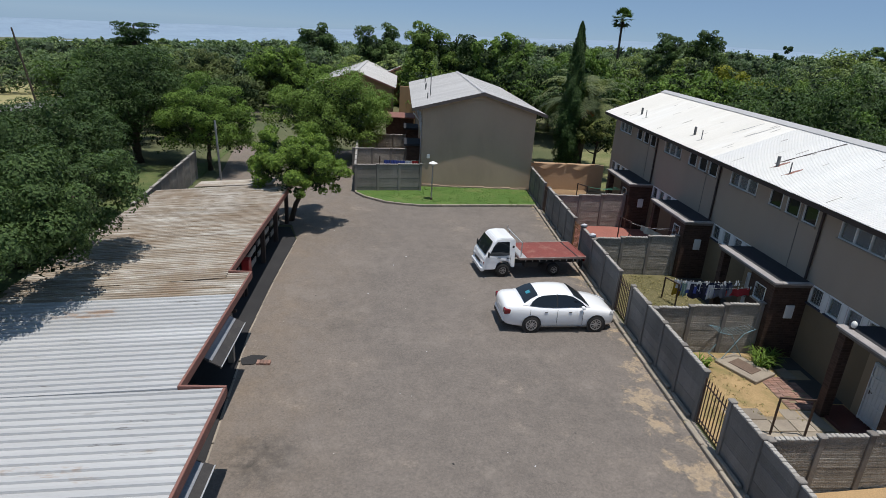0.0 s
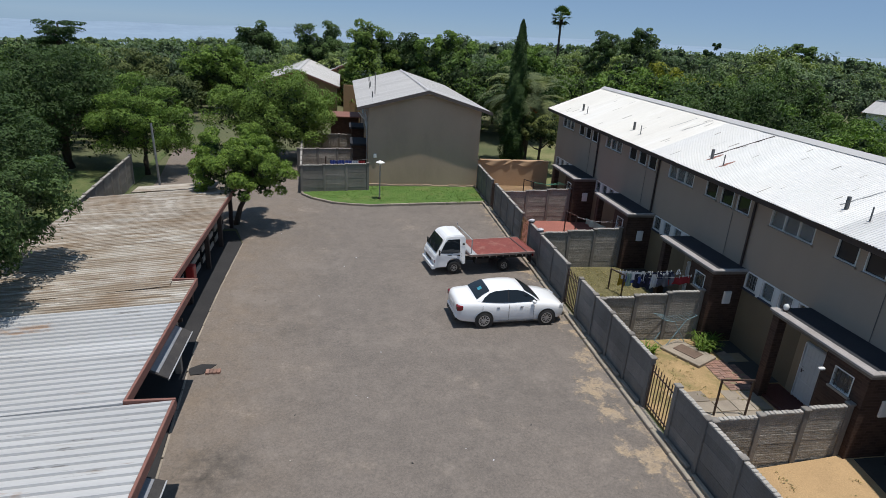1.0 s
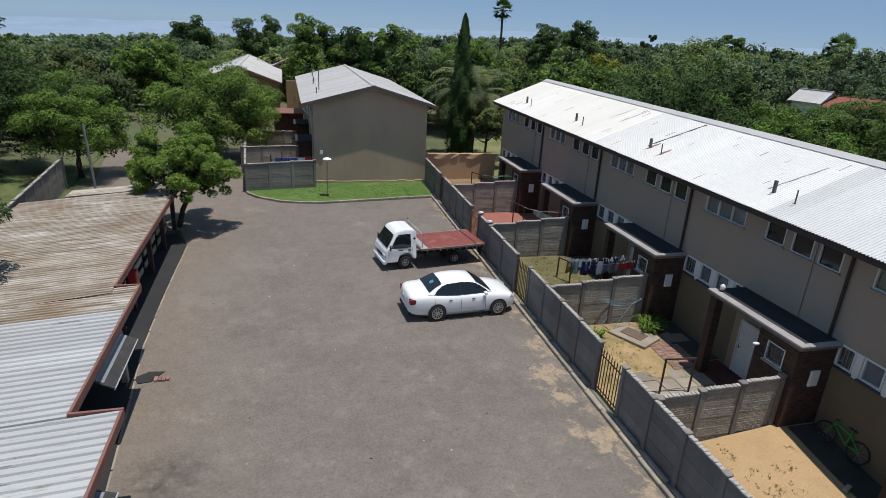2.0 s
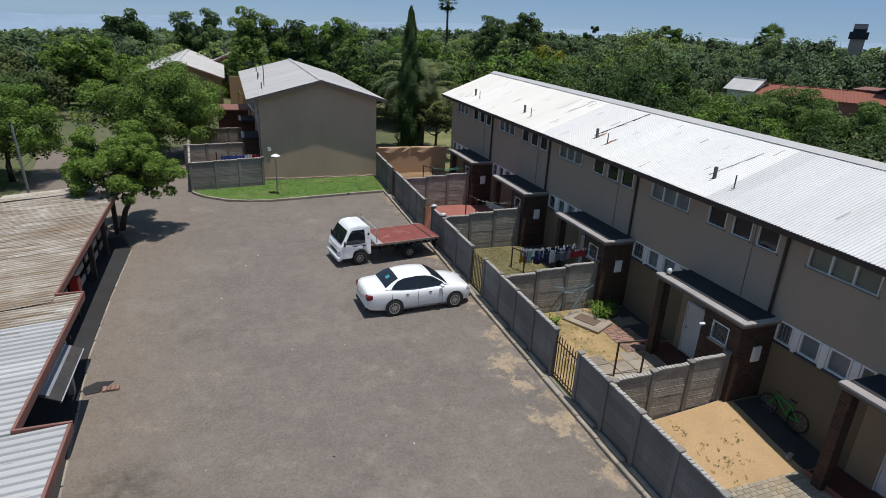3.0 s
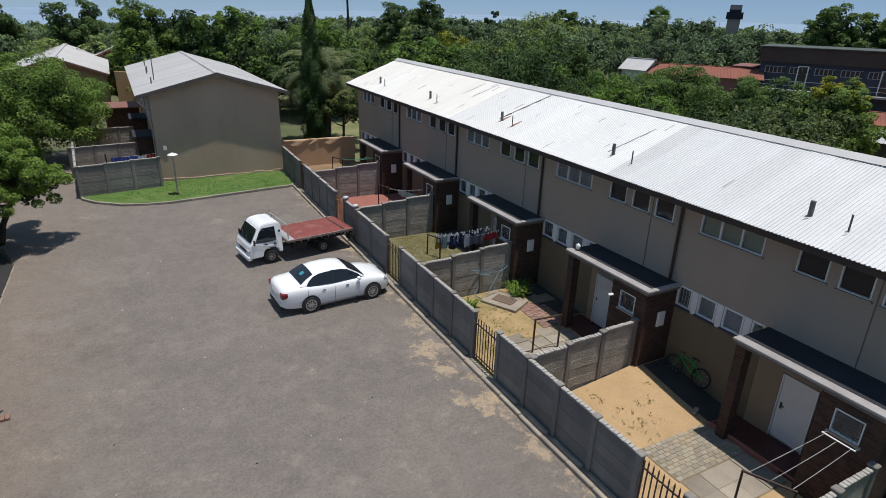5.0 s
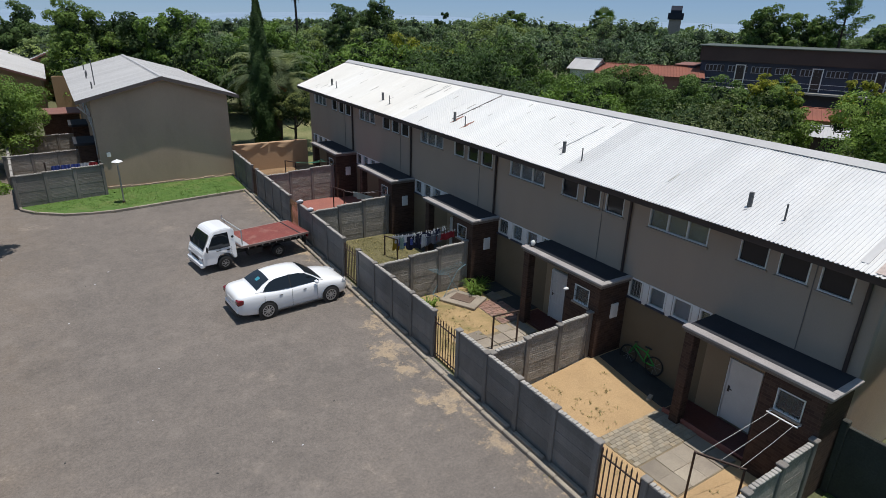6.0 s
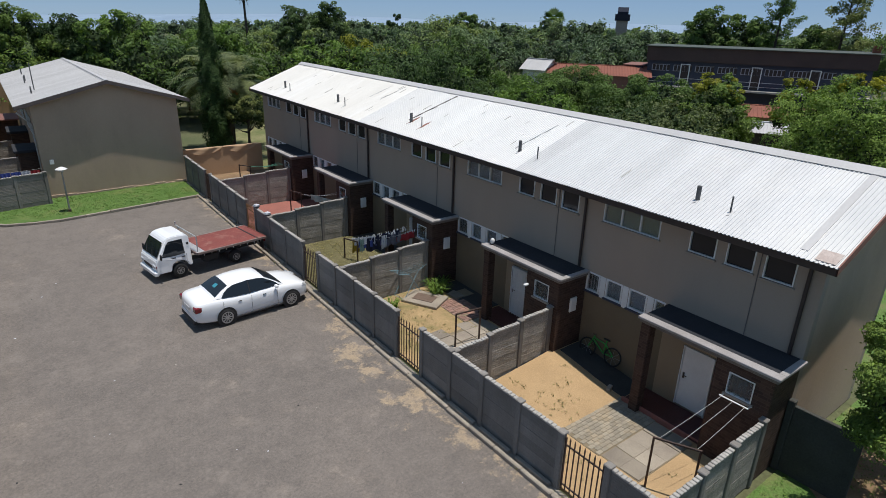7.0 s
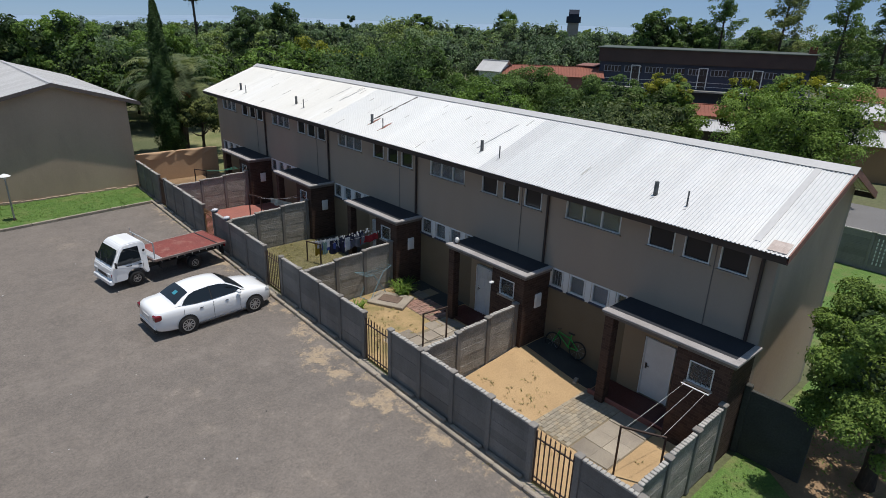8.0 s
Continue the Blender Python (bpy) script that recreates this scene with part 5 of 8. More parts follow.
heights = (7.2, 7.8, 6.4, 6.6, 8.6, 7.6, 5.8)
rng = random.Random(9)
spots = []


def blocked(x, y):
    if -11 < x < 12 and y < 64:
        return True
    if 11 <= x < 30 and y < 56:
        return True
    if -15.5 < x < -2 and y < 72:
        return True
    if -22 < x < -9 and y < 52:
        return True
    if -9.5 < x < 4.5 and y < 94:
        return True
    if -36.0 < math.degrees(math.atan2(x - 1.5, y)) < -26.2 and math.hypot(x, y) > 20:
        return True
    if x < 34 and y < 40 and x > 11:
        return True
    if 47 < x < 95 and 10 < y < 56:
        return True
    if 34 <= x < 48 and y < 20:
        return True
    return False


def try_spot(x, y, gap):
    if blocked(x, y) or any((x - a) ** 2 + (y - b) ** 2 < gap * gap for a, b in spots):
        return False
    spots.append((x, y))
    return True


for i in range(6000):
    ang, d = rng.uniform(-46, 78), rng.uniform(36, 86)
    x, y = 1.5 + d * math.sin(radians(ang)), d * math.cos(radians(ang))
    if try_spot(x, y, 5.6):
        k = rng.choice([0, 1, 2, 3, 4, 5] * 3 + [6])
        dip = rng.uniform(1.2, 4.0) if ang < 40 else rng.uniform(4.2, 6.5)
        z = fall(x, y)
        h = min(9.6, max(3.8, 10.1 - z - d * (math.tan(radians(dip)) + skyline_dip(x, y))))
        if 42.5 < ang < 54.8:
            h = min(h, 10.17 - d * 0.0735)
        s = h / heights[k]
        t = copy_thing((variants if d < 58 else far_variants)[k], pose(x, y, z, 0, 0, rng.uniform(0, 360)))
        sw = (s + 1) / 2 * rng.uniform(0.9, 1.1)
        t.scale = (sw, sw, s)
for v in variants + far_variants:
    for o in (*v.children, v):
        bpy.data.objects.remove(o)


# far woods
def far_woods():
    g = np.random.default_rng(5)
    V, Q, M, o = [], [], [], 0
    for i in range(1300):
        ang, d = g.uniform(-46, 79), 84 * (13.0 ** g.uniform(0, 1))
        x, y = 1.5 + d * math.sin(radians(ang)), d * math.cos(radians(ang))
        if -37.0 < ang < -26.5 and d < 98:
            continue
        if 47 < x < 98 and 8 < y < 60 or 42.0 < ang < 54.8 and d < 97:
            continue
        k = 1 + d / 600
        dip = g.uniform(0.25, 2.2) if d < 200 else g.uniform(0.0, 0.8)
        if ang > -4 and g.uniform() < 0.1 and d < 300:
            dip = -g.uniform(0.1, 0.75)
        z = fall(x, y)
        w, h = g.uniform(6, 10.5) * k, max(5.0 + z, 10.1 - d * (math.tan(radians(dip)) + skyline_dip(x, y)))
        cnt, size = (1000, 0.165) if d < 170 else ((340, 0.30) if d < 330 else (90, 0.7))
        L = []
        for j in range(7):
            a, rr = g.uniform(0, 6.28), g.uniform(0.1, 0.36) * w
            rad = w * g.uniform(0.14, 0.26)
            L.append((np.array([x + math.cos(a) * rr, y + math.sin(a) * rr, h - rad * 0.85 - rr * g.uniform(0.1, 0.9)]), rad))
        S = []
        for c, rad in L:
            for j in range(4):
                e = g.normal(size=3) + np.array([0, 0, 0.6])
                e /= np.linalg.norm(e)
                S.append((c + e * rad * 0.75, rad * g.uniform(0.3, 0.5)))
        p, n = lobe_cloud(g, S, cnt, 0.6, 0.8)
        v, q = leaf_quads(p, n, size * (k if d >= 330 else 1), g, 0.7)
        V.append(v)
        Q.append(q + o)
        M.append(np.zeros(len(q), int))
        o += len(v)
        L.append((np.array([x, y, (h + z) * 0.5]), (h - z) * 0.42))
        for c, rad in L:
            m = 70 if d < 170 else 16
            e = g.normal(size=(m, 3))
            e /= np.linalg.norm(e, axis=1, keepdims=True)
            v, q = leaf_quads(c + e * rad * 0.55, e, rad * (0.11 if d < 170 else 0.28), g, 0.8)
            V.append(v)
            Q.append(q + o)
            M.append(np.ones(m, int))
            o += len(v)
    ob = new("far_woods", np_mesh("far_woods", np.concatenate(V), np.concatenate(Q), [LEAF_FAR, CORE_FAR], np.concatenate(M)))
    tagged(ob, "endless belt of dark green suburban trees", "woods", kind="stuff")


# Paler than the near leaves: aerial haze is mixed into the colour.
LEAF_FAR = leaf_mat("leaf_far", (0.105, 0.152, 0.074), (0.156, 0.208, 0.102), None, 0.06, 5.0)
# Darker inner leaves: shade between the far crowns is in this colour.
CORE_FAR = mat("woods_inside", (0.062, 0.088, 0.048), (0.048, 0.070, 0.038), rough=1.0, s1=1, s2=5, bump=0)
far_woods()


# ---- vehicles ----
RAILWORN = mat("worn_steel_rail", (0.30, 0.27, 0.25), (0.22, 0.12, 0.10), rough=0.6, metal=0.2, s1=3, s2=20)


def lerp_keys(keys, s):
    for (a, va), (b, vb) in zip(keys, keys[1:]):
        if s <= b:
            t = (s - a) / (b - a)
            t = max(0.0, min(1.0, t))
            return va + (vb - va) * t
    return keys[-1][1]


def wheel(parent, x, y, r, w, rim_r, spokes, side, rim_mat, z=None):
    """Wheel with tyre and spoked rim; side -1 faces -y."""
    z = r if z is None else z
    wh = part("wheel", MB().tube([(x, y - w / 2 + 0.02, z), (x, y + w / 2 - 0.02, z)], r * 0.6, 20), CARDARK, parent)
    prof = [(r * 0.66, -w / 2), (r * 0.93, -w / 2), (r, -w / 2 + 0.035), (r, w / 2 - 0.035), (r * 0.93, w / 2), (r * 0.66, w / 2)]
    n = 26
    rows = [[(x + p[0] * math.cos(2 * math.pi * i / n), y + p[1], z + p[0] * math.sin(2 * math.pi * i / n)) for p in prof] for i in range(n + 1)]
    part("tyre", MB().grid(rows), TYRE, wh, smooth=True)
    yo = y + side * (w / 2 + 0.004)
    rim = MB()
    for a, b in ((rim_r, rim_r * 0.86),):
        rows = [[(x + q * math.cos(2 * math.pi * i / n), yo - side * d, z + q * math.sin(2 * math.pi * i / n)) for q, d in ((a, 0), (b, 0.0), (b * 0.97, 0.03))] for i in range(n + 1)]
        rim.grid(rows)
    rim.tube([(x, yo - side * 0.02, z), (x, yo + side * 0.006, z)], rim_r * 0.24, 12)
    for k in range(spokes):
        m = Matrix.Translation((x, yo - side * 0.008, z)) @ Matrix.Rotation(2 * math.pi * k / spokes, 4, "Y")
        rim.cbox(rim_r * 0.15, rim_r * 0.9, -0.008, 0.008, -rim_r * 0.075, rim_r * 0.075, 0.004, m)
    part("rim", rim, rim_mat, wh)
    return wh


def build_sedan():
    car = thing("sedan_car", "white four-door sedan car parked nose to the wall", "car")
    W = [(0, 0.60), (0.05, 0.74), (0.2, 0.83), (0.6, 0.872), (1.2, 0.885), (3.2, 0.885), (3.8, 0.868), (4.2, 0.80), (4.42, 0.70), (4.52, 0.55), (4.55, 0.45)]
    ZB = [(0, 0.40), (0.1, 0.30), (0.5, 0.22), (1, 0.19), (3.6, 0.19), (4.3, 0.21), (4.55, 0.30)]
    ZT = [(0, 0.86), (0.06, 0.98), (0.25, 1.055), (0.8, 1.065), (1.6, 0.985), (3.0, 0.985), (3.4, 0.975), (3.9, 0.90), (4.25, 0.80), (4.45, 0.70), (4.55, 0.58)]
    ss = [0, 0.03, 0.08, 0.2, 0.4, 0.7, 1.0, 1.4, 1.9, 2.4, 2.9, 3.3, 3.6, 3.9, 4.1, 4.25, 4.38, 4.47, 4.53, 4.55]
    rows = []
    for s in ss:
        w, zb, zt = lerp_keys(W, s), lerp_keys(ZB, s), lerp_keys(ZT, s)
        side = []
        for fy, fz in ((0.0, 0.0), (0.86, 0.0), (0.955, 0.08), (0.985, 0.35), (1.0, 0.62), (0.985, 0.80), (0.93, 0.93), (0.84, 0.985), (0.5, 1.0), (0.0, 1.012)):
            side.append((s, fy * w, zb + (zt - zb) * fz))
        rows.append([(x, -y, z) for x, y, z in side] + side[-2:0:-1])
    mb = MB().grid(rows, True)
    mb.f.append(tuple(range(len(rows[0])))[::-1])
    o = (len(rows) - 1) * len(rows[0])
    mb.f.append(tuple(range(o, o + len(rows[0]))))
    body = part("body", mb, CARWHITE, car, "glossy white body", True)
    ZR = [(0.70, 1.05), (0.85, 1.15), (1.05, 1.275), (1.30, 1.385), (1.6, 1.445), (2.0, 1.465), (2.4, 1.45), (2.7, 1.395), (3.0, 1.235), (3.25, 1.08), (3.42, 0.972)]

    def base(s):
        return Vector((s, 0.80 - 0.03 * abs(s - 2.0), min(lerp_keys(ZT, s) - 0.01, lerp_keys(ZR, s))))

    def rail(s):
        z = lerp_keys(ZR, s) - 0.045
        f = max(0.0, min(1.0, (z - 0.98) / 0.42))
        b = base(s)
        return Vector((s, b.y + (0.585 - b.y) * f, max(z, b.z)))

    rows = []
    for s in [0.70, 0.85, 1.05, 1.18, 1.30, 1.45, 1.6, 1.8, 2.0, 2.2, 2.4, 2.55, 2.7, 2.85, 3.0, 3.12, 3.25, 3.35, 3.42]:
        b, r, zr = base(s), rail(s), lerp_keys(ZR, s)
        half = [b, b.lerp(r, 0.5), r, Vector((s, r.y * 0.86, max(zr - 0.012, r.z))), Vector((s, r.y * 0.45, zr + 0.008)), Vector((s, 0, zr + 0.012))]
        rows.append([(p.x, -p.y, p.z) for p in half] + [tuple(p) for p in half[-2::-1]])
    part("cabin", MB().grid(rows), CARWHITE, car, "white roof and pillars", True)
    for side in (-1, 1):
        for nm, pts in (("rear_side_window", [(0.98, 0.02), (1.10, 0.66), (1.28, 0.9), (1.5, 0.97), (2.045, 0.97), (2.045, 0.0), (1.5, 0.0)]), ("front_side_window", [(2.085, 0.0), (2.085, 0.97), (2.45, 0.97), (2.68, 0.95), (2.9, 0.93), (3.08, 0.88), (3.24, 0.1), (3.2, 0.0), (2.7, 0.0)])):
            vs = []
            for s, t in pts:
                p = base(s).lerp(rail(s), t)
                vs.append((p.x, side * (p.y + 0.012), p.z + 0.006))
            if side > 0:
                vs = vs[::-1]
            part(nm, MB().add(vs, [tuple(range(len(vs)))]), CARGLASS, body)
        for x, n in ((1.56, "door_handle"), (2.52, "door_handle")):
            part(n, MB().cbox(x, x + 0.13, side * 0.885 - 0.012, side * 0.885 + 0.012, 0.805, 0.83, 0.008), CARDARK, body)
        part("pillar_cover", MB().add([(2.04, side * (base(2.04).y + 0.006), base(2.04).z), (2.09, side * (base(2.09).y + 0.006), base(2.09).z), (2.09, side * (rail(2.09).y + 0.008), rail(2.09).z), (2.04, side * (rail(2.04).y + 0.008), rail(2.04).z)], [(0, 1, 2, 3) if side < 0 else (3, 2, 1, 0)]), CARDARK, body)
        part("side_mirror", MB().cbox(2.98, 3.12, side * 0.95 - 0.09, side * 0.95 + 0.09, 0.97, 1.09, 0.035), CARWHITE, body, smooth=False)
        for x0, x1, z in ((0.95, 4.0, 0.21),):
            part("sill_strip", MB().cbox(1.45, 3.35, side * 0.875 - 0.02, side * 0.875 + 0.02, 0.20, 0.25, 0.01), CARDARK, body)
        part("head_lamp", MB().add([(4.20, side * 0.80, 0.70), (4.40, side * 0.71, 0.66), (4.515, side * 0.50, 0.62), (4.50, side * 0.50, 0.72), (4.38, side * 0.62, 0.765), (4.22, side * 0.775, 0.80)], [(0, 1, 2, 3, 4, 5) if side < 0 else (5, 4, 3, 2, 1, 0)]), CLEARLAMP, body, "clear headlamp")
        part("tail_lamp", MB().cbox(0.0, 0.26, side * 0.70 - 0.13, side * 0.70 + 0.13, 0.72, 0.92, 0.03), REDLAMP, body, "dark red tail lamp")
        for wx in (1.09, 3.668):
            part("wheel_arch", MB().disc((wx, side * 0.892, 0.33), 0.375, "Y", 24, 0.30), CARDARK, body)
            wheel(car, wx, side * 0.80, 0.315, 0.205, 0.225, 10, side, RIM)
        for x in (1.0, 2.07, 3.1):
            part("door_seam", MB().box(x - 0.005, x + 0.005, side * 0.8895 - 0.002, side * 0.8895 + 0.002, 0.30, 0.93), CARDARK, body)

    def top_patch(nm, s0, s1, f, n=6):
        rows = []
        for i in range(n + 1):
            s = s0 + (s1 - s0) * i / n
            r, zr = rail(s), lerp_keys(ZR, s)
            rows.append([(s, v * r.y * f, zr + 0.022 - 0.028 * v * v) for v in (-1, -0.7, -0.35, 0, 0.35, 0.7, 1)])
        part(nm, MB().grid(rows), CARGLASS, body, smooth=True)

    top_patch("rear_window", 0.78, 1.31, 0.93)
    top_patch("windscreen", 2.72, 3.36, 0.95)
    part("rear_bumper", MB().cbox(-0.02, 0.12, -0.70, 0.70, 0.36, 0.54, 0.05), CARWHITE, body)
    part("lower_valance", MB().cbox(-0.03, 0.2, -0.66, 0.66, 0.25, 0.38, 0.02), CARDARK, body)
    part("rear_plate", MB().cbox(-0.022, -0.004, -0.26, 0.26, 0.68, 0.79, 0.004), WHITEPAINT, body)
    part("grille", MB().cbox(4.50, 4.562, -0.34, 0.34, 0.36, 0.66, 0.02), CARDARK, body, "black front grille")
    part("air_intake", MB().cbox(4.40, 4.50, -0.62, 0.62, 0.24, 0.34, 0.02), CARDARK, body)
    part("screen_sticker", MB().add([(0.97, -0.2, lerp_keys(ZR, 0.97) + 0.03), (1.12, -0.2, lerp_keys(ZR, 1.12) + 0.03), (1.12, 0.02, lerp_keys(ZR, 1.12) + 0.031), (0.97, 0.02, lerp_keys(ZR, 0.97) + 0.031)], [(0, 1, 2, 3)]), STICKER, body, "turquoise rear window sticker")
    return car


STICKER = mat("turquoise_sticker", (0.05, 0.30, 0.38), (0.04, 0.22, 0.30), rough=0.5)


def bevelled(mb, name, material, width, smooth=False):
    me = mb.mesh(name, material)
    bm = bmesh.new()
    bm.from_mesh(me)
    bmesh.ops.remove_doubles(bm, verts=bm.verts, dist=0.0005)
    bmesh.ops.recalc_face_normals(bm, faces=bm.faces)
    bmesh.ops.bevel(bm, geom=[e for e in bm.edges if e.calc_face_angle(0) > 0.3], offset=width, segments=2, affect="EDGES", clamp_overlap=True)
    bm.to_mesh(me)
    bm.free()
    return me


def build_truck():
    tr = thing("flatbed_truck", "small white cab-over truck with a red flat load bed", "truck")

    def hw(z):
        return 0.815 if z < 1.05 else 0.815 - (z - 1.05) * 0.15

    prof = [(0.21, 0.36), (0.18, 0.66), (0.23, 0.92), (0.30, 1.00), (0.66, 1.62), (0.80, 1.745), (1.12, 1.79), (1.56, 1.77), (1.68, 1.68), (1.70, 0.45), (1.54, 0.45), (1.46, 0.64), (1.3, 0.74), (1.02, 0.74), (0.86, 0.62), (0.80, 0.36)]
    n = len(prof)
    vs = [(s, -hw(z), z) for s, z in prof] + [(s, hw(z), z) for s, z in prof]
    mb = MB().add(vs, [tuple(range(n)), tuple(range(n, 2 * n))[::-1]] + [(i, n + i, n + (i + 1) % n, (i + 1) % n) for i in range(n)])
    cab = part("cab", bevelled(mb, "cab", CARWHITE, 0.035), None, tr, "white steel cab")

    def slope_quad(s0, z0, s1, z1, f, off):
        nx, nz = -(z1 - z0), (s1 - s0)
        l = math.hypot(nx, nz)
        nx, nz = nx / l * off, nz / l * off
        return [(s0 + nx, -hw(z0) * f, z0 + nz), (s0 + nx, hw(z0) * f, z0 + nz), (s1 + nx, hw(z1) * f, z1 + nz), (s1 + nx, -hw(z1) * f, z1 + nz)]

    part("windscreen", MB().add(slope_quad(0.325, 1.04, 0.645, 1.595, 0.90, 0.042), [(3, 2, 1, 0)]), CARGLASS, cab)
    for side in (-1, 1):
        pts = [(0.44, 1.03), (0.70, 1.50), (0.82, 1.62), (1.38, 1.63), (1.41, 1.03), (1.0, 1.0)]
        vs = [(s, side * (hw(z) + 0.01), z) for s, z in pts]
        part("side_window", MB().add(vs, [tuple(range(6)) if side < 0 else tuple(range(6))[::-1]]), CARGLASS, cab)
        part("quarter_vent", MB().disc((1.57, side * (hw(1.40) + 0.012), 1.40), 0.055, "Y", 14), CARDARK, cab)
        part("door_handle", MB().cbox(1.28, 1.42, side * 0.82 - 0.012, side * 0.82 + 0.012, 0.87, 0.92, 0.008), CARDARK, cab)
        part("door_lettering", MB().cbox(0.72, 1.02, side * 0.819 - 0.002, side * 0.819 + 0.002, 0.895, 0.93, 0.001), CARDARK, cab)
        for s in (0.42, 1.47):
            part("door_seam", MB().box(s - 0.005, s + 0.005, side * 0.8165 - 0.002, side * 0.8165 + 0.002, 0.70, 1.0), CARDARK, cab)
        mir = part("side_mirror", MB().cbox(0.36, 0.42, side * 0.93 - 0.06, side * 0.93 + 0.06, 0.98, 1.22, 0.02), CARDARK, cab)
        part("arm", MB().tube([(0.44, side * 0.79, 1.04), (0.39, side * 0.90, 1.06)], 0.012, 6), CARDARK, mir)
        part("head_lamp", MB().cbox(0.16, 0.26, side * 0.60 - 0.14, side * 0.60 + 0.16, 0.60, 0.74, 0.02), CLEARLAMP, cab)
        part("indicator", MB().cbox(0.2, 0.32, side * 0.79 - 0.02, side * 0.79 + 0.035, 0.60, 0.73, 0.015), REDLAMP, cab)
        wheel(tr, 1.16, side * 0.70, 0.31, 0.2, 0.16, 6, side, STEELGREY)
        wheel(tr, 3.63, side * 0.72, 0.29, 0.24, 0.155, 6, side, STEELGREY)
    part("front_bumper", MB().cbox(0.10, 0.30, -0.80, 0.80, 0.28, 0.48, 0.04), CARWHITE, cab)
    part("grille", MB().cbox(0.165, 0.2, -0.40, 0.40, 0.55, 0.68, 0.01), CARDARK, cab)
    part("front_emblem", MB().tube([(0.22, 0, 0.84), (0.19, 0, 0.82)], 0.05, 12), ALU, cab)
    for y in (-0.3, 0.25):
        part("wiper", MB().tube([(0.27, y, 1.03), (0.42, y + 0.28, 1.285)], 0.008, 6), CARDARK, cab)
    ch = MB()
    for y in (-0.38, 0.38):
        ch.box(1.5, 4.9, y - 0.04, y + 0.04, 0.48, 0.66)
    for x in (1.8, 2.6, 3.3, 4.2, 4.85):
        ch.box(x, x + 0.08, -0.36, 0.36, 0.5, 0.64)
    part("chassis", ch, CARDARK, tr, "black ladder chassis")
    part("spare_box", MB().cbox(2.2, 2.9, -0.72, -0.45, 0.38, 0.66, 0.03), CARDARK, tr)
    bed = part("load_bed", MB().box(1.86, 5.02, -1.0, 1.0, 0.86, 0.95), BEDRED, tr, "scuffed red painted load deck")
    part("front_sheet", MB().cbox(1.84, 2.18, -1.01, 1.01, 0.951, 0.962, 0.003), ALU, bed, "bare aluminium front strip")
    for nm, a in (("side_rail", (1.84, 5.06, -1.05, -1.0)), ("side_rail", (1.84, 5.06, 1.0, 1.05)), ("end_rail", (5.02, 5.07, -1.0, 1.0)), ("front_rail", (1.80, 1.86, -1.0, 1.0))):
        part(nm, MB().cbox(*a, 0.865, 0.968, 0.01), RAILWORN if nm != "end_rail" else BEDRED, bed)
    for i in range(9):
        part("rope_hook", MB().cbox(2.1 + i * 0.33, 2.13 + i * 0.33, -1.075, -1.05, 0.80, 0.87, 0.006), STEELGREY, bed)
    part("cross_strap", MB().cbox(4.62, 4.68, -1.0, 1.0, 0.952, 0.964, 0.002), CARDARK, bed)
    rack = MB().tube([(1.92, -0.9, 0.96), (1.92, -0.9, 1.62), (1.92, 1.15, 1.62), (1.92, 1.15, 1.78)], 0.028, 8)
    rack.tube([(1.92, 0.9, 0.96), (1.92, 0.9, 1.62)], 0.028, 8)
    part("rack_bar", rack, ALU, bed, "pale tubular rack behind the cab")
    part("tail_lamp", MB().cbox(5.05, 5.10, -0.86, -0.62, 0.66, 0.78, 0.01), REDLAMP, bed)
    part("mud_flap", MB().cbox(4.92, 4.95, -0.95, -0.6, 0.38, 0.83, 0.005), CARDARK, bed)
    part("rear_plate", MB().cbox(5.07, 5.08, 0.2, 0.62, 0.70, 0.80, 0.003), WHITEPAINT, bed)
    return tr


sedan, truck = build_sedan(), build_truck()
sedan.matrix_basis = pose(5.50, 18.60, rise(18.6), 0, 0, 3.6)
sedan.scale = (0.935, 0.96, 0.97)
truck.matrix_basis = pose(5.10, 23.25, rise(23.4), 0, 0, 8.5)
truck.scale = (0.955, 0.97, 0.98)



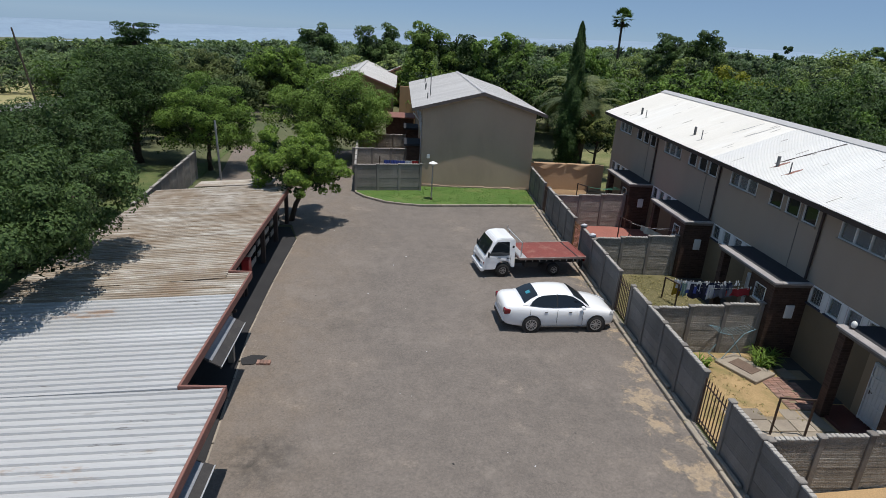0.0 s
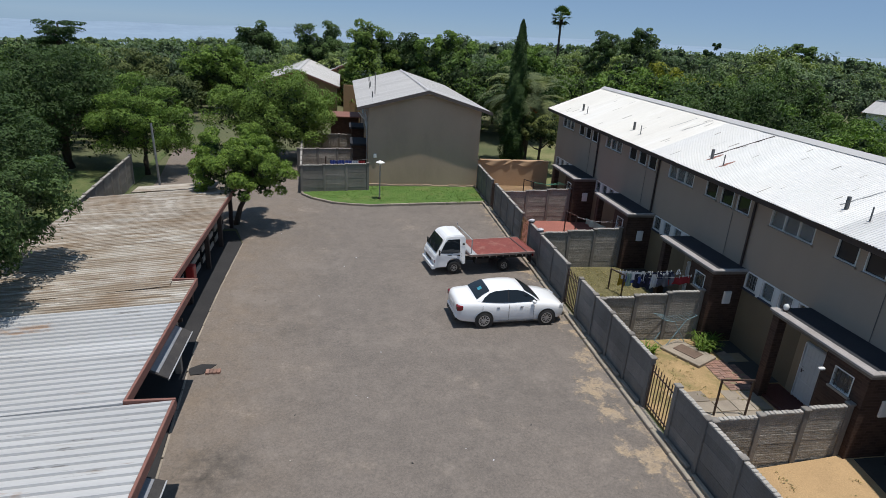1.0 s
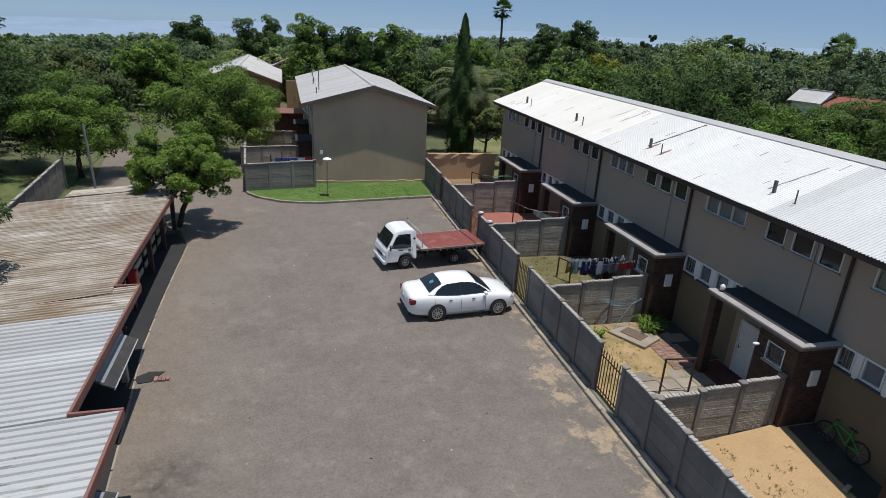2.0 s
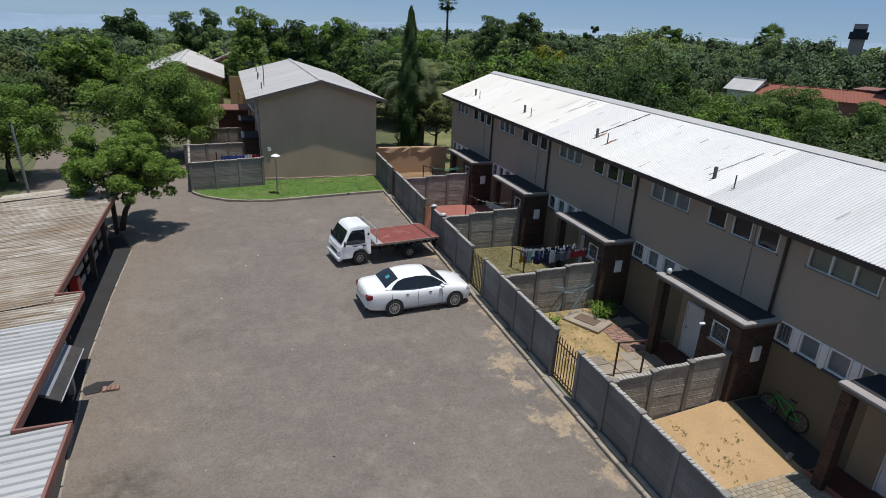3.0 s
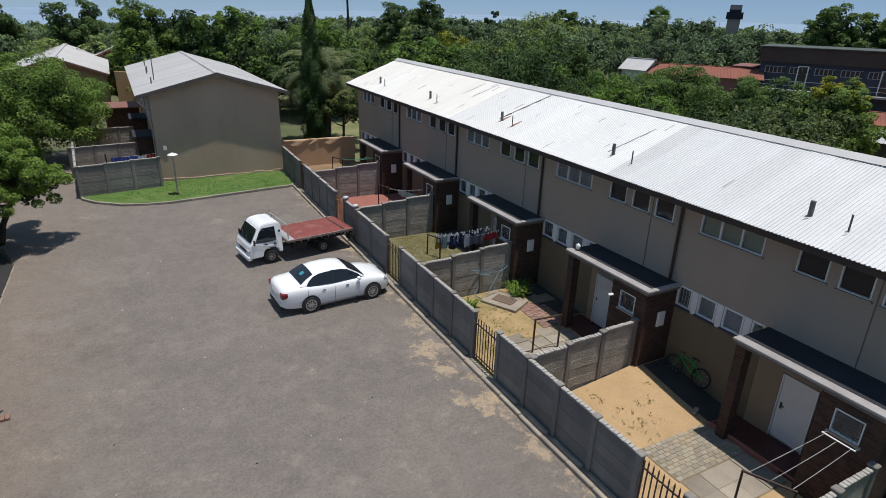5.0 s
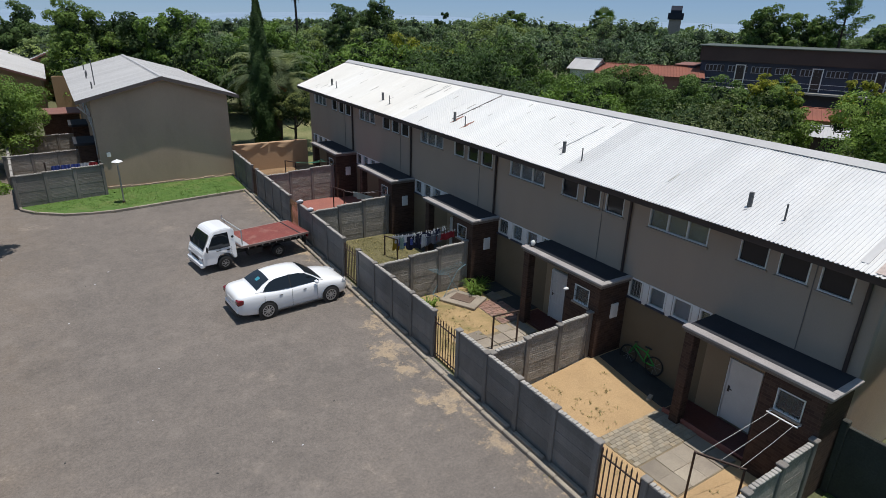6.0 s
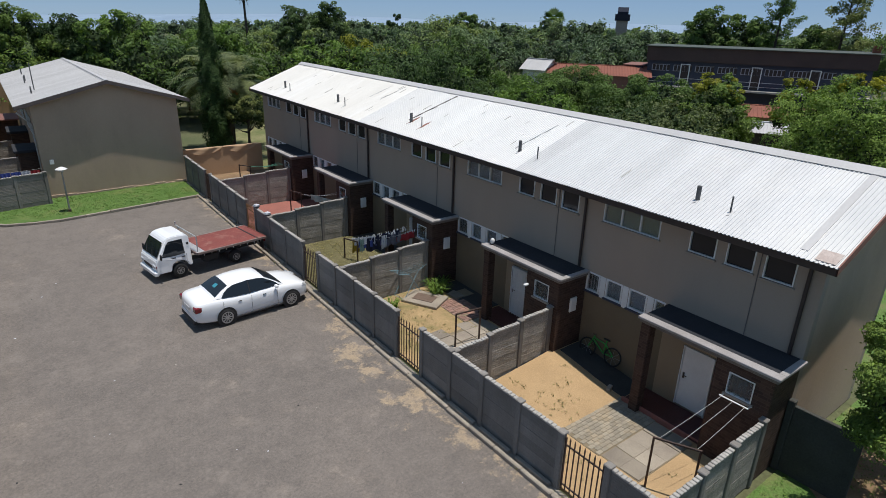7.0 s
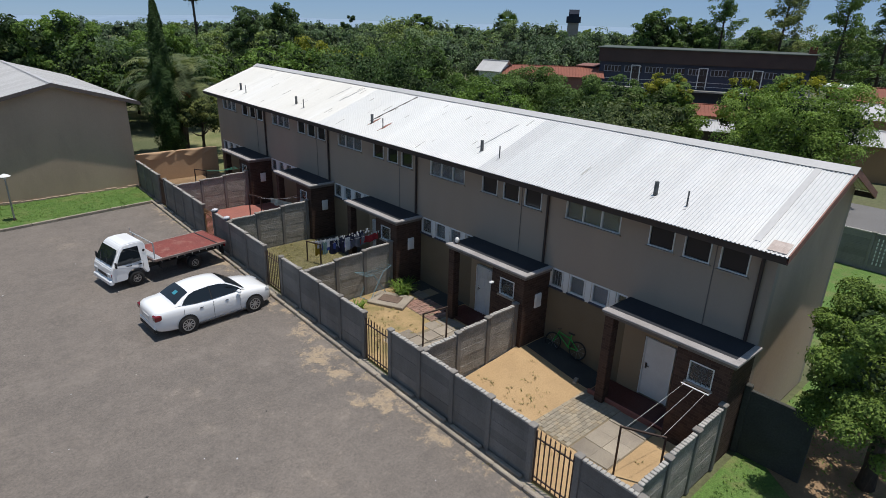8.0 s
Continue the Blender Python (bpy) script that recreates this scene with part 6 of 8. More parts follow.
# ---- special trees ----
def cypress(x, y, w, h, seed):
    t = thing("cypress_tree", "tall narrow dark green cypress", "tree", m=pose(x, y, 0))
    part("trunk", MB().tube([(0, 0, -0.1), (0, 0, h * 0.5)], [0.2, 0.1], 8), BARK, t)
    g = np.random.default_rng(seed)
    n = 22000
    u = g.uniform(0, 1, n) ** 0.9
    a = g.uniform(0, 2 * math.pi, n)
    lump = 1 + 0.16 * np.sin(a * 3 + u * 23) + 0.12 * np.sin(a * 5 - u * 41)
    r = w / 2 * np.minimum(1, u * 7 + 0.25) * np.clip((1 - u) * 1.9, 0, 1) ** 0.62 * lump * g.uniform(0.75, 1.08, n)
    p = np.stack([np.cos(a) * r, np.sin(a) * r, 0.25 + u * (h - 0.3)], 1)
    nr = np.stack([np.cos(a), np.sin(a), g.uniform(0.0, 0.9, n)], 1) + g.normal(scale=0.4, size=(n, 3))
    nr /= np.linalg.norm(nr, axis=1, keepdims=True)
    v, q = leaf_quads(p, nr, 0.075, g, 0.5)
    # Solid dark core, standing in for the shaded inside of the cypress.
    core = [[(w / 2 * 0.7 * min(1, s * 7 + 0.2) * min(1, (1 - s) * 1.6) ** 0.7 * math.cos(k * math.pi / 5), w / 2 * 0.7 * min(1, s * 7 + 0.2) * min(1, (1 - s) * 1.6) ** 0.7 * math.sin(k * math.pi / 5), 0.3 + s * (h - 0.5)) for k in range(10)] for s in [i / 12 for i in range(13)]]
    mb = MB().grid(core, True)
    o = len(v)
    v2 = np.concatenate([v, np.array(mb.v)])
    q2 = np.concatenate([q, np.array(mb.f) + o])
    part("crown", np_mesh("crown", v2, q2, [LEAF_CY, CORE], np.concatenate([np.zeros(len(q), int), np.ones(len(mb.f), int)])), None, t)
    return t


def date_palm(x, y, base, seed, fronds=62, length=3.4):
    t = thing("date_palm", "spreading date palm with arching green fronds", "palm", m=pose(x, y, 0))
    part("trunk", MB().tube([(0, 0, -0.1), (0.05, 0, base * 0.5), (0, 0, base)], [0.38, 0.33, 0.4], 10), BARK, t)
    part("fruit_stalks", MB().tube([(0.2, -0.3, base), (0.5, -0.8, base - 0.3)], [0.12, 0.2], 6), FRUIT, t, "orange fruit stalks")
    g = random.Random(seed)
    for k in range(fronds):
        a = g.uniform(0, 2 * math.pi)
        up = g.uniform(-0.35, 1.2)
        L = length * g.uniform(0.8, 1.1)
        mb = MB()
        pts = []
        for i in range(8):
            s = i / 7
            e = up + 0.2 - 1.75 * s * s
            pr = pts[-1] if pts else Vector((math.cos(a) * 0.15, math.sin(a) * 0.15, base + 0.1))
            pts.append(pr + Vector((math.cos(a) * math.cos(e), math.sin(a) * math.cos(e), math.sin(e))) * (L / 7 if pts else 0))
        side = Vector((-math.sin(a), math.cos(a), 0))
        for i in range(7):
            for h in range(5):
                c = pts[i].lerp(pts[i + 1], h / 5)
                d = (pts[i + 1] - pts[i]).normalized()
                w = 0.62 * math.sin(math.pi * (0.12 + 0.86 * (i + h / 5) / 7)) + 0.08
                for sg in (-1, 1):
                    tip = c + side * sg * w + d * 0.22 + Vector((0, 0, -0.12 + g.uniform(-0.05, 0.1)))
                    mb.add([c, c + d * 0.085, tip + d * 0.03, tip], [(0, 1, 2, 3)])
        part("frond", mb, LEAF_PALM, t)
    return t


def fan_palm(x, y, h, r, seed, trunk_r=0.2):
    t = thing("fan_palm", "tall thin fan palm above the tree line", "palm", m=pose(x, y, 0))
    part("trunk", MB().tube([(0, 0, -0.1), (0.1, 0, h * 0.5), (0, 0.05, h - r * 0.6)], [trunk_r * 1.5, trunk_r, trunk_r * 0.9], 8), BARK, t)
    g = random.Random(seed)
    skirt = MB()
    for k in range(40):
        a = g.uniform(0, 6.28)
        skirt.add([(math.cos(a) * 0.2, math.sin(a) * 0.2, h - r * 0.5), (math.cos(a + 0.4) * 0.2, math.sin(a + 0.4) * 0.2, h - r * 0.5), (math.cos(a + 0.3) * r * 0.4, math.sin(a + 0.3) * r * 0.4, h - r * g.uniform(1.1, 1.6))], [(0, 1, 2)])
    part("dry_skirt", skirt, BARK, t, "dry brown frond skirt")
    for k in range(34):
        a, e = g.uniform(0, 6.28), g.uniform(-0.7, 1.35)
        d = Vector((math.cos(a) * math.cos(e), math.sin(a) * math.cos(e), math.sin(e)))
        s = d.cross(Vector((0, 0, 1))).normalized()
        c = Vector((0, 0, h - r * 0.45)) + d * r * 0.5
        mb = MB().tube([(0, 0, h - r * 0.45), c], 0.02, 4)
        for j in range(9):
            b = (j - 4) * 0.28
            tip = c + (d * math.cos(b) + s * math.sin(b)) * r * 0.55 + Vector((0, 0, -0.12 * r * abs(b)))
            w = (s * math.cos(b) - d * math.sin(b)) * 0.07 * r
            mb.add([c, c.lerp(tip, 0.6) + w, tip, c.lerp(tip, 0.6) - w], [(0, 1, 2, 3)])
        part("frond", mb, LEAF_B, t)
    return t


def pine(x, y, w, h, seed, lean=0.0, material=None):
    """Tall open pine: bare lower trunk, tiers of boughs, tufts along each bough."""
    t = thing("pine_tree", "tall open pine with airy tufted boughs", "tree", m=pose(x, y, 0))
    g = np.random.default_rng(seed)
    mb = MB().tube([(0, 0, -0.1), (lean * 0.4, 0.1, h * 0.45), (lean, 0, h)], [0.26, 0.17, 0.04], 8)
    L = []
    n = 54
    for i in range(n):
        u = 0.16 + 0.82 * (i + g.uniform(0, 1)) / n
        a = g.uniform(0, 6.28)
        R = w / 2 * (1 - u) ** 0.6 * g.uniform(0.35, 1.15) * (1.15 if u < 0.75 else 1)
        s = Vector((lean * u, 0, h * u))
        e = s + Vector((math.cos(a) * R, math.sin(a) * R, R * g.uniform(-0.1, 0.55)))
        mb.tube([s, s.lerp(e, 0.5) + Vector((0, 0, -0.1)), e], [0.045, 0.03, 0.015], 5)
        for j in range(6):
            f = 0.4 + 0.65 * j / 5
            c = np.array(s.lerp(e, f)) + g.normal(scale=0.28, size=3)
            L.append((c, g.uniform(0.3, 0.62)))
    part("trunk", mb, BARK, t)
    p, nr = lobe_cloud(g, L, 14000, 0.5, 0.7)
    v, q = leaf_quads(p, nr, 0.15, g, 0.45)
    part("crown", np_mesh("crown", v, q, material or LEAF_B), None, t)
    return t


def yellow_tips(t, seed, w, h, base, count):
    part("flowering_tip", crown_mesh("flowering_tip", seed, w, h, base, count, 0.09, LEAF_Y, 7, 0.3), None, t, "yellow-green flowering crest")


def cedar(x, y, w, h, seed):
    """Dark cedar: flat layered plates of foliage, widest low down, with a flat top."""
    t = thing("cedar_tree", "dark layered cedar with a flat top", "tree", m=pose(x, y, 0))
    g = np.random.default_rng(seed)
    mb = MB().tube([(0, 0, -0.1), (0.1, 0, h * 0.5), (0, 0, h - 0.3)], [0.4, 0.3, 0.1], 8)
    L = [(np.array([g.normal() * 1.1, g.normal() * 1.1, h - 0.3]), 0.8) for i in range(7)]
    for i in range(60):
        u = g.uniform(0.15, 0.86)
        a = g.uniform(0, 6.28)
        R = w / 2 * (1.08 - u) ** 0.8 * g.uniform(0.4, 1.0)
        z = round(u * 7) / 7 * h + g.normal() * 0.2
        e = (math.cos(a) * R, math.sin(a) * R, z)
        mb.tube([(0, 0, z - 0.3), e], [0.08, 0.03], 5)
        L.append((np.array(e), g.uniform(0.7, 1.4)))
        L.append((np.array(e) * np.array([0.6, 0.6, 1]), g.uniform(0.7, 1.2)))
    part("trunk", mb, BARK, t)
    p, nr = lobe_cloud(g, L, 14000, 0.3, 0.3)
    v, q = leaf_quads(p, nr, 0.17, g, 0.5)
    part("crown", np_mesh("crown", v, q, LEAF_CY), None, t)
    return t


LEAF_PALM = leaf_mat("leaf_palm", (0.115, 0.145, 0.068), (0.18, 0.21, 0.10))
FRUIT = mat("date_fruit_orange", (0.42, 0.14, 0.03), (0.32, 0.11, 0.03), rough=0.8)
cypress(13.9, 41.6, 1.62, 11.4, 4)
date_palm(15.7, 44.4, 5.2, 3, 84, 4.5)
fan_palm(36.8, 98.2, 14.6, 1.9, 6, 0.22)
fan_palm(96.3, 87.5, 12.0, 2.9, 8, 0.6)
tree("olive_tree", "thin grey-green small tree beside the cypress", 16.0, 41.2, 3.6, 4.9, 1.7, 71, LEAF_O, 7000, 0.065, (0, 0), 0.14, 9)
pine(92.5, 41.0, 9.0, 19.5, 72, 0.0, LEAF_A)
pine(90.3, 32.0, 8.5, 19.0, 73, 0.8, LEAF_O)
pine(87.6, 24.0, 10.0, 19.0, 74, 0.5, LEAF_A)
pine(93.0, 20.5, 8.0, 18.0, 75, -0.4)
tree("tree", "tall green tree behind the school", 87.5, 49.0, 8.0, 12.8, 3.0, 76, LEAF_A, 9000, 0.18, (0, 0), 0.3, 14)
tree("tree", "tall green tree behind the school", 90.5, 44.8, 6.5, 12.2, 3.0, 90, LEAF_A, 7000, 0.18, (0, 0), 0.3, 12)
tree("tree", "green tree between the pines", 95.0, 36.5, 7.5, 11.5, 2.0, 91, LEAF_A, 7000, 0.18, (0, 0), 0.3, 12)
yellow_tips(tree("tree", "yellow-tipped tree before the school", 45.0, 22.6, 6.4, 6.5, 1.0, 77, LEAF_A, 15000, 0.105, (0, 0), 0.2, 14), 7, 4.2, 2.2, 4.7, 2400)
tree("tree", "broad green tree behind the terrace", 43.4, 34.6, 9.5, 6.3, 0.8, 78, LEAF_A, 34000, 0.085, (0, 0), 0.22, 22)
tree("tree", "broad dark tree behind the terrace", 44.2, 28.2, 8.4, 6.2, 0.8, 79, LEAF_A, 30000, 0.085, (0, 0), 0.22, 20)
tree("tree", "bright green tree behind the terrace", 38.5, 37.5, 7.5, 5.6, 0.8, 92, LEAF_C, 24000, 0.085, (0, 0), 0.2, 16)
yellow_tips(tree("tree", "big round green tree beside the lane", 43.2, 12.4, 9.8, 7.4, 0.8, 80, LEAF_L, 48000, 0.08, (0, 0), 0.25, 28), 8, 3.6, 1.6, 6.4, 1500)
tree("tree", "sparse yellow-tipped young tree by the sheds", 49.0, 18.6, 3.4, 7.4, 2.2, 81, LEAF_Y, 3000, 0.1, (0, 0), 0.14, 8)
cedar(-32.6, 82.0, 13.0, 8.9, 82)
tree("tree", "tall dark tree breaking the horizon", 20.0, 62.0, 7.0, 9.0, 1.0, 83, LEAF_C, 12000, 0.13, (0, 0), 0.2, 14)
tree("tree", "tall dark tree breaking the horizon", 44.6, 84.6, 7.5, 12.6, 1.0, 84, LEAF_B, 11000, 0.16, (0, 0), 0.25, 16)
tree("tree", "tall dark tree breaking the horizon", 40.0, 87.0, 6.0, 11.8, 1.0, 85, LEAF_B, 9000, 0.16, (0, 0), 0.25, 12)
tree("tree", "tall green tree behind the neighbour house", 4.4, 67.5, 6.4, 10.9, 1.0, 86, LEAF_A, 13000, 0.13, (0, 0), 0.25, 16)
tree("tree", "tall green tree behind the neighbour house", 9.0, 68.5, 7.0, 10.0, 1.0, 93, LEAF_B, 13000, 0.13, (0, 0), 0.25, 16)
tree("tree", "tall bright tree behind the neighbour house", 12.6, 64.5, 6.6, 10.2, 1.0, 87, LEAF_C, 13000, 0.13, (0, 0), 0.25, 16)
tree("tree", "tall dark tree behind the far house", -1.5, 92.0, 7.5, 9.9, 1.0, 94, LEAF_B, 8000, 0.17, (0, 0), 0.25, 14)
tree("tree", "tall dark tree on the horizon", -11.8, 99.0, 7.5, 9.6, 1.0, 95, LEAF_B, 7000, 0.18, (0, 0), 0.25, 14)
tree("tree", "dark conifer spire on the horizon", 78.0, 118.0, 4.0, 11.6, 0.5, 88, LEAF_CY, 4500, 0.2, (0, 0), 0.2, 8)
tree("tree", "pale green tree on the horizon", 71.0, 85.0, 6.0, 12.6, 1.0, 89, LEAF_A, 8000, 0.17, (0, 0), 0.25, 12)
tree("tree", "pale olive tree on the road verge", -20.5, 71.0, 8.0, 6.0, 0.8, 96, LEAF_O, 9000, 0.14, (0, 0), 0.25, 16)
tree("tree", "green tree beside the far road bend", -12.8, 73.0, 7.5, 7.2, 0.8, 97, LEAF_C, 9000, 0.14, (0, 0), 0.25, 16)

# ---- far buildings ----
def gable_house(name, label, m, w, l, eave, ridge, wall_mat, roof_mat, over=0.4):
    """Gabled house; its ridge runs along local y from 0 to l, its width is centred on x."""
    hs = thing(name, label, "house", m=m)
    prof = [(-w / 2, 0), (w / 2, 0), (w / 2, eave), (0, ridge - 0.08), (-w / 2, eave)]
    n = 5
    mb = MB().add([(x, 0, z) for x, z in prof] + [(x, l, z) for x, z in prof], [tuple(range(n)), tuple(range(n, 2 * n))[::-1]] + [(i, n + i, n + (i + 1) % n, (i + 1) % n) for i in range(n)])
    part("wall", mb, wall_mat, hs)
    sl = (ridge - eave) / (w / 2)
    nsh = max(4, round(l / 1.4))
    wd = (l + 2 * over) / nsh
    me = sheet_mesh("roof_sheet", w / 2 + over, (w / 2 + over) * sl, wd, 4, 0.03, roof_mat)
    rf = part("roof", MB().box(-0.2, 0.2, -over, l + over, ridge - 0.03, ridge + 0.04), roof_mat, hs)
    for i in range(nsh):
        part("roof_sheet", me, None, rf, m=pose(-w / 2 - over, -over + i * wd, eave - over * sl))
        part("roof_sheet", me, None, rf, m=pose(w / 2 + over, -over + (i + 1) * wd, eave - over * sl, 0, 0, 180))
    part("barge_board", MB().add([(-w / 2 - over, -over - 0.04, eave - over * sl), (0, -over - 0.04, ridge + 0.03), (w / 2 + over, -over - 0.04, eave - over * sl), (w / 2 + over, -over - 0.04, eave - over * sl - 0.2), (0, -over - 0.04, ridge - 0.18), (-w / 2 - over, -over - 0.04, eave - over * sl - 0.2)], [(0, 5, 4, 1), (1, 4, 3, 2)]), FASCIA, hs)
    return hs


REDTILE = mat("red_roof_paint", (0.25, 0.085, 0.055), (0.19, 0.07, 0.048), rough=0.8, s1=0.5, s2=8)
DARKBROWN = mat("school_brown_cladding", (0.085, 0.055, 0.048), (0.065, 0.042, 0.038), rough=0.8, s1=0.5, s2=10)
SCHOOLFRAME = mat("school_frame_grey", (0.36, 0.36, 0.40), (0.28, 0.28, 0.32), rough=0.7, s1=2, s2=20)
DARKBLUE = mat("school_blue_panel", (0.05, 0.055, 0.085), (0.04, 0.045, 0.07), rough=0.7, s1=0.6, s2=10)
SCHOOLROOF = mat("school_roof_green", (0.085, 0.10, 0.09), (0.06, 0.075, 0.07), rough=0.8, s1=0.4, s2=8)
BUFF = mat("buff_wall", (0.36, 0.22, 0.115), (0.29, 0.18, 0.10), rough=0.9, s1=0.6, s2=20)
TOWERTOP = mat("tower_dark_cladding", (0.035, 0.04, 0.055), (0.028, 0.032, 0.045), rough=1.0, s1=0.3, s2=4, bump=0, spec=0.05)
TOWERC = mat("tower_concrete", (0.28, 0.25, 0.23), (0.22, 0.20, 0.19), rough=0.9, s1=0.2, s2=3)

gable_house("far_house", "distant brown house with a white sheet roof", pose(-3.2, 66.0, 0.3, 0, 0, 0), 8.0, 22.0, 3.9, 5.3, BUFF, ROOFGREY)
gable_house("far_house", "distant white-roofed house behind the first", pose(2.6, 84.0, 0.3, 0, 0, 0), 6.0, 9.0, 4.1, 5.5, BUFF, ROOFGREY)
for x, y in ((3.6, 66.5), (4.1, 67.4)):
    tk = thing("water_tank", "small white water tank on a dark stand beside the roof", "tank", m=pose(x, y, 0.3))
    part("stand", MB().cbox(-0.3, 0.3, -0.3, 0.3, -0.4, 4.9, 0.02), DARKTRIM, tk)
    part("tank", MB().tube([(-0.5, 0, 5.2), (-0.45, 0, 5.2), (0.45, 0, 5.2), (0.5, 0, 5.2)], [0.22, 0.3, 0.3, 0.22], 12), WHITEPAINT, tk, "white tank", True)
lean = thing("brown_outbuilding", "dark brown flat-roofed outbuilding between yards", "outbuilding")
part("wall", MB().box(0.5, 2.9, 51.4, 54.2, 0, 2.85), BRICK, lean)
part("roof", MB().cbox(0.4, 3.0, 51.2, 54.4, 2.85, 2.95, 0.02), FASCIA, lean)
ob = thing("yard_wall_buff", "tall buff wall catching the sun", "wall")
part("wall", MB().cbox(1.6, 3.6, 62.2, 62.45, 0, 4.6, 0.02), BUFF, ob)

school = thing("school_building", "long dark brown two-storey building with a band of white windows", "building", m=pose(71.2, 46.9, 0, 0, 0, math.degrees(math.atan2(-22.8, 11.4))))
SL = 24.6
part("wall", MB().box(0, SL, 0, 9, 0, 6.3), DARKBLUE, school, "dark blue panelled wall")
part("upper_wall", MB().box(-0.2, SL + 0.3, -0.35, 9.3, 6.3, 7.95), DARKBROWN, school, "dark brown cladding")
part("roof", MB().cbox(-0.5, SL + 0.6, -0.6, 9.6, 7.95, 8.10, 0.04), SCHOOLROOF, school, "dull green-grey roof edge")
for i in range(9):
    x0 = 0.6 + i * 2.62
    w = part("window", MB().box(x0, x0 + 2.2, -0.06, -0.02, 5.0, 5.9), DARKTRIM, school, "white framed window strip")
    for j in range(5):
        part("frame", MB().box(x0 + j * 0.44, x0 + j * 0.44 + 0.40, -0.12, -0.061, 5.06, 5.12).box(x0 + j * 0.44, x0 + j * 0.44 + 0.09, -0.12, -0.061, 5.12, 5.84).box(x0 + j * 0.44, x0 + j * 0.44 + 0.40, -0.12, -0.061, 5.78, 5.84), SCHOOLFRAME, w)
for x in (4.2, 12.4, 18.6):
    d = part("door", MB().box(x, x + 0.9, -0.12, -0.03, 3.4, 5.9), DARKTRIM, school)
    part("frame", MB().box(x - 0.12, x, -0.16, -0.02, 3.4, 6.0).box(x + 0.9, x + 1.02, -0.16, -0.02, 3.4, 6.0).box(x, x + 0.9, -0.16, -0.02, 5.9, 6.0), WHITEPAINT, d)
part("walkway", MB().box(-0.5, SL + 0.5, -1.6, 0, 3.1, 3.3), COPING, school)
for z in (3.8, 4.3):
    part("rail", MB().box(-0.5, SL + 0.5, -1.6, -1.55, z, z + 0.05), ALU, school)
part("wing", MB().box(-3.0, -0.6, 0.5, 7, 0, 5.45), DARKBLUE, school)
for i in range(5):
    part("wing_window", MB().box(-2.75 + i * 0.42, -2.43 + i * 0.42, 0.42, 0.496, 3.9, 5.0), RUSTTRIM, school, "red-brown window panel")
part("wing_roof", MB().cbox(-3.2, -0.55, 0.3, 7.2, 5.45, 5.58, 0.03), FASCIA, school)
part("chimney", MB().cbox(SL - 0.2, SL + 0.6, 2.5, 3.2, 8.11, 8.9, 0.04), REDTILE, school)
gable_house("red_roof_house", "long low house with a red sheet roof behind the trees", pose(64.0, 57.1, 0, 0, 0, -140), 6.0, 12.6, 4.35, 5.35, FASCIA, REDTILE)
gable_house("white_shed", "small white-roofed annexe of the red house", pose(62.2, 59.4, 0, 0, 0, -165), 3.6, 3.2, 4.75, 5.85, WHITEPAINT, ROOFGREY)
gable_house("red_roof_house", "low red-roofed classroom below the trees", pose(68.0, 33.5, -0.9, 0, 0, 210), 6.0, 9.0, 2.6, 3.4, BUFF, REDTILE)
gable_house("white_shed", "small shed with a white sheet roof", pose(56.5, 25.8, 0, 0, 0, 205), 3.6, 3.4, 1.9, 2.5, DARKTRIM, ROOFGREY)
gable_house("white_shed", "long white-roofed shed beside the lane", pose(69.0, 18.4, 0, 0, 0, 200), 6.0, 9.0, 3.2, 4.2, BUFF, ROOFGREY)
gable_house("red_roof_house", "low house with a red sheet roof behind the trees", pose(75.5, 20.0, 0, 0, 0, 200), 6.0, 9.0, 4.2, 5.3, BUFF, REDTILE)
gable_house("white_shed", "pale sheet-roofed shed near the lane", pose(55.5, 13.0, 0, 0, 0, 200), 5.0, 6.0, 2.8, 3.5, BUFF, ROOFGREY)
canopy = thing("white_canopy", "flat white canopy roof by the school", "canopy")
part("roof", MB().cbox(71.5, 75.0, 17.5, 21.5, 5.35, 5.5, 0.03), WHITEPAINT, canopy)
for x in (71.8, 74.7):
    for y in (17.8, 21.2):
        part("post", MB().tube([(x, y, 0), (x, y, 5.35)], 0.08, 8), STEELGREY, canopy)
tower = thing("far_tower", "distant square concrete tower with a slanted top", "tower", m=pose(264.5, 197.8, 0, 0, 0, 37))
part("shaft", MB().box(-2.8, 2.8, -2.8, 2.8, 0, 13.0), TOWERC, tower)
part("head", MB().box(-3.6, 3.6, -3.6, 3.6, 13.0, 16.0), TOWERTOP, tower)
part("top", MB().add([(-1.6, -2.6, 16.0), (2.6, -2.6, 16.0), (2.6, 2.6, 16.0), (-1.6, 2.6, 16.0), (-1.6, -2.6, 17.2), (2.6, -2.6, 19.4), (2.6, 2.6, 19.4), (-1.6, 2.6, 17.2)], [(0, 1, 5, 4), (1, 2, 6, 5), (2, 3, 7, 6), (3, 0, 4, 7), (4, 5, 6, 7)]), TOWERTOP, tower)

# distant hills on the horizon; air haze is put into their blue colour
HILL = mat("distant_hills", (0.235, 0.315, 0.41), (0.20, 0.275, 0.37), rough=1.0, s1=0.004, s2=0.02, grain=0.1, bump=0)
rows = [[], [], [], []]
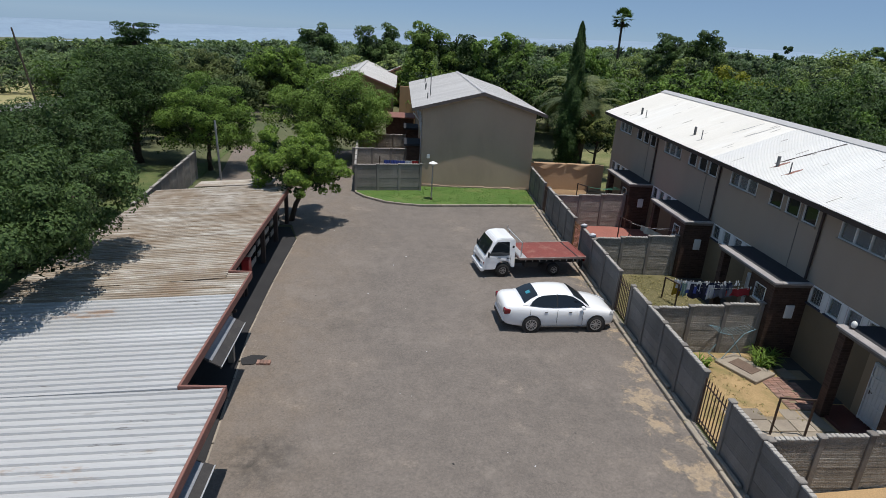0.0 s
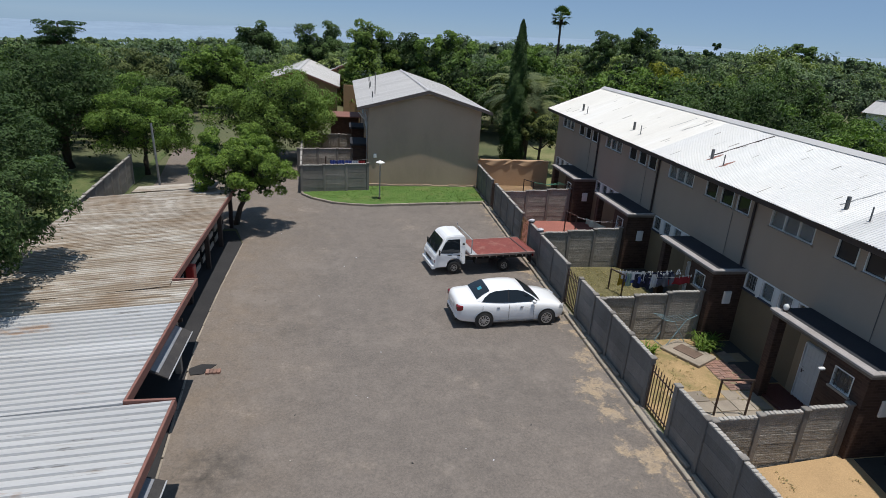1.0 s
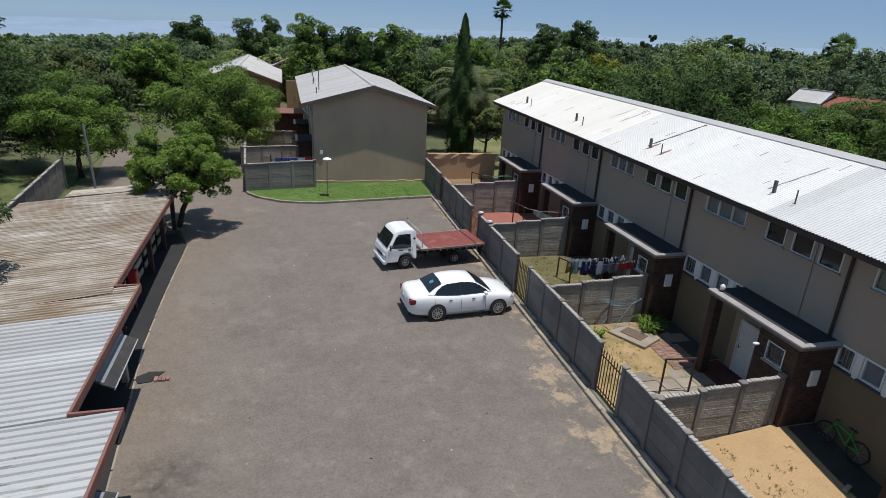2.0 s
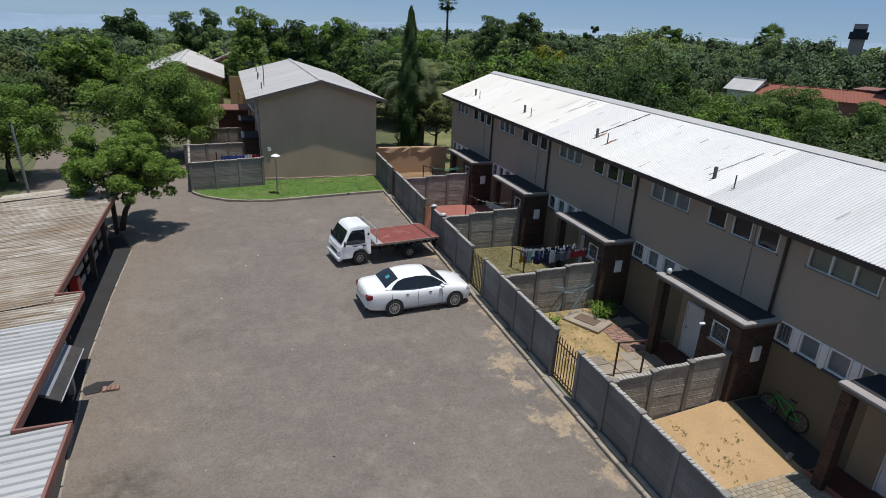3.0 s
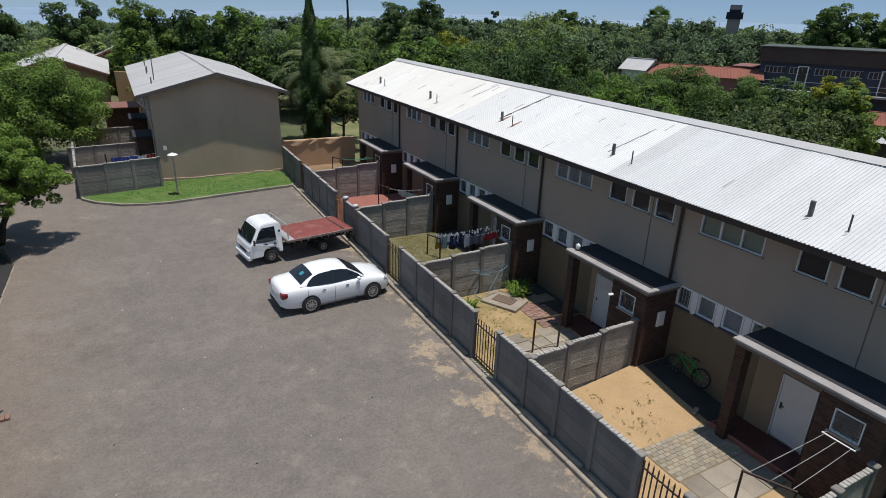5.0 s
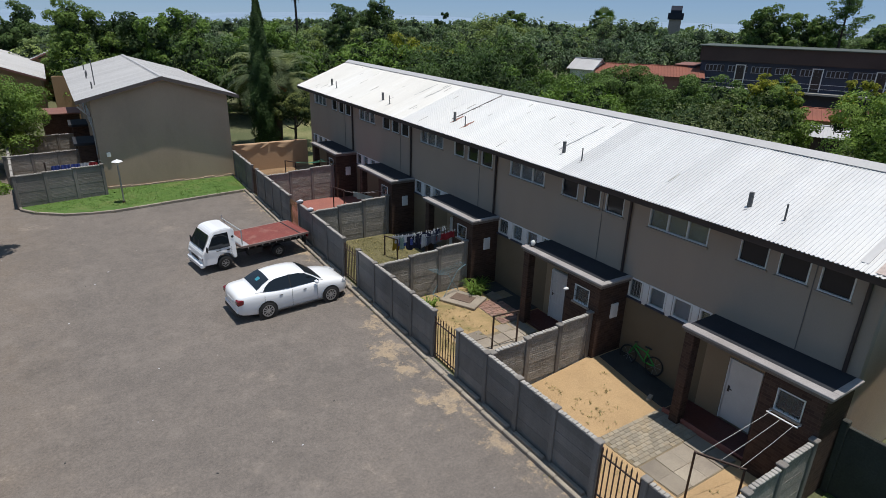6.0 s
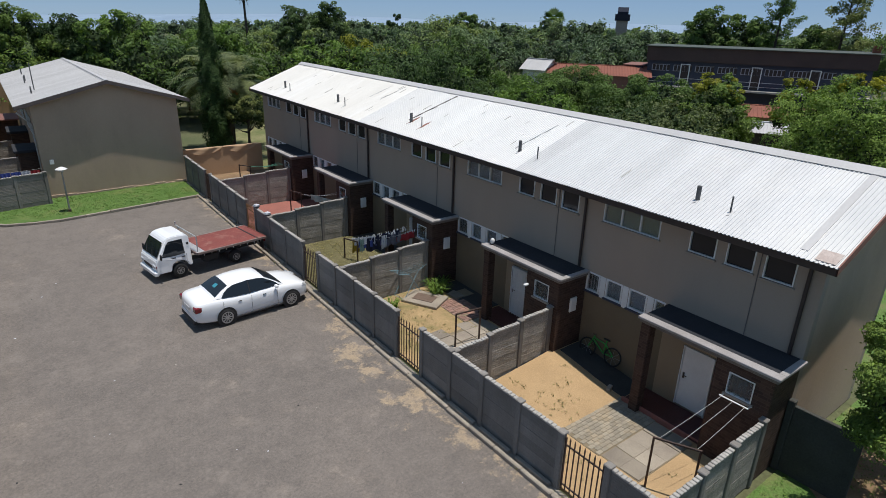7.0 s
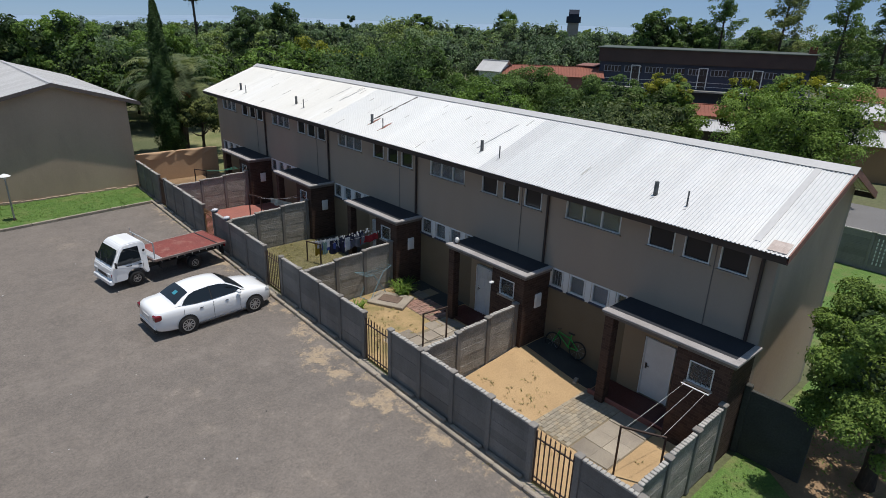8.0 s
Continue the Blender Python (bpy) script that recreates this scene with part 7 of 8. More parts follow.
for i in range(181):
    az = -70 + i
    a = radians(az)
    d = 3600
    h = 26 + 16 * noise.noise((i * 0.05, 3.1, 0)) + 8 * noise.noise((i * 0.21, 0.4, 0)) + 1.25 * max(0, min(55, 24 - az))
    x, y = math.sin(a), math.cos(a)
    q = skyline_dip(x * 3000, y * 3000)
    # The sheet begins over the plain, which takes the same haze tint.
    rows[0].append((x * 700, y * 700, 0.6 - 648 * q))
    rows[1].append((x * 3000, y * 3000, 2 - 2948 * q))
    rows[2].append((x * d, y * d, max(h, 4) - d * q))
    rows[3].append((x * 3990, y * 3990, -3990 * q))
tagged(part("backdrop_hills", MB().grid(rows), HILL, smooth=True), "low blue hazy hills along the horizon", "hills", kind="structure")

# ---- neighbour yards and walls ----
precast_wall("panel_wall", "grey precast panel wall beside the grass strip", (-0.91, 34.92), (3.07, 35.54), 2.20, 2.29, bays=3)
precast_wall("panel_wall", "grey precast panel wall between neighbour yards", (-1.43, 39.7), (2.45, 40.27), 2.29, 2.29, bays=3, rough=True)
precast_wall("panel_wall", "grey precast panel wall between neighbour yards", (-1.33, 45.37), (2.55, 45.75), 2.34, 2.34, bays=3, rough=True)
precast_wall("panel_wall", "pale precast wall along the road", (-0.95, 34.97), (-1.52, 45.37), 2.15, 2.24, bays=7)
precast_wall("panel_wall", "grey precast wall behind the carport", (-10.12, 25.45), (-10.9, 36.34), 2.05, 2.25, bays=8)
flat("neighbour_yard", [(-0.86, 35.2), (3.07, 35.7), (3.07, 55), (-1.8, 55)], 0.03, BROWNSOIL, "bare brown yard ground beside the house", "yard", 0.1)
# its side porch
sp = thing("side_porch", "dark shaded porch block against the neighbour house", "porch")
part("wall", MB().box(2.2, 3.10, 37.8, 39.7, 0, 3.0), BRICK, sp)
part("roof", MB().cbox(2.0, 3.10, 37.6, 39.9, 3.0, 3.15, 0.02), BITUMEN, sp)
copy_thing(sp, pose(0, 6.65, 0))
for i, y in enumerate((38.5, 40.6, 44.8, 47.0)):
    w = part("window", MB().box(BX0 - 0.02, BX0 - 0.005, y, y + 1.4, 3.9, 4.7), DARKTRIM, b2, "dark window with white frame")
    part("frame", MB().box(BX0 - 0.05, BX0 - 0.021, y - 0.05, y, 3.85, 4.75).box(BX0 - 0.05, BX0 - 0.021, y + 1.4, y + 1.45, 3.85, 4.75).box(BX0 - 0.05, BX0 - 0.021, y, y + 1.4, 4.7, 4.75).box(BX0 - 0.05, BX0 - 0.021, y, y + 1.4, 3.85, 3.9).box(BX0 - 0.05, BX0 - 0.021, y + 0.68, y + 0.72, 3.9, 4.7), WHITEPAINT, w)
part("downpipe", MB().tube([(BX0 - 0.06, BY0 + 0.5, 0), (BX0 - 0.06, BY0 + 0.5, 4.6), (BE0 + 0.1, BY0 + 0.5, 5.2)], 0.045, 8), ALU, b2)
part("meter_box", MB().cbox(3.46, 3.66, BY0 - 0.08, BY0 - 0.004, 2.45, 2.70, 0.012), WHITEPAINT, b2, "small white box on the gable")
# Low blocks added for the uneven line of grass and dirt at the foot.
foot = random.Random(8)
for i in range(12):
    x0 = BX0 + 0.1 + (BX1 - BX0 - 0.2) * i / 12
    part("foot_ledge", MB().cbox(x0, x0 + 0.62, BY0 - 0.05 - foot.uniform(0, 0.03), BY0 - 0.004, 0.4, 0.72 + foot.uniform(-0.03, 0.05), 0.02), GABLE, b2)
for dx, dy, h, r in ((1.32, 4.4, 1.5, 0.03), (1.08, 3.0, 0.4, 0.04), (1.25, 10.2, 0.4, 0.04), (1.15, 9.0, 0.45, 0.035), (1.35, 15.0, 0.4, 0.04)):
    z = BEZ + (BRZ - BEZ) / (BRX - BE0) * dx
    part("vent_pipe", MB().tube([(BE0 + dx, BY0 + dy, z - 0.02), (BE0 + dx, BY0 + dy, z + h)], r, 8), VENTGREY, b2, "dark vent pipe")

lamp = thing("lamp_post", "slim garden lamp post with a mushroom lamp head", "lamp post", m=pose(3.71, 33.6, 0.1 + rise(33.6)))
part("pole", MB().tube([(0, 0, -0.05), (0, 0, 2.1)], [0.045, 0.035], 10), STEELGREY, lamp)
part("base", MB().tube([(0, 0, -0.05), (0, 0, 0.12)], [0.09, 0.07], 10), STEELDARK, lamp)
part("globe", MB().tube([(0, 0, 2.08), (0, 0, 2.22)], [0.07, 0.13], 12), CLEARLAMP, lamp)
part("cap", MB().tube([(0, 0, 2.22), (0, 0, 2.26), (0, 0, 2.34)], [0.27, 0.22, 0.04], 14), WHITEPAINT, lamp)
pole = thing("steel_pole", "plain grey steel pole behind the carport", "pole", m=pose(-8.2, 32.4, rise(32), 0, -2, 0))
part("pole", MB().tube([(0, 0, -0.1), (0, 0, 4.4)], [0.07, 0.055], 10), STEELGREY, pole)
upole = thing("utility_pole", "leaning wooden utility pole near the far road", "pole", m=pose(-40.2, 72.0, fall(-40.2, 72.0), 0, -9, 0))
part("pole", MB().tube([(0, 0, -0.2), (0, 0, 9.0)], [0.14, 0.09], 8), BARK, upole)
small = thing("small_carport", "low lean-to with a rusty sheet roof at the carport end", "carport")
def lean(x):
    return CPZ - 0.07 + (1.95 - CPZ) * (x + 3.66) / -6.44


part("roof", MB().add([(x, y, lean(x) + z) for z in (0, -0.05) for x, y in ((-8.6, 29.06), (-4.7, 29.06), (-4.7, 30.2), (-8.6, 30.2))], [(0, 1, 2, 3), (7, 6, 5, 4), (0, 4, 5, 1), (1, 5, 6, 2), (2, 6, 7, 3), (3, 7, 4, 0)]), RUSTROOF, small)
for x in (-8.3, -5.0):
    for y in (29.3, 30.0):
        part("post", MB().tube([(x, y, 0), (x, y, lean(x) - 0.04)], 0.04, 8), STEELDARK, small)


# ---- yard things ----
G = 0.06


def washing_frame(name, label, x, y, w, h, rz, material):
    t = thing(name, label, "washing line", "washing line frames", m=pose(x, y, G + rise(y), 0, 0, rz))
    for s in (0, w):
        part("post", MB().cbox(s - 0.025, s + 0.025, -0.025, 0.025, -0.05, h, 0.005), material, t)
    part("crossbar", MB().cbox(0.026, w - 0.026, -0.022, 0.022, h - 0.05, h - 0.002, 0.005), material, t)
    return t


WIRE = mat("washing_wire", (0.55, 0.55, 0.53), (0.45, 0.45, 0.44), rough=0.5, bump=0)
WIREGREEN = mat("green_line", (0.10, 0.30, 0.20), (0.08, 0.25, 0.17), rough=0.6, bump=0)


def lines(name, label, pairs, material, sag=0.08, r=0.0045):
    t = thing(name, label, "washing line")
    for a, b in pairs:
        a, b = Vector(a), Vector(b)
        pts = [a.lerp(b, i / 8) + Vector((0, 0, -sag * 4 * (i / 8) * (1 - i / 8))) for i in range(9)]
        part("wire", MB().tube(pts, r, 5), material, t)
    return t


# frames in each yard: x, y, width, height, turn
washing_frame("washing_line_post", "dark steel washing line frame on the sandy yard", 12.05, 4.78, 1.0, 1.44, -63, STEELDARK)
washing_frame("washing_line_post", "dark steel washing line frame on paving slabs", 12.2, 12.25, 0.95, 1.26, -6, STEELDARK)
washing_frame("washing_line_post", "dark steel washing line frame hung with clothes", 12.75, 20.9, 0.75, 0.95, -70, STEELDARK)
washing_frame("washing_line_post", "dark steel washing line frame on the red floor", 13.0, 27.2, 0.8, 1.45, -70, STEELDARK)
washing_frame("washing_line_post", "dark steel washing line frame in the far yard", 12.6, 33.6, 0.8, 1.45, -60, STEELDARK)
br = thing("line_bracket", "white washing line bracket below the kitchen window", "bracket")
part("bar", MB().tube([(14.0, 3.72, 2.06), (14.0, 4.42, 2.06)], 0.018, 8), WHITEPAINT, br)
for y in (3.75, 4.4):
    part("arm", MB().tube([(14.25, y, 2.0), (14.0, y, 2.06)], 0.014, 6), WHITEPAINT, br)
lines("washing_lines", "three taut pale washing lines across the yard", [((14.0, 4.35, 2.07), (12.07, 4.70, 1.47)), ((14.0, 4.08, 2.07), (12.25, 4.33, 1.47)), ((14.0, 3.8, 2.07), (12.43, 3.97, 1.47))], WIRE, 0.02)
lines("washing_lines", "green washing lines sagging across the far yard", [((14.15, 30.7, 2.4), (12.7, 33.55, 1.95)), ((14.15, 31.0, 2.4), (12.9, 33.2, 1.95)), ((14.15, 31.3, 2.4), (13.0, 32.95, 1.95))], WIREGREEN, 0.12, 0.012)
lines("washing_lines", "pale washing lines sagging over the red floor", [((14.15, 23.9, 2.3), (13.1, 27.1, 1.8)), ((14.15, 24.2, 2.3), (13.2, 26.6, 1.8))], WIRE, 0.15)

# clothes on the lines of the dry lawn yard
CLOTH = {n: mat("cloth_" + n, c, tuple(v * 0.75 for v in c), rough=0.95, s1=4, s2=60, grain=0.2, bump=0.3) for n, c in
         (("navy", (0.02, 0.022, 0.05)), ("white", (0.62, 0.62, 0.66)), ("red", (0.36, 0.03, 0.035)), ("yellow", (0.45, 0.30, 0.03)), ("blue", (0.07, 0.10, 0.36)), ("mint", (0.30, 0.42, 0.38)), ("grey", (0.14, 0.14, 0.17)), ("purple", (0.20, 0.18, 0.40)))}


def hung_cloth(name, label, a, b, drop, material, seed):
    """Cloth pegged between two points, with folds."""
    a, b = Vector(a), Vector(b)
    n = Vector((-(b - a).y, (b - a).x, 0)).normalized()
    rows = []
    for j in range(6):
        rows.append([a.lerp(b, i / 12) + n * (0.05 * math.sin(i * 1.3 + seed) + 0.02 * math.sin(i * 2.9 + j)) * (0.3 + j / 5) - Vector((0, 0, drop * j / 5 * (1 + 0.08 * math.sin(i * 0.9 + seed * 2)))) for i in range(13)])
    mb = MB().grid([[tuple(p) for p in r] for r in rows])
    mb.grid([[tuple(p + n * 0.008) for p in r] for r in rows][::-1])
    return tagged(part(name, mb, material, smooth=True), label, "laundry", "laundry on the line")


A, B = Vector((12.9, 20.55, 1.22)), Vector((14.15, 17.8, 2.32))
lines("washing_lines", "washing lines loaded with clothes", [(A, B), (A + Vector((0.2, -0.35, 0)), B + Vector((0, -0.3, 0))), (A + Vector((-0.1, 0.2, 0)), B + Vector((0, 0.25, 0)))], WIRE, 0.1)
rl = random.Random(12)
for i, (u0, u1, drop, mm, off) in enumerate(((0.02, 0.14, 0.6, "yellow", 0), (0.14, 0.24, 0.58, "mint", 0), (0.25, 0.52, 0.6, "navy", 0), (0.53, 0.62, 0.55, "white", 0), (0.63, 0.85, 0.5, "grey", 0),
                                             (0.03, 0.3, 0.3, "blue", 1), (0.32, 0.6, 0.28, "purple", 1), (0.62, 0.95, 0.3, "red", 1), (0.08, 0.5, 0.35, "white", 2), (0.5, 0.9, 0.3, "navy", 2))):
    d = (Vector((0, 0, 0)), Vector((0.16, -0.3, 0)), Vector((-0.08, 0.2, 0)))[off]
    sagv = lambda u: Vector((0, 0, -0.4 * u * (1 - u)))
    hung_cloth("hanging_cloth", mm + " cloth pegged on the washing line", A.lerp(B, u0) + d + sagv(u0), A.lerp(B, u1) + d + sagv(u1), drop, CLOTH[mm], i)
pegs = thing("peg_row", "row of pale clothes pegs along the lines", "pegs", kind="stuff")
pm = MB()
for i in range(80):
    u = rl.uniform(0.03, 0.97)
    d = rl.choice((Vector((0, 0, 0)), Vector((0.16, -0.3, 0)), Vector((-0.08, 0.2, 0))))
    p = A.lerp(B, u) + d + Vector((0, 0, -0.4 * u * (1 - u)))
    pm.box(p.x - 0.012, p.x + 0.012, p.y - 0.01, p.y + 0.01, p.z - 0.04, p.z + 0.06)
part("pegs", pm, WHITEPAINT, pegs)
hung_cloth("hanging_cloth", "pale turquoise cloth sagging on the line", (14.05, 24.6, 1.85), (13.6, 26.0, 1.85), 0.3, CLOTH["mint"], 3)
for i, (x, mm) in enumerate(((0.75, "blue"), (1.2, "blue"), (1.65, "blue"), (2.1, "white"), (2.5, "red"))):
    hung_cloth("hanging_cloth", mm + " patterned cloth drying in the neighbour yard", (x, 36.0, 2.36), (x + 0.42, 36.05, 2.36), 0.46, CLOTH[mm], i + 20)
lines("washing_lines", "washing line in the neighbour yard", [((0.5, 35.97, 2.36), (3.1, 36.3, 2.38))], WIRE, 0.02)
ppost = thing("line_post", "short rusty line post in the neighbour yard", "post")
part("post", MB().cbox(0.46, 0.54, 35.93, 36.01, 0.4, 2.6, 0.01), STEELDARK, ppost)

# clothes horse
horse = thing("clothes_horse", "folding blue-grey wire clothes horse on the sand", "clothes horse", m=pose(13.2, 16.15, G + rise(16.2), 0, 0, 12))
TEAL = mat("airer_blue_wire", (0.20, 0.33, 0.38), (0.16, 0.27, 0.32), rough=0.5, bump=0)
for y in (0.0, 0.55):
    part("leg", MB().tube([(-0.5, y, 0), (0.25, y, 0.98)], 0.013, 6), TEAL, horse)
    part("leg", MB().tube([(0.45, y, 0), (-0.25, y, 0.98)], 0.013, 6), TEAL, horse)
    part("wing", MB().tube([(-0.25, y, 0.98), (-0.75, y, 1.12)], 0.011, 6), TEAL, horse)
    part("wing", MB().tube([(0.25, y, 0.98), (0.72, y, 1.12)], 0.011, 6), TEAL, horse)
for i in range(12):
    x = -0.72 + i * 0.13
    z = 0.98 + max(0, abs(x) - 0.25) * 0.28
    part("rung", MB().tube([(x, 0, z), (x, 0.55, z)], 0.006, 5), TEAL, horse)
part("foot_rail", MB().tube([(-0.5, 0, 0.015), (-0.5, 0.55, 0.015)], 0.013, 6), TEAL, horse)
part("foot_rail", MB().tube([(0.45, 0, 0.015), (0.45, 0.55, 0.015)], 0.013, 6), TEAL, horse)

# plants
def strap_plant(x, y, r, h, n, seed):
    t = thing("strap_leaf_plant", "clump of long arching green strap leaves", "plant", "strap leaf plants", m=pose(x, y, G + rise(y)))
    g = random.Random(seed)
    for k in range(n):
        a, L = g.uniform(0, 6.28), g.uniform(0.7, 1.1)
        ox, oy = g.uniform(-0.4, 0.4) * r, g.uniform(-0.4, 0.4) * r
        c, s = math.cos(a), math.sin(a)
        rows = []
        for i in range(5):
            u = i / 4
            rr, z, w = r * L * u, h * L * (1.9 * u - 1.25 * u * u), 0.032 * (1 - u * 0.85)
            rows.append([(ox + c * rr - s * w, oy + s * rr + c * w, z), (ox + c * rr + s * w, oy + s * rr - c * w, z)])
        part("leaf", MB().grid(rows), LEAF_C, t)
    return t


strap_plant(14.3, 16.05, 0.62, 0.6, 70, 1)
strap_plant(14.0, 15.75, 0.5, 0.5, 45, 4)
strap_plant(11.9, 15.7, 0.4, 0.5, 38, 2)
strap_plant(11.15, 38.6, 0.9, 1.1, 40, 3)

LEAF_GRASS = leaf_mat("grass_tuft", (0.10, 0.19, 0.035), (0.16, 0.25, 0.05))
LEAF_WEED = leaf_mat("dry_weed", (0.19, 0.185, 0.08), (0.30, 0.255, 0.14))
wg = np.random.default_rng(21)


PAVED = ((11.95, 14.4, 4.9, 7.4), (13.5, 14.65, 13.4, 15.2), (14.3, 15.3, 15.0, 15.9))


def tufts(name, label, patches, material, size, spread, blades=3):
    """Small blades in loose tufts over stretches of ground, as one sheet."""
    P = []
    for x0, x1, y0, y1, n, z, cut in patches:
        q = np.stack([wg.uniform(x0, x1, n), wg.uniform(y0, y1, n), np.full(n, z)], 1)
        P.append(q[np.array([noise.noise((a * 0.9, b * 0.9, 0.3)) > cut and not any(u0 < a < u1 and v0 < b < v1 for u0, u1, v0, v1 in PAVED) for a, b, _ in q])])
    P = np.concatenate(P)
    P[:, 2] += np.clip(P[:, 1] - 9, 0, 28) * 0.0195 * (P[:, 1] > 10.04) + np.array([bank(a, b) if a > 10.4 else 0.0 for a, b, _ in P])
    P = np.repeat(P, blades, axis=0) + wg.normal(scale=(spread, spread, 0.0), size=(len(P) * blades, 3))
    P[:, 2] += 0.03
    nn = wg.normal(size=(len(P), 3)) * 0.5 + np.array([0, 0, 1.0])
    nn /= np.linalg.norm(nn, axis=1, keepdims=True)
    v, q = leaf_quads(P, nn, size, wg, 0.3)
    tagged(new(name, np_mesh(name, v, q, material)), label, "weeds", kind="stuff")


tufts("yard_weeds", "scattered dry weeds and tufts on the yard ground",
      ((10.6, 14.2, 10.3, 16.4, 420, G + 0.01, -0.05), (10.6, 14.2, 7.0, 9.9, 130, G + 0.005, -0.05), (11.0, 14.0, 3.6, 6.8, 40, G + 0.01, -0.05), (10.55, 14.4, 17.0, 23.1, 1100, G + 0.01, -0.6),
       (10.5, 14.5, 30.3, 37.0, 160, G + 0.01, -0.05), (9.85, 10.3, 4, 34, 60, 0.06, -2)), LEAF_WEED, 0.04, 0.045, 4)
tufts("grass_blades", "short green blades of the grass strip and side lawn",
      ((-0.4, 10.2, 33.6, 36.6, 1800, 0.10, -2), (2.0, 9.0, 33.0, 33.7, 300, 0.10, -2), (11, 22, -5, 3.0, 4200, 0.03, -0.2)), LEAF_GRASS, 0.036, 0.03)

# drain cover and paving
cover = thing("drain_cover", "pale concrete slab with a brown steel drain cover", "drain cover", m=pose(13.35, 15.6, G + rise(15.6), 0, 0, -62))
part("slab", MB().cbox(-0.75, 0.75, -0.55, 0.55, -0.02, 0.10, 0.02), SLAB, cover)
LIDBROWN = mat("drain_lid", (0.17, 0.12, 0.09), (0.13, 0.09, 0.07), rough=0.7, s1=5, s2=60)
part("lid", MB().cbox(-0.42, 0.42, -0.28, 0.28, 0.101, 0.125, 0.01), LIDBROWN, cover, "brown steel lid")


def paving(name, label, x0, x1, y0, y1, sx, sy, material, seed, gap=0.012, bond=False, jitter=0.01, skip=0.0, rz=0.0):
    """Single paving pieces in rows."""
    t = thing(name, label, "paving", kind="structure", m=pose(x0, y0, G + rise((y0 + y1) / 2), 0, 0, rz))
    g = random.Random(seed)
    me = MB().cbox(gap / 2, sx - gap / 2, gap / 2, sy - gap / 2, -0.03, 0.03, 0.008).mesh("paver", material)
    ny, nx = round((y1 - y0) / sy), round((x1 - x0) / sx)
    part("bed", MB().cbox(-0.02, nx * sx + (sx / 2 if bond else 0), -0.02, ny * sy + 0.02, -0.05, 0.014, 0.01), JOINT, t)
    for j in range(ny):
        for i in range(nx):
            if g.random() < skip:
                continue
            o = sx / 2 if bond and j % 2 else 0
            part("paver", me, None, t, m=pose(i * sx + o, j * sy, g.uniform(-jitter, jitter), g.uniform(-0.6, 0.6), g.uniform(-0.6, 0.6), g.uniform(-1.2, 1.2)))
    return t


paving("cobble_path", "grey-brown interlocking cobbles in front of the step", 12.0, 14.3, 6.1, 7.35, 0.2, 0.125, COBBLE, 1, 0.007, True, 0.003, 0.01)
paving("slab_path", "pale concrete paving slabs to the back door", 12.05, 14.35, 4.95, 6.08, 0.575, 0.56, SLAB, 2)
paving("slab_path", "pale uneven concrete paving slabs", 11.4, 14.3, 11.3, 13.45, 0.58, 0.54, SLAB, 3, 0.03, False, 0.012, 0.08)
paving("brick_path", "worn red clay brick paving", 13.55, 14.6, 13.4, 15.2, 0.22, 0.11, CLAYBRICK, 4, 0.008, False, 0.008, 0.05)
paving("slab_path", "loose concrete slabs beside the drain", 14.4, 15.3, 15.0, 15.9, 0.45, 0.45, SLAB, 5, 0.03, False, 0.02)

# children's bicycle lying near the wall
bike = thing("bicycle", "bright green bicycle leaning on the wall", "bicycle", m=pose(15.34, 8.35, G + 0.02 + bank(15.3, 8.6), 14, 0, 96))
GREENP = mat("bicycle_green", (0.035, 0.32, 0.045), (0.03, 0.25, 0.04), rough=0.35, bump=0)
fr = MB()
for a, b in (((0.05, 0, 0.32), (0.38, 0, 0.60)), ((0.38, 0, 0.60), (0.82, 0, 0.66)), ((0.40, 0, 0.30), (0.82, 0, 0.60)), ((0.40, 0, 0.30), (0.36, 0, 0.72)), ((0.05, 0, 0.30), (0.40, 0, 0.30)), ((0.80, 0, 0.72), (0.95, 0, 0.32))):
    fr.tube([a, b], 0.022, 8)
part("frame", fr, GREENP, bike)
for x in (0.05, 0.96):
    n = 22
    rows = [[(x + (0.28 + 0.025 * math.cos(k * 1.047)) * math.cos(2 * math.pi * i / n), 0.025 * math.sin(k * 1.047), 0.30 + (0.28 + 0.025 * math.cos(k * 1.047)) * math.sin(2 * math.pi * i / n)) for k in range(7)] for i in range(n + 1)]
    w = part("wheel", MB().grid(rows), TYRE, bike, smooth=True)
    sp = MB()
    for k in range(8):
        a = k * math.pi / 4
        sp.tube([(x, 0, 0.30), (x + 0.27 * math.cos(a), 0, 0.30 + 0.27 * math.sin(a))], 0.004, 4)
    part("spokes", sp, STEELGREY, w)
part("saddle", MB().cbox(0.24, 0.48, -0.06, 0.06, 0.74, 0.79, 0.02), CARDARK, bike)
part("handlebar", MB().tube([(0.74, -0.26, 0.84), (0.78, 0, 0.78), (0.74, 0.26, 0.84)], 0.015, 8), STEELDARK, bike)
stone = thing("loose_brick", "pale loose brick lying on the sand", "brick", m=pose(14.50, 7.75, G + bank(14.5, 7.75), 0, 0, 20))
part("brick", MB().cbox(-0.14, 0.14, -0.06, 0.06, 0, 0.09, 0.012), SLAB, stone)
# red door steps edge
for k in range(5):
    y = UNIT[k]
    t = thing("step_edge", "red painted concrete edge of the porch step", "step", "porch step edges", m=pose(0, y, rise(y)))
    part("edge", MB().cbox(14.40, 14.465, 1.80, 3.86, 0.02, 0.215, 0.012), REDPAINT if k == 0 else REDSTEP, t)
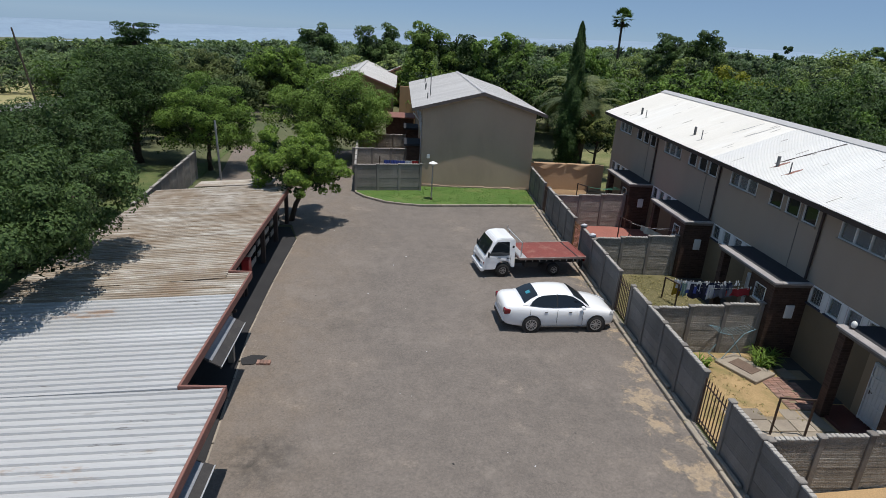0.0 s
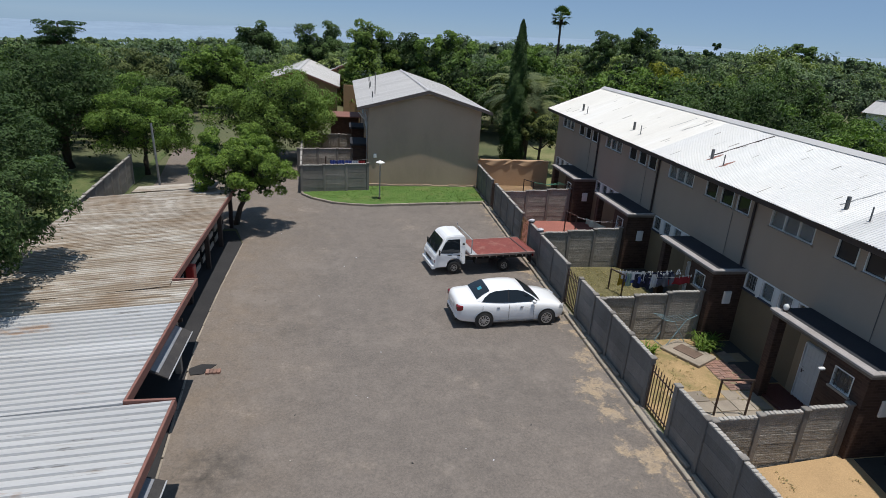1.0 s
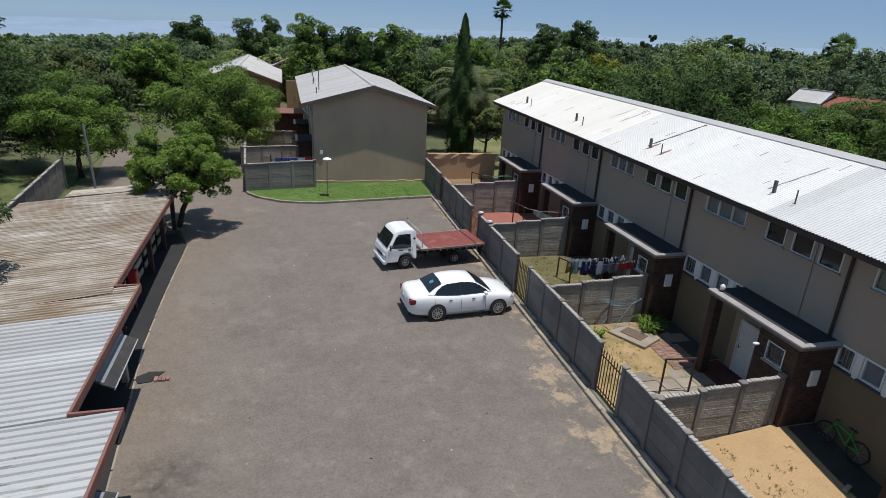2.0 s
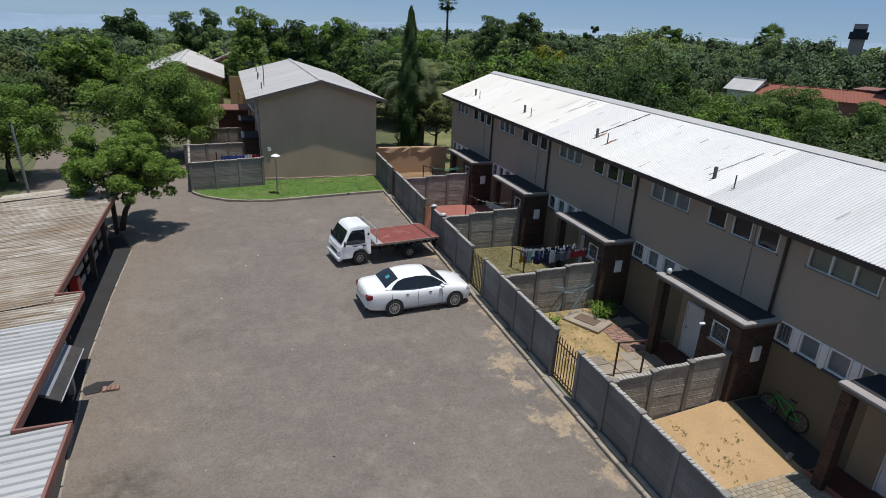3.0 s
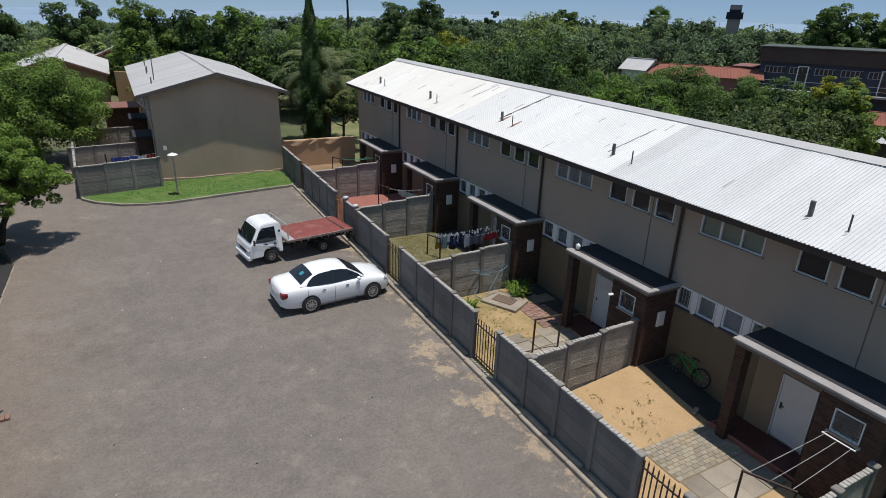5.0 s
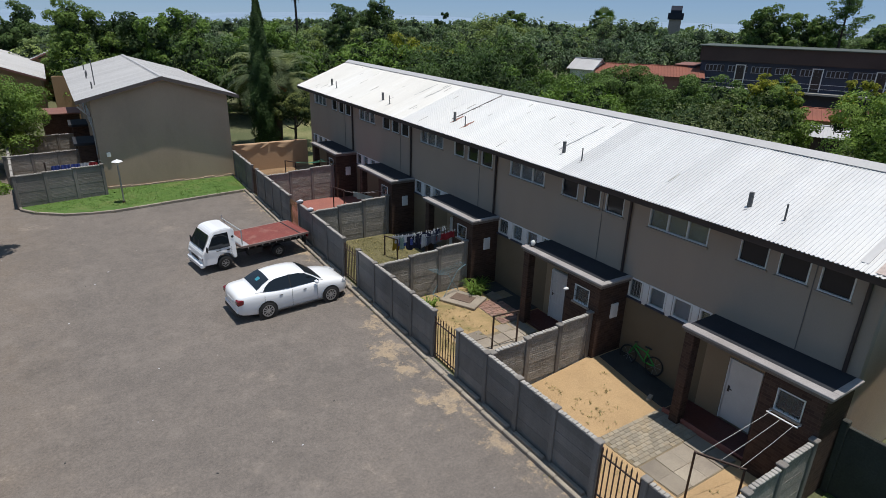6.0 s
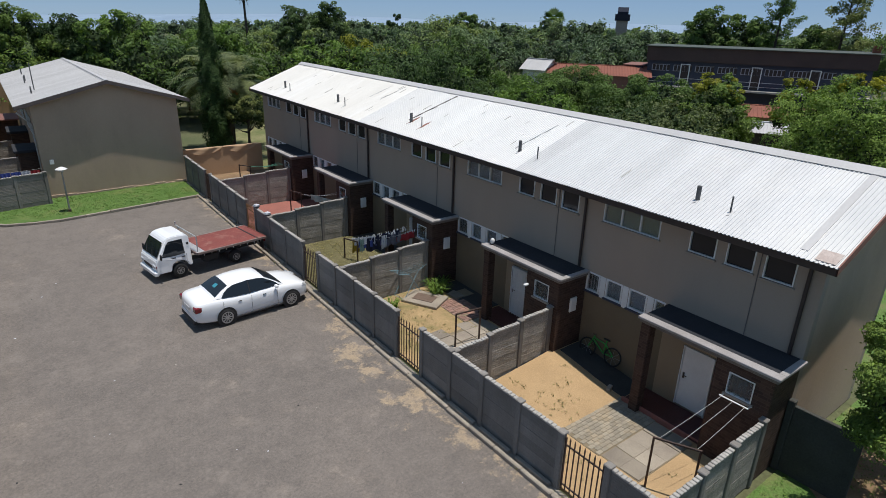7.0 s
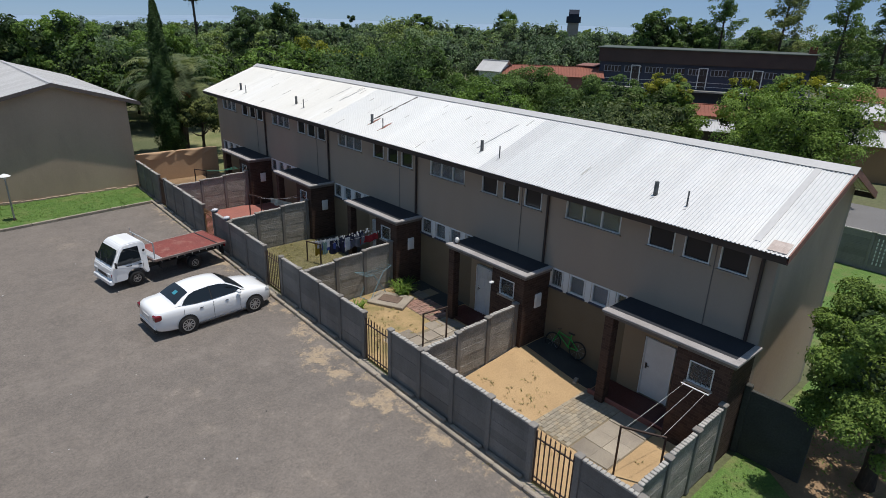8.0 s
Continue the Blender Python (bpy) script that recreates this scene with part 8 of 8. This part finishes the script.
# porch lamp ball and lamp on a pole
ball = thing("roof_lamp", "white globe lamp on the porch roof edge", "lamp", m=pose(14.42, Y0 + PITCH + 3.1, 3.05))
part("globe", MB().tube([(0, 0, 0.02), (0, 0, 0.07), (0, 0, 0.14), (0, 0, 0.20), (0, 0, 0.23)], [0.04, 0.07, 0.085, 0.06, 0.015], 14), WHITEPAINT, ball, smooth=True)
part("base", MB().tube([(0, 0, 0), (0, 0, 0.03)], 0.07, 12), STEELDARK, ball)
pl = thing("yard_lamp", "small white lamp on a thin pipe", "lamp", m=pose(14.0, 11.0, G + rise(11)))
part("pole", MB().tube([(0, 0, -0.03), (0, 0, 2.32)], 0.016, 8), STEELDARK, pl)
part("head", MB().cbox(-0.09, 0.09, -0.05, 0.05, 2.3, 2.37, 0.02), WHITEPAINT, pl)
for i, (x, y) in enumerate(((FX, 24.75), (FX, 23.45))):
    c = thing("white_bundle", "white cloth bundle on top of the wall post", "cloth", m=pose(x, y, fence_top(y) + 0.06))
    part("cloth", MB().tube([(0, 0, 0), (0, 0, 0.06), (0.02, 0, 0.12), (0, 0, 0.16)], [0.13, 0.17, 0.13, 0.03], 12), CLOTH["white"], c, smooth=True)

# ---- back wall of the far yard with cloth hung over it ----
tanw = thing("tan_yard_wall", "tan plastered wall closing the far yard", "wall")
TANWALL = mat("tan_wall_paint", (0.55, 0.37, 0.23), (0.48, 0.32, 0.20), rough=0.9, s1=0.7, s2=40)
part("wall", MB().cbox(FX + 0.1, 15.45, 37.42, 37.58, 0, 2.35, 0.02), TANWALL, tanw)
for x0 in (10.6, 12.9):
    rows = []
    for j in range(5):
        rows.append([(x0 + 2.2 * i / 14, 37.38 - 0.03 * math.sin(i * 0.8 + j), 2.38 - j * 0.07 * (0.4 + 1.2 * math.sin(math.pi * i / 14))) for i in range(15)])
    tagged(part("draped_cloth", MB().grid([[(p[0], 37.6, p[2] - 0.01) for p in rows[0]]] + rows), TANWALL, smooth=True), "tan cloth draped over the yard wall", "cloth")

# ---- carport contents ----
def tilt_door(y0, y1, xi, xo, zi, zo):
    d = thing("tilt_door", "open tilt-up garage door, grey and dusty", "garage door")
    L = math.hypot(xo - xi, zo - zi)
    m = Matrix.Translation((xi, 0, zi)) @ Matrix.Rotation(-math.atan2(zo - zi, xo - xi), 4, "Y")
    part("leaf", MB().cbox(0, L, y0, y1, -0.02, 0.02, 0.006, m), DOORDARK, d, "dark dusty door leaf")
    part("panel_strip", MB().cbox(L * 0.2, L * 0.68, y0 + 0.05, y1 - 0.05, 0.021, 0.035, 0.004, m), DOORGREY, d, "pale grey panel strip")
    part("edge_bar", MB().cbox(L - 0.005, L + 0.025, y0, y1, -0.035, 0.03, 0.005, m), ALU, d)
    for y in (y0 + 0.15, y1 - 0.15):
        part("arm", MB().tube([(xi + 0.1, y, zi), (xi - 0.35, y, 0.9)], 0.018, 6), STEELGREY, d)
    return d


DOORDARK = mat("door_dusty_dark", (0.035, 0.033, 0.035), (0.06, 0.055, 0.052), rough=0.8, s1=2, s2=20, stain=(0.15, 0.135, 0.13), stain_amt=0.4, stain_scale=3, stain_lo=0.6, stain_hi=0.75)
DOORGREY = mat("door_pale_grey", (0.25, 0.26, 0.29), (0.20, 0.21, 0.235), rough=0.6, s1=1.5, s2=20)
tilt_door(12.6, 15.0, -3.42, -2.68, 2.20, 1.80)
tilt_door(5.2, 8.9, -2.35, -1.76, 2.12, 1.9)
slats = thing("slat_screen", "pale horizontal plank screen inside the carport", "screen")
PLANK = mat("pale_plank", (0.42, 0.38, 0.33), (0.33, 0.30, 0.26), rough=0.85, s1=1.2, s2=25, stretch=(1, 0.2, 1))
for y0, y1 in ((18.4, 20.0), (20.4, 23.2), (23.6, 25.8), (26.2, 28.4)):
    for z in (0.45, 0.95, 1.45):
        part("plank", MB().cbox(-4.32, -4.26, y0, y1, z, z + 0.22, 0.01), PLANK, slats)
for y in (18.3, 20.2, 23.4, 26.0, 28.5):
    part("upright", MB().cbox(-4.36, -4.325, y - 0.04, y + 0.04, 0, 1.9, 0.008), DARKTRIM, slats)
ext = thing("red_canister", "red fire hose box on a carport post", "fire box", m=pose(-3.86, 20.05, 1.25))
REDBOX = mat("fire_red", (0.42, 0.03, 0.03), (0.34, 0.03, 0.03), rough=0.4, bump=0)
part("box", MB().cbox(-0.14, 0.14, -0.2, 0.2, 0, 0.55, 0.03), REDBOX, ext)
part("bracket", MB().cbox(-0.25, -0.14, -0.04, 0.04, -1.25, 0.6, 0.01), STEELDARK, ext)
bricks = thing("brick_pair", "small row of orange-red clay bricks on the asphalt", "bricks")
for i in range(4):
    part("brick", MB().cbox(0, 0.10, 0, 0.22, 0, 0.07, 0.008), CLAYBRICK, bricks, m=pose(-2.53 + i * 0.108, 15.42 + 0.01 * (i % 2), rise(15.5), 0, 0, 2))
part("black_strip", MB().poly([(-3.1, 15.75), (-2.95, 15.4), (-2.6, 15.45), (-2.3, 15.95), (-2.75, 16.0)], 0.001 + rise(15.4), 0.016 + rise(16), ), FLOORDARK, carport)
edge = thing("apron_edge", "pale worn concrete edge of the carport floor", "kerb", kind="structure")
bend = [Vector(p) for p in ((-2.52, 7.0), (-2.57, 9.0), (-3.21, 17.5), (-3.21, 21.5), (-3.09, 26.4))]
for a0, b0 in zip(bend, bend[1:]):
    n = max(1, round((b0 - a0).length))
    for i in range(n):
        a, b = a0.lerp(b0, i / n + 0.003), a0.lerp(b0, (i + 1) / n - 0.003)
        part("edge_stone", MB().cbox(0, (b - a).length, -0.03, 0.03, -0.05, 0.02 + 0.006 * (i % 3), 0.008), KERB, edge, m=pose(a.x, a.y, rise(a.y), 0, 0, math.degrees(math.atan2(b.y - a.y, b.x - a.x))))

# ---- beside the gable ----
wing = thing("wing_wall", "dark precast wing wall against the gable", "wall")
# Dark-painted precast, with the shade of the tree added to its colour.
WINGDARK = mat("blackened_precast", (0.075, 0.075, 0.068), (0.05, 0.05, 0.045), rough=1.0, s1=1.2, s2=20, grain=0.3, bump=0.5)
part("panel", MB().cbox(15.3, 15.4, 1.75, 3.22, 0.0, 1.9, 0.015), WINGDARK, wing)
part("post", MB().cbox(15.27, 15.43, 3.22, 3.38, 0, 2.02, 0.02), WINGDARK, wing)
flat("bare_soil", [(14.2, -4), (21, -5), (21.5, 0.6), (18.5, 2.2), (15.4, 2.6), (14.3, 1.2)], 0.028, BROWNSOIL, "bare brown soil under the tree", "soil", 0.1)
precast_wall("panel_wall", "dark grey precast wall at the end of the lawn", (33.0, -4), (33.0, 9.5), 1.8, 1.8)
vent = thing("breeze_panel", "white pierced breeze block panel in the wall", "breeze panel", m=pose(32.92, 4.4, 0.35))
for i in range(3):
    for j in range(7):
        part("slot", MB().cbox(-0.02, 0.0, i * 0.16, i * 0.16 + 0.05, j * 0.19, j * 0.19 + 0.12, 0.004), WHITEPAINT, vent)
flat("side_lane", [(35.5, -20), (46, -20), (46, 12), (35.5, 12)], 0.01, ROADGREY, "pale concrete lane behind the wall", "lane", 0.15)

# asphalt litter
rl = random.Random(31)
for nm, lab, mm, n in (("paper_scrap", "tiny white paper scrap on the asphalt", CLOTH["white"], 16), ("stone_chip", "small dark stone on the asphalt", CARDARK, 14)):
    for i in range(n):
        s = rl.uniform(0.012, 0.03)
        o = part(nm, MB().cbox(-s, s, -s * 0.6, s * 0.6, 0, s * 0.5, s * 0.15), mm)
        yy = rl.uniform(7, 28)
        o.matrix_basis = pose(rl.uniform(-1.8, 9.3), yy, rise(yy) + 0.001, 0, 0, rl.uniform(0, 180))
        tagged(o, lab, "litter", "litter on the car park")
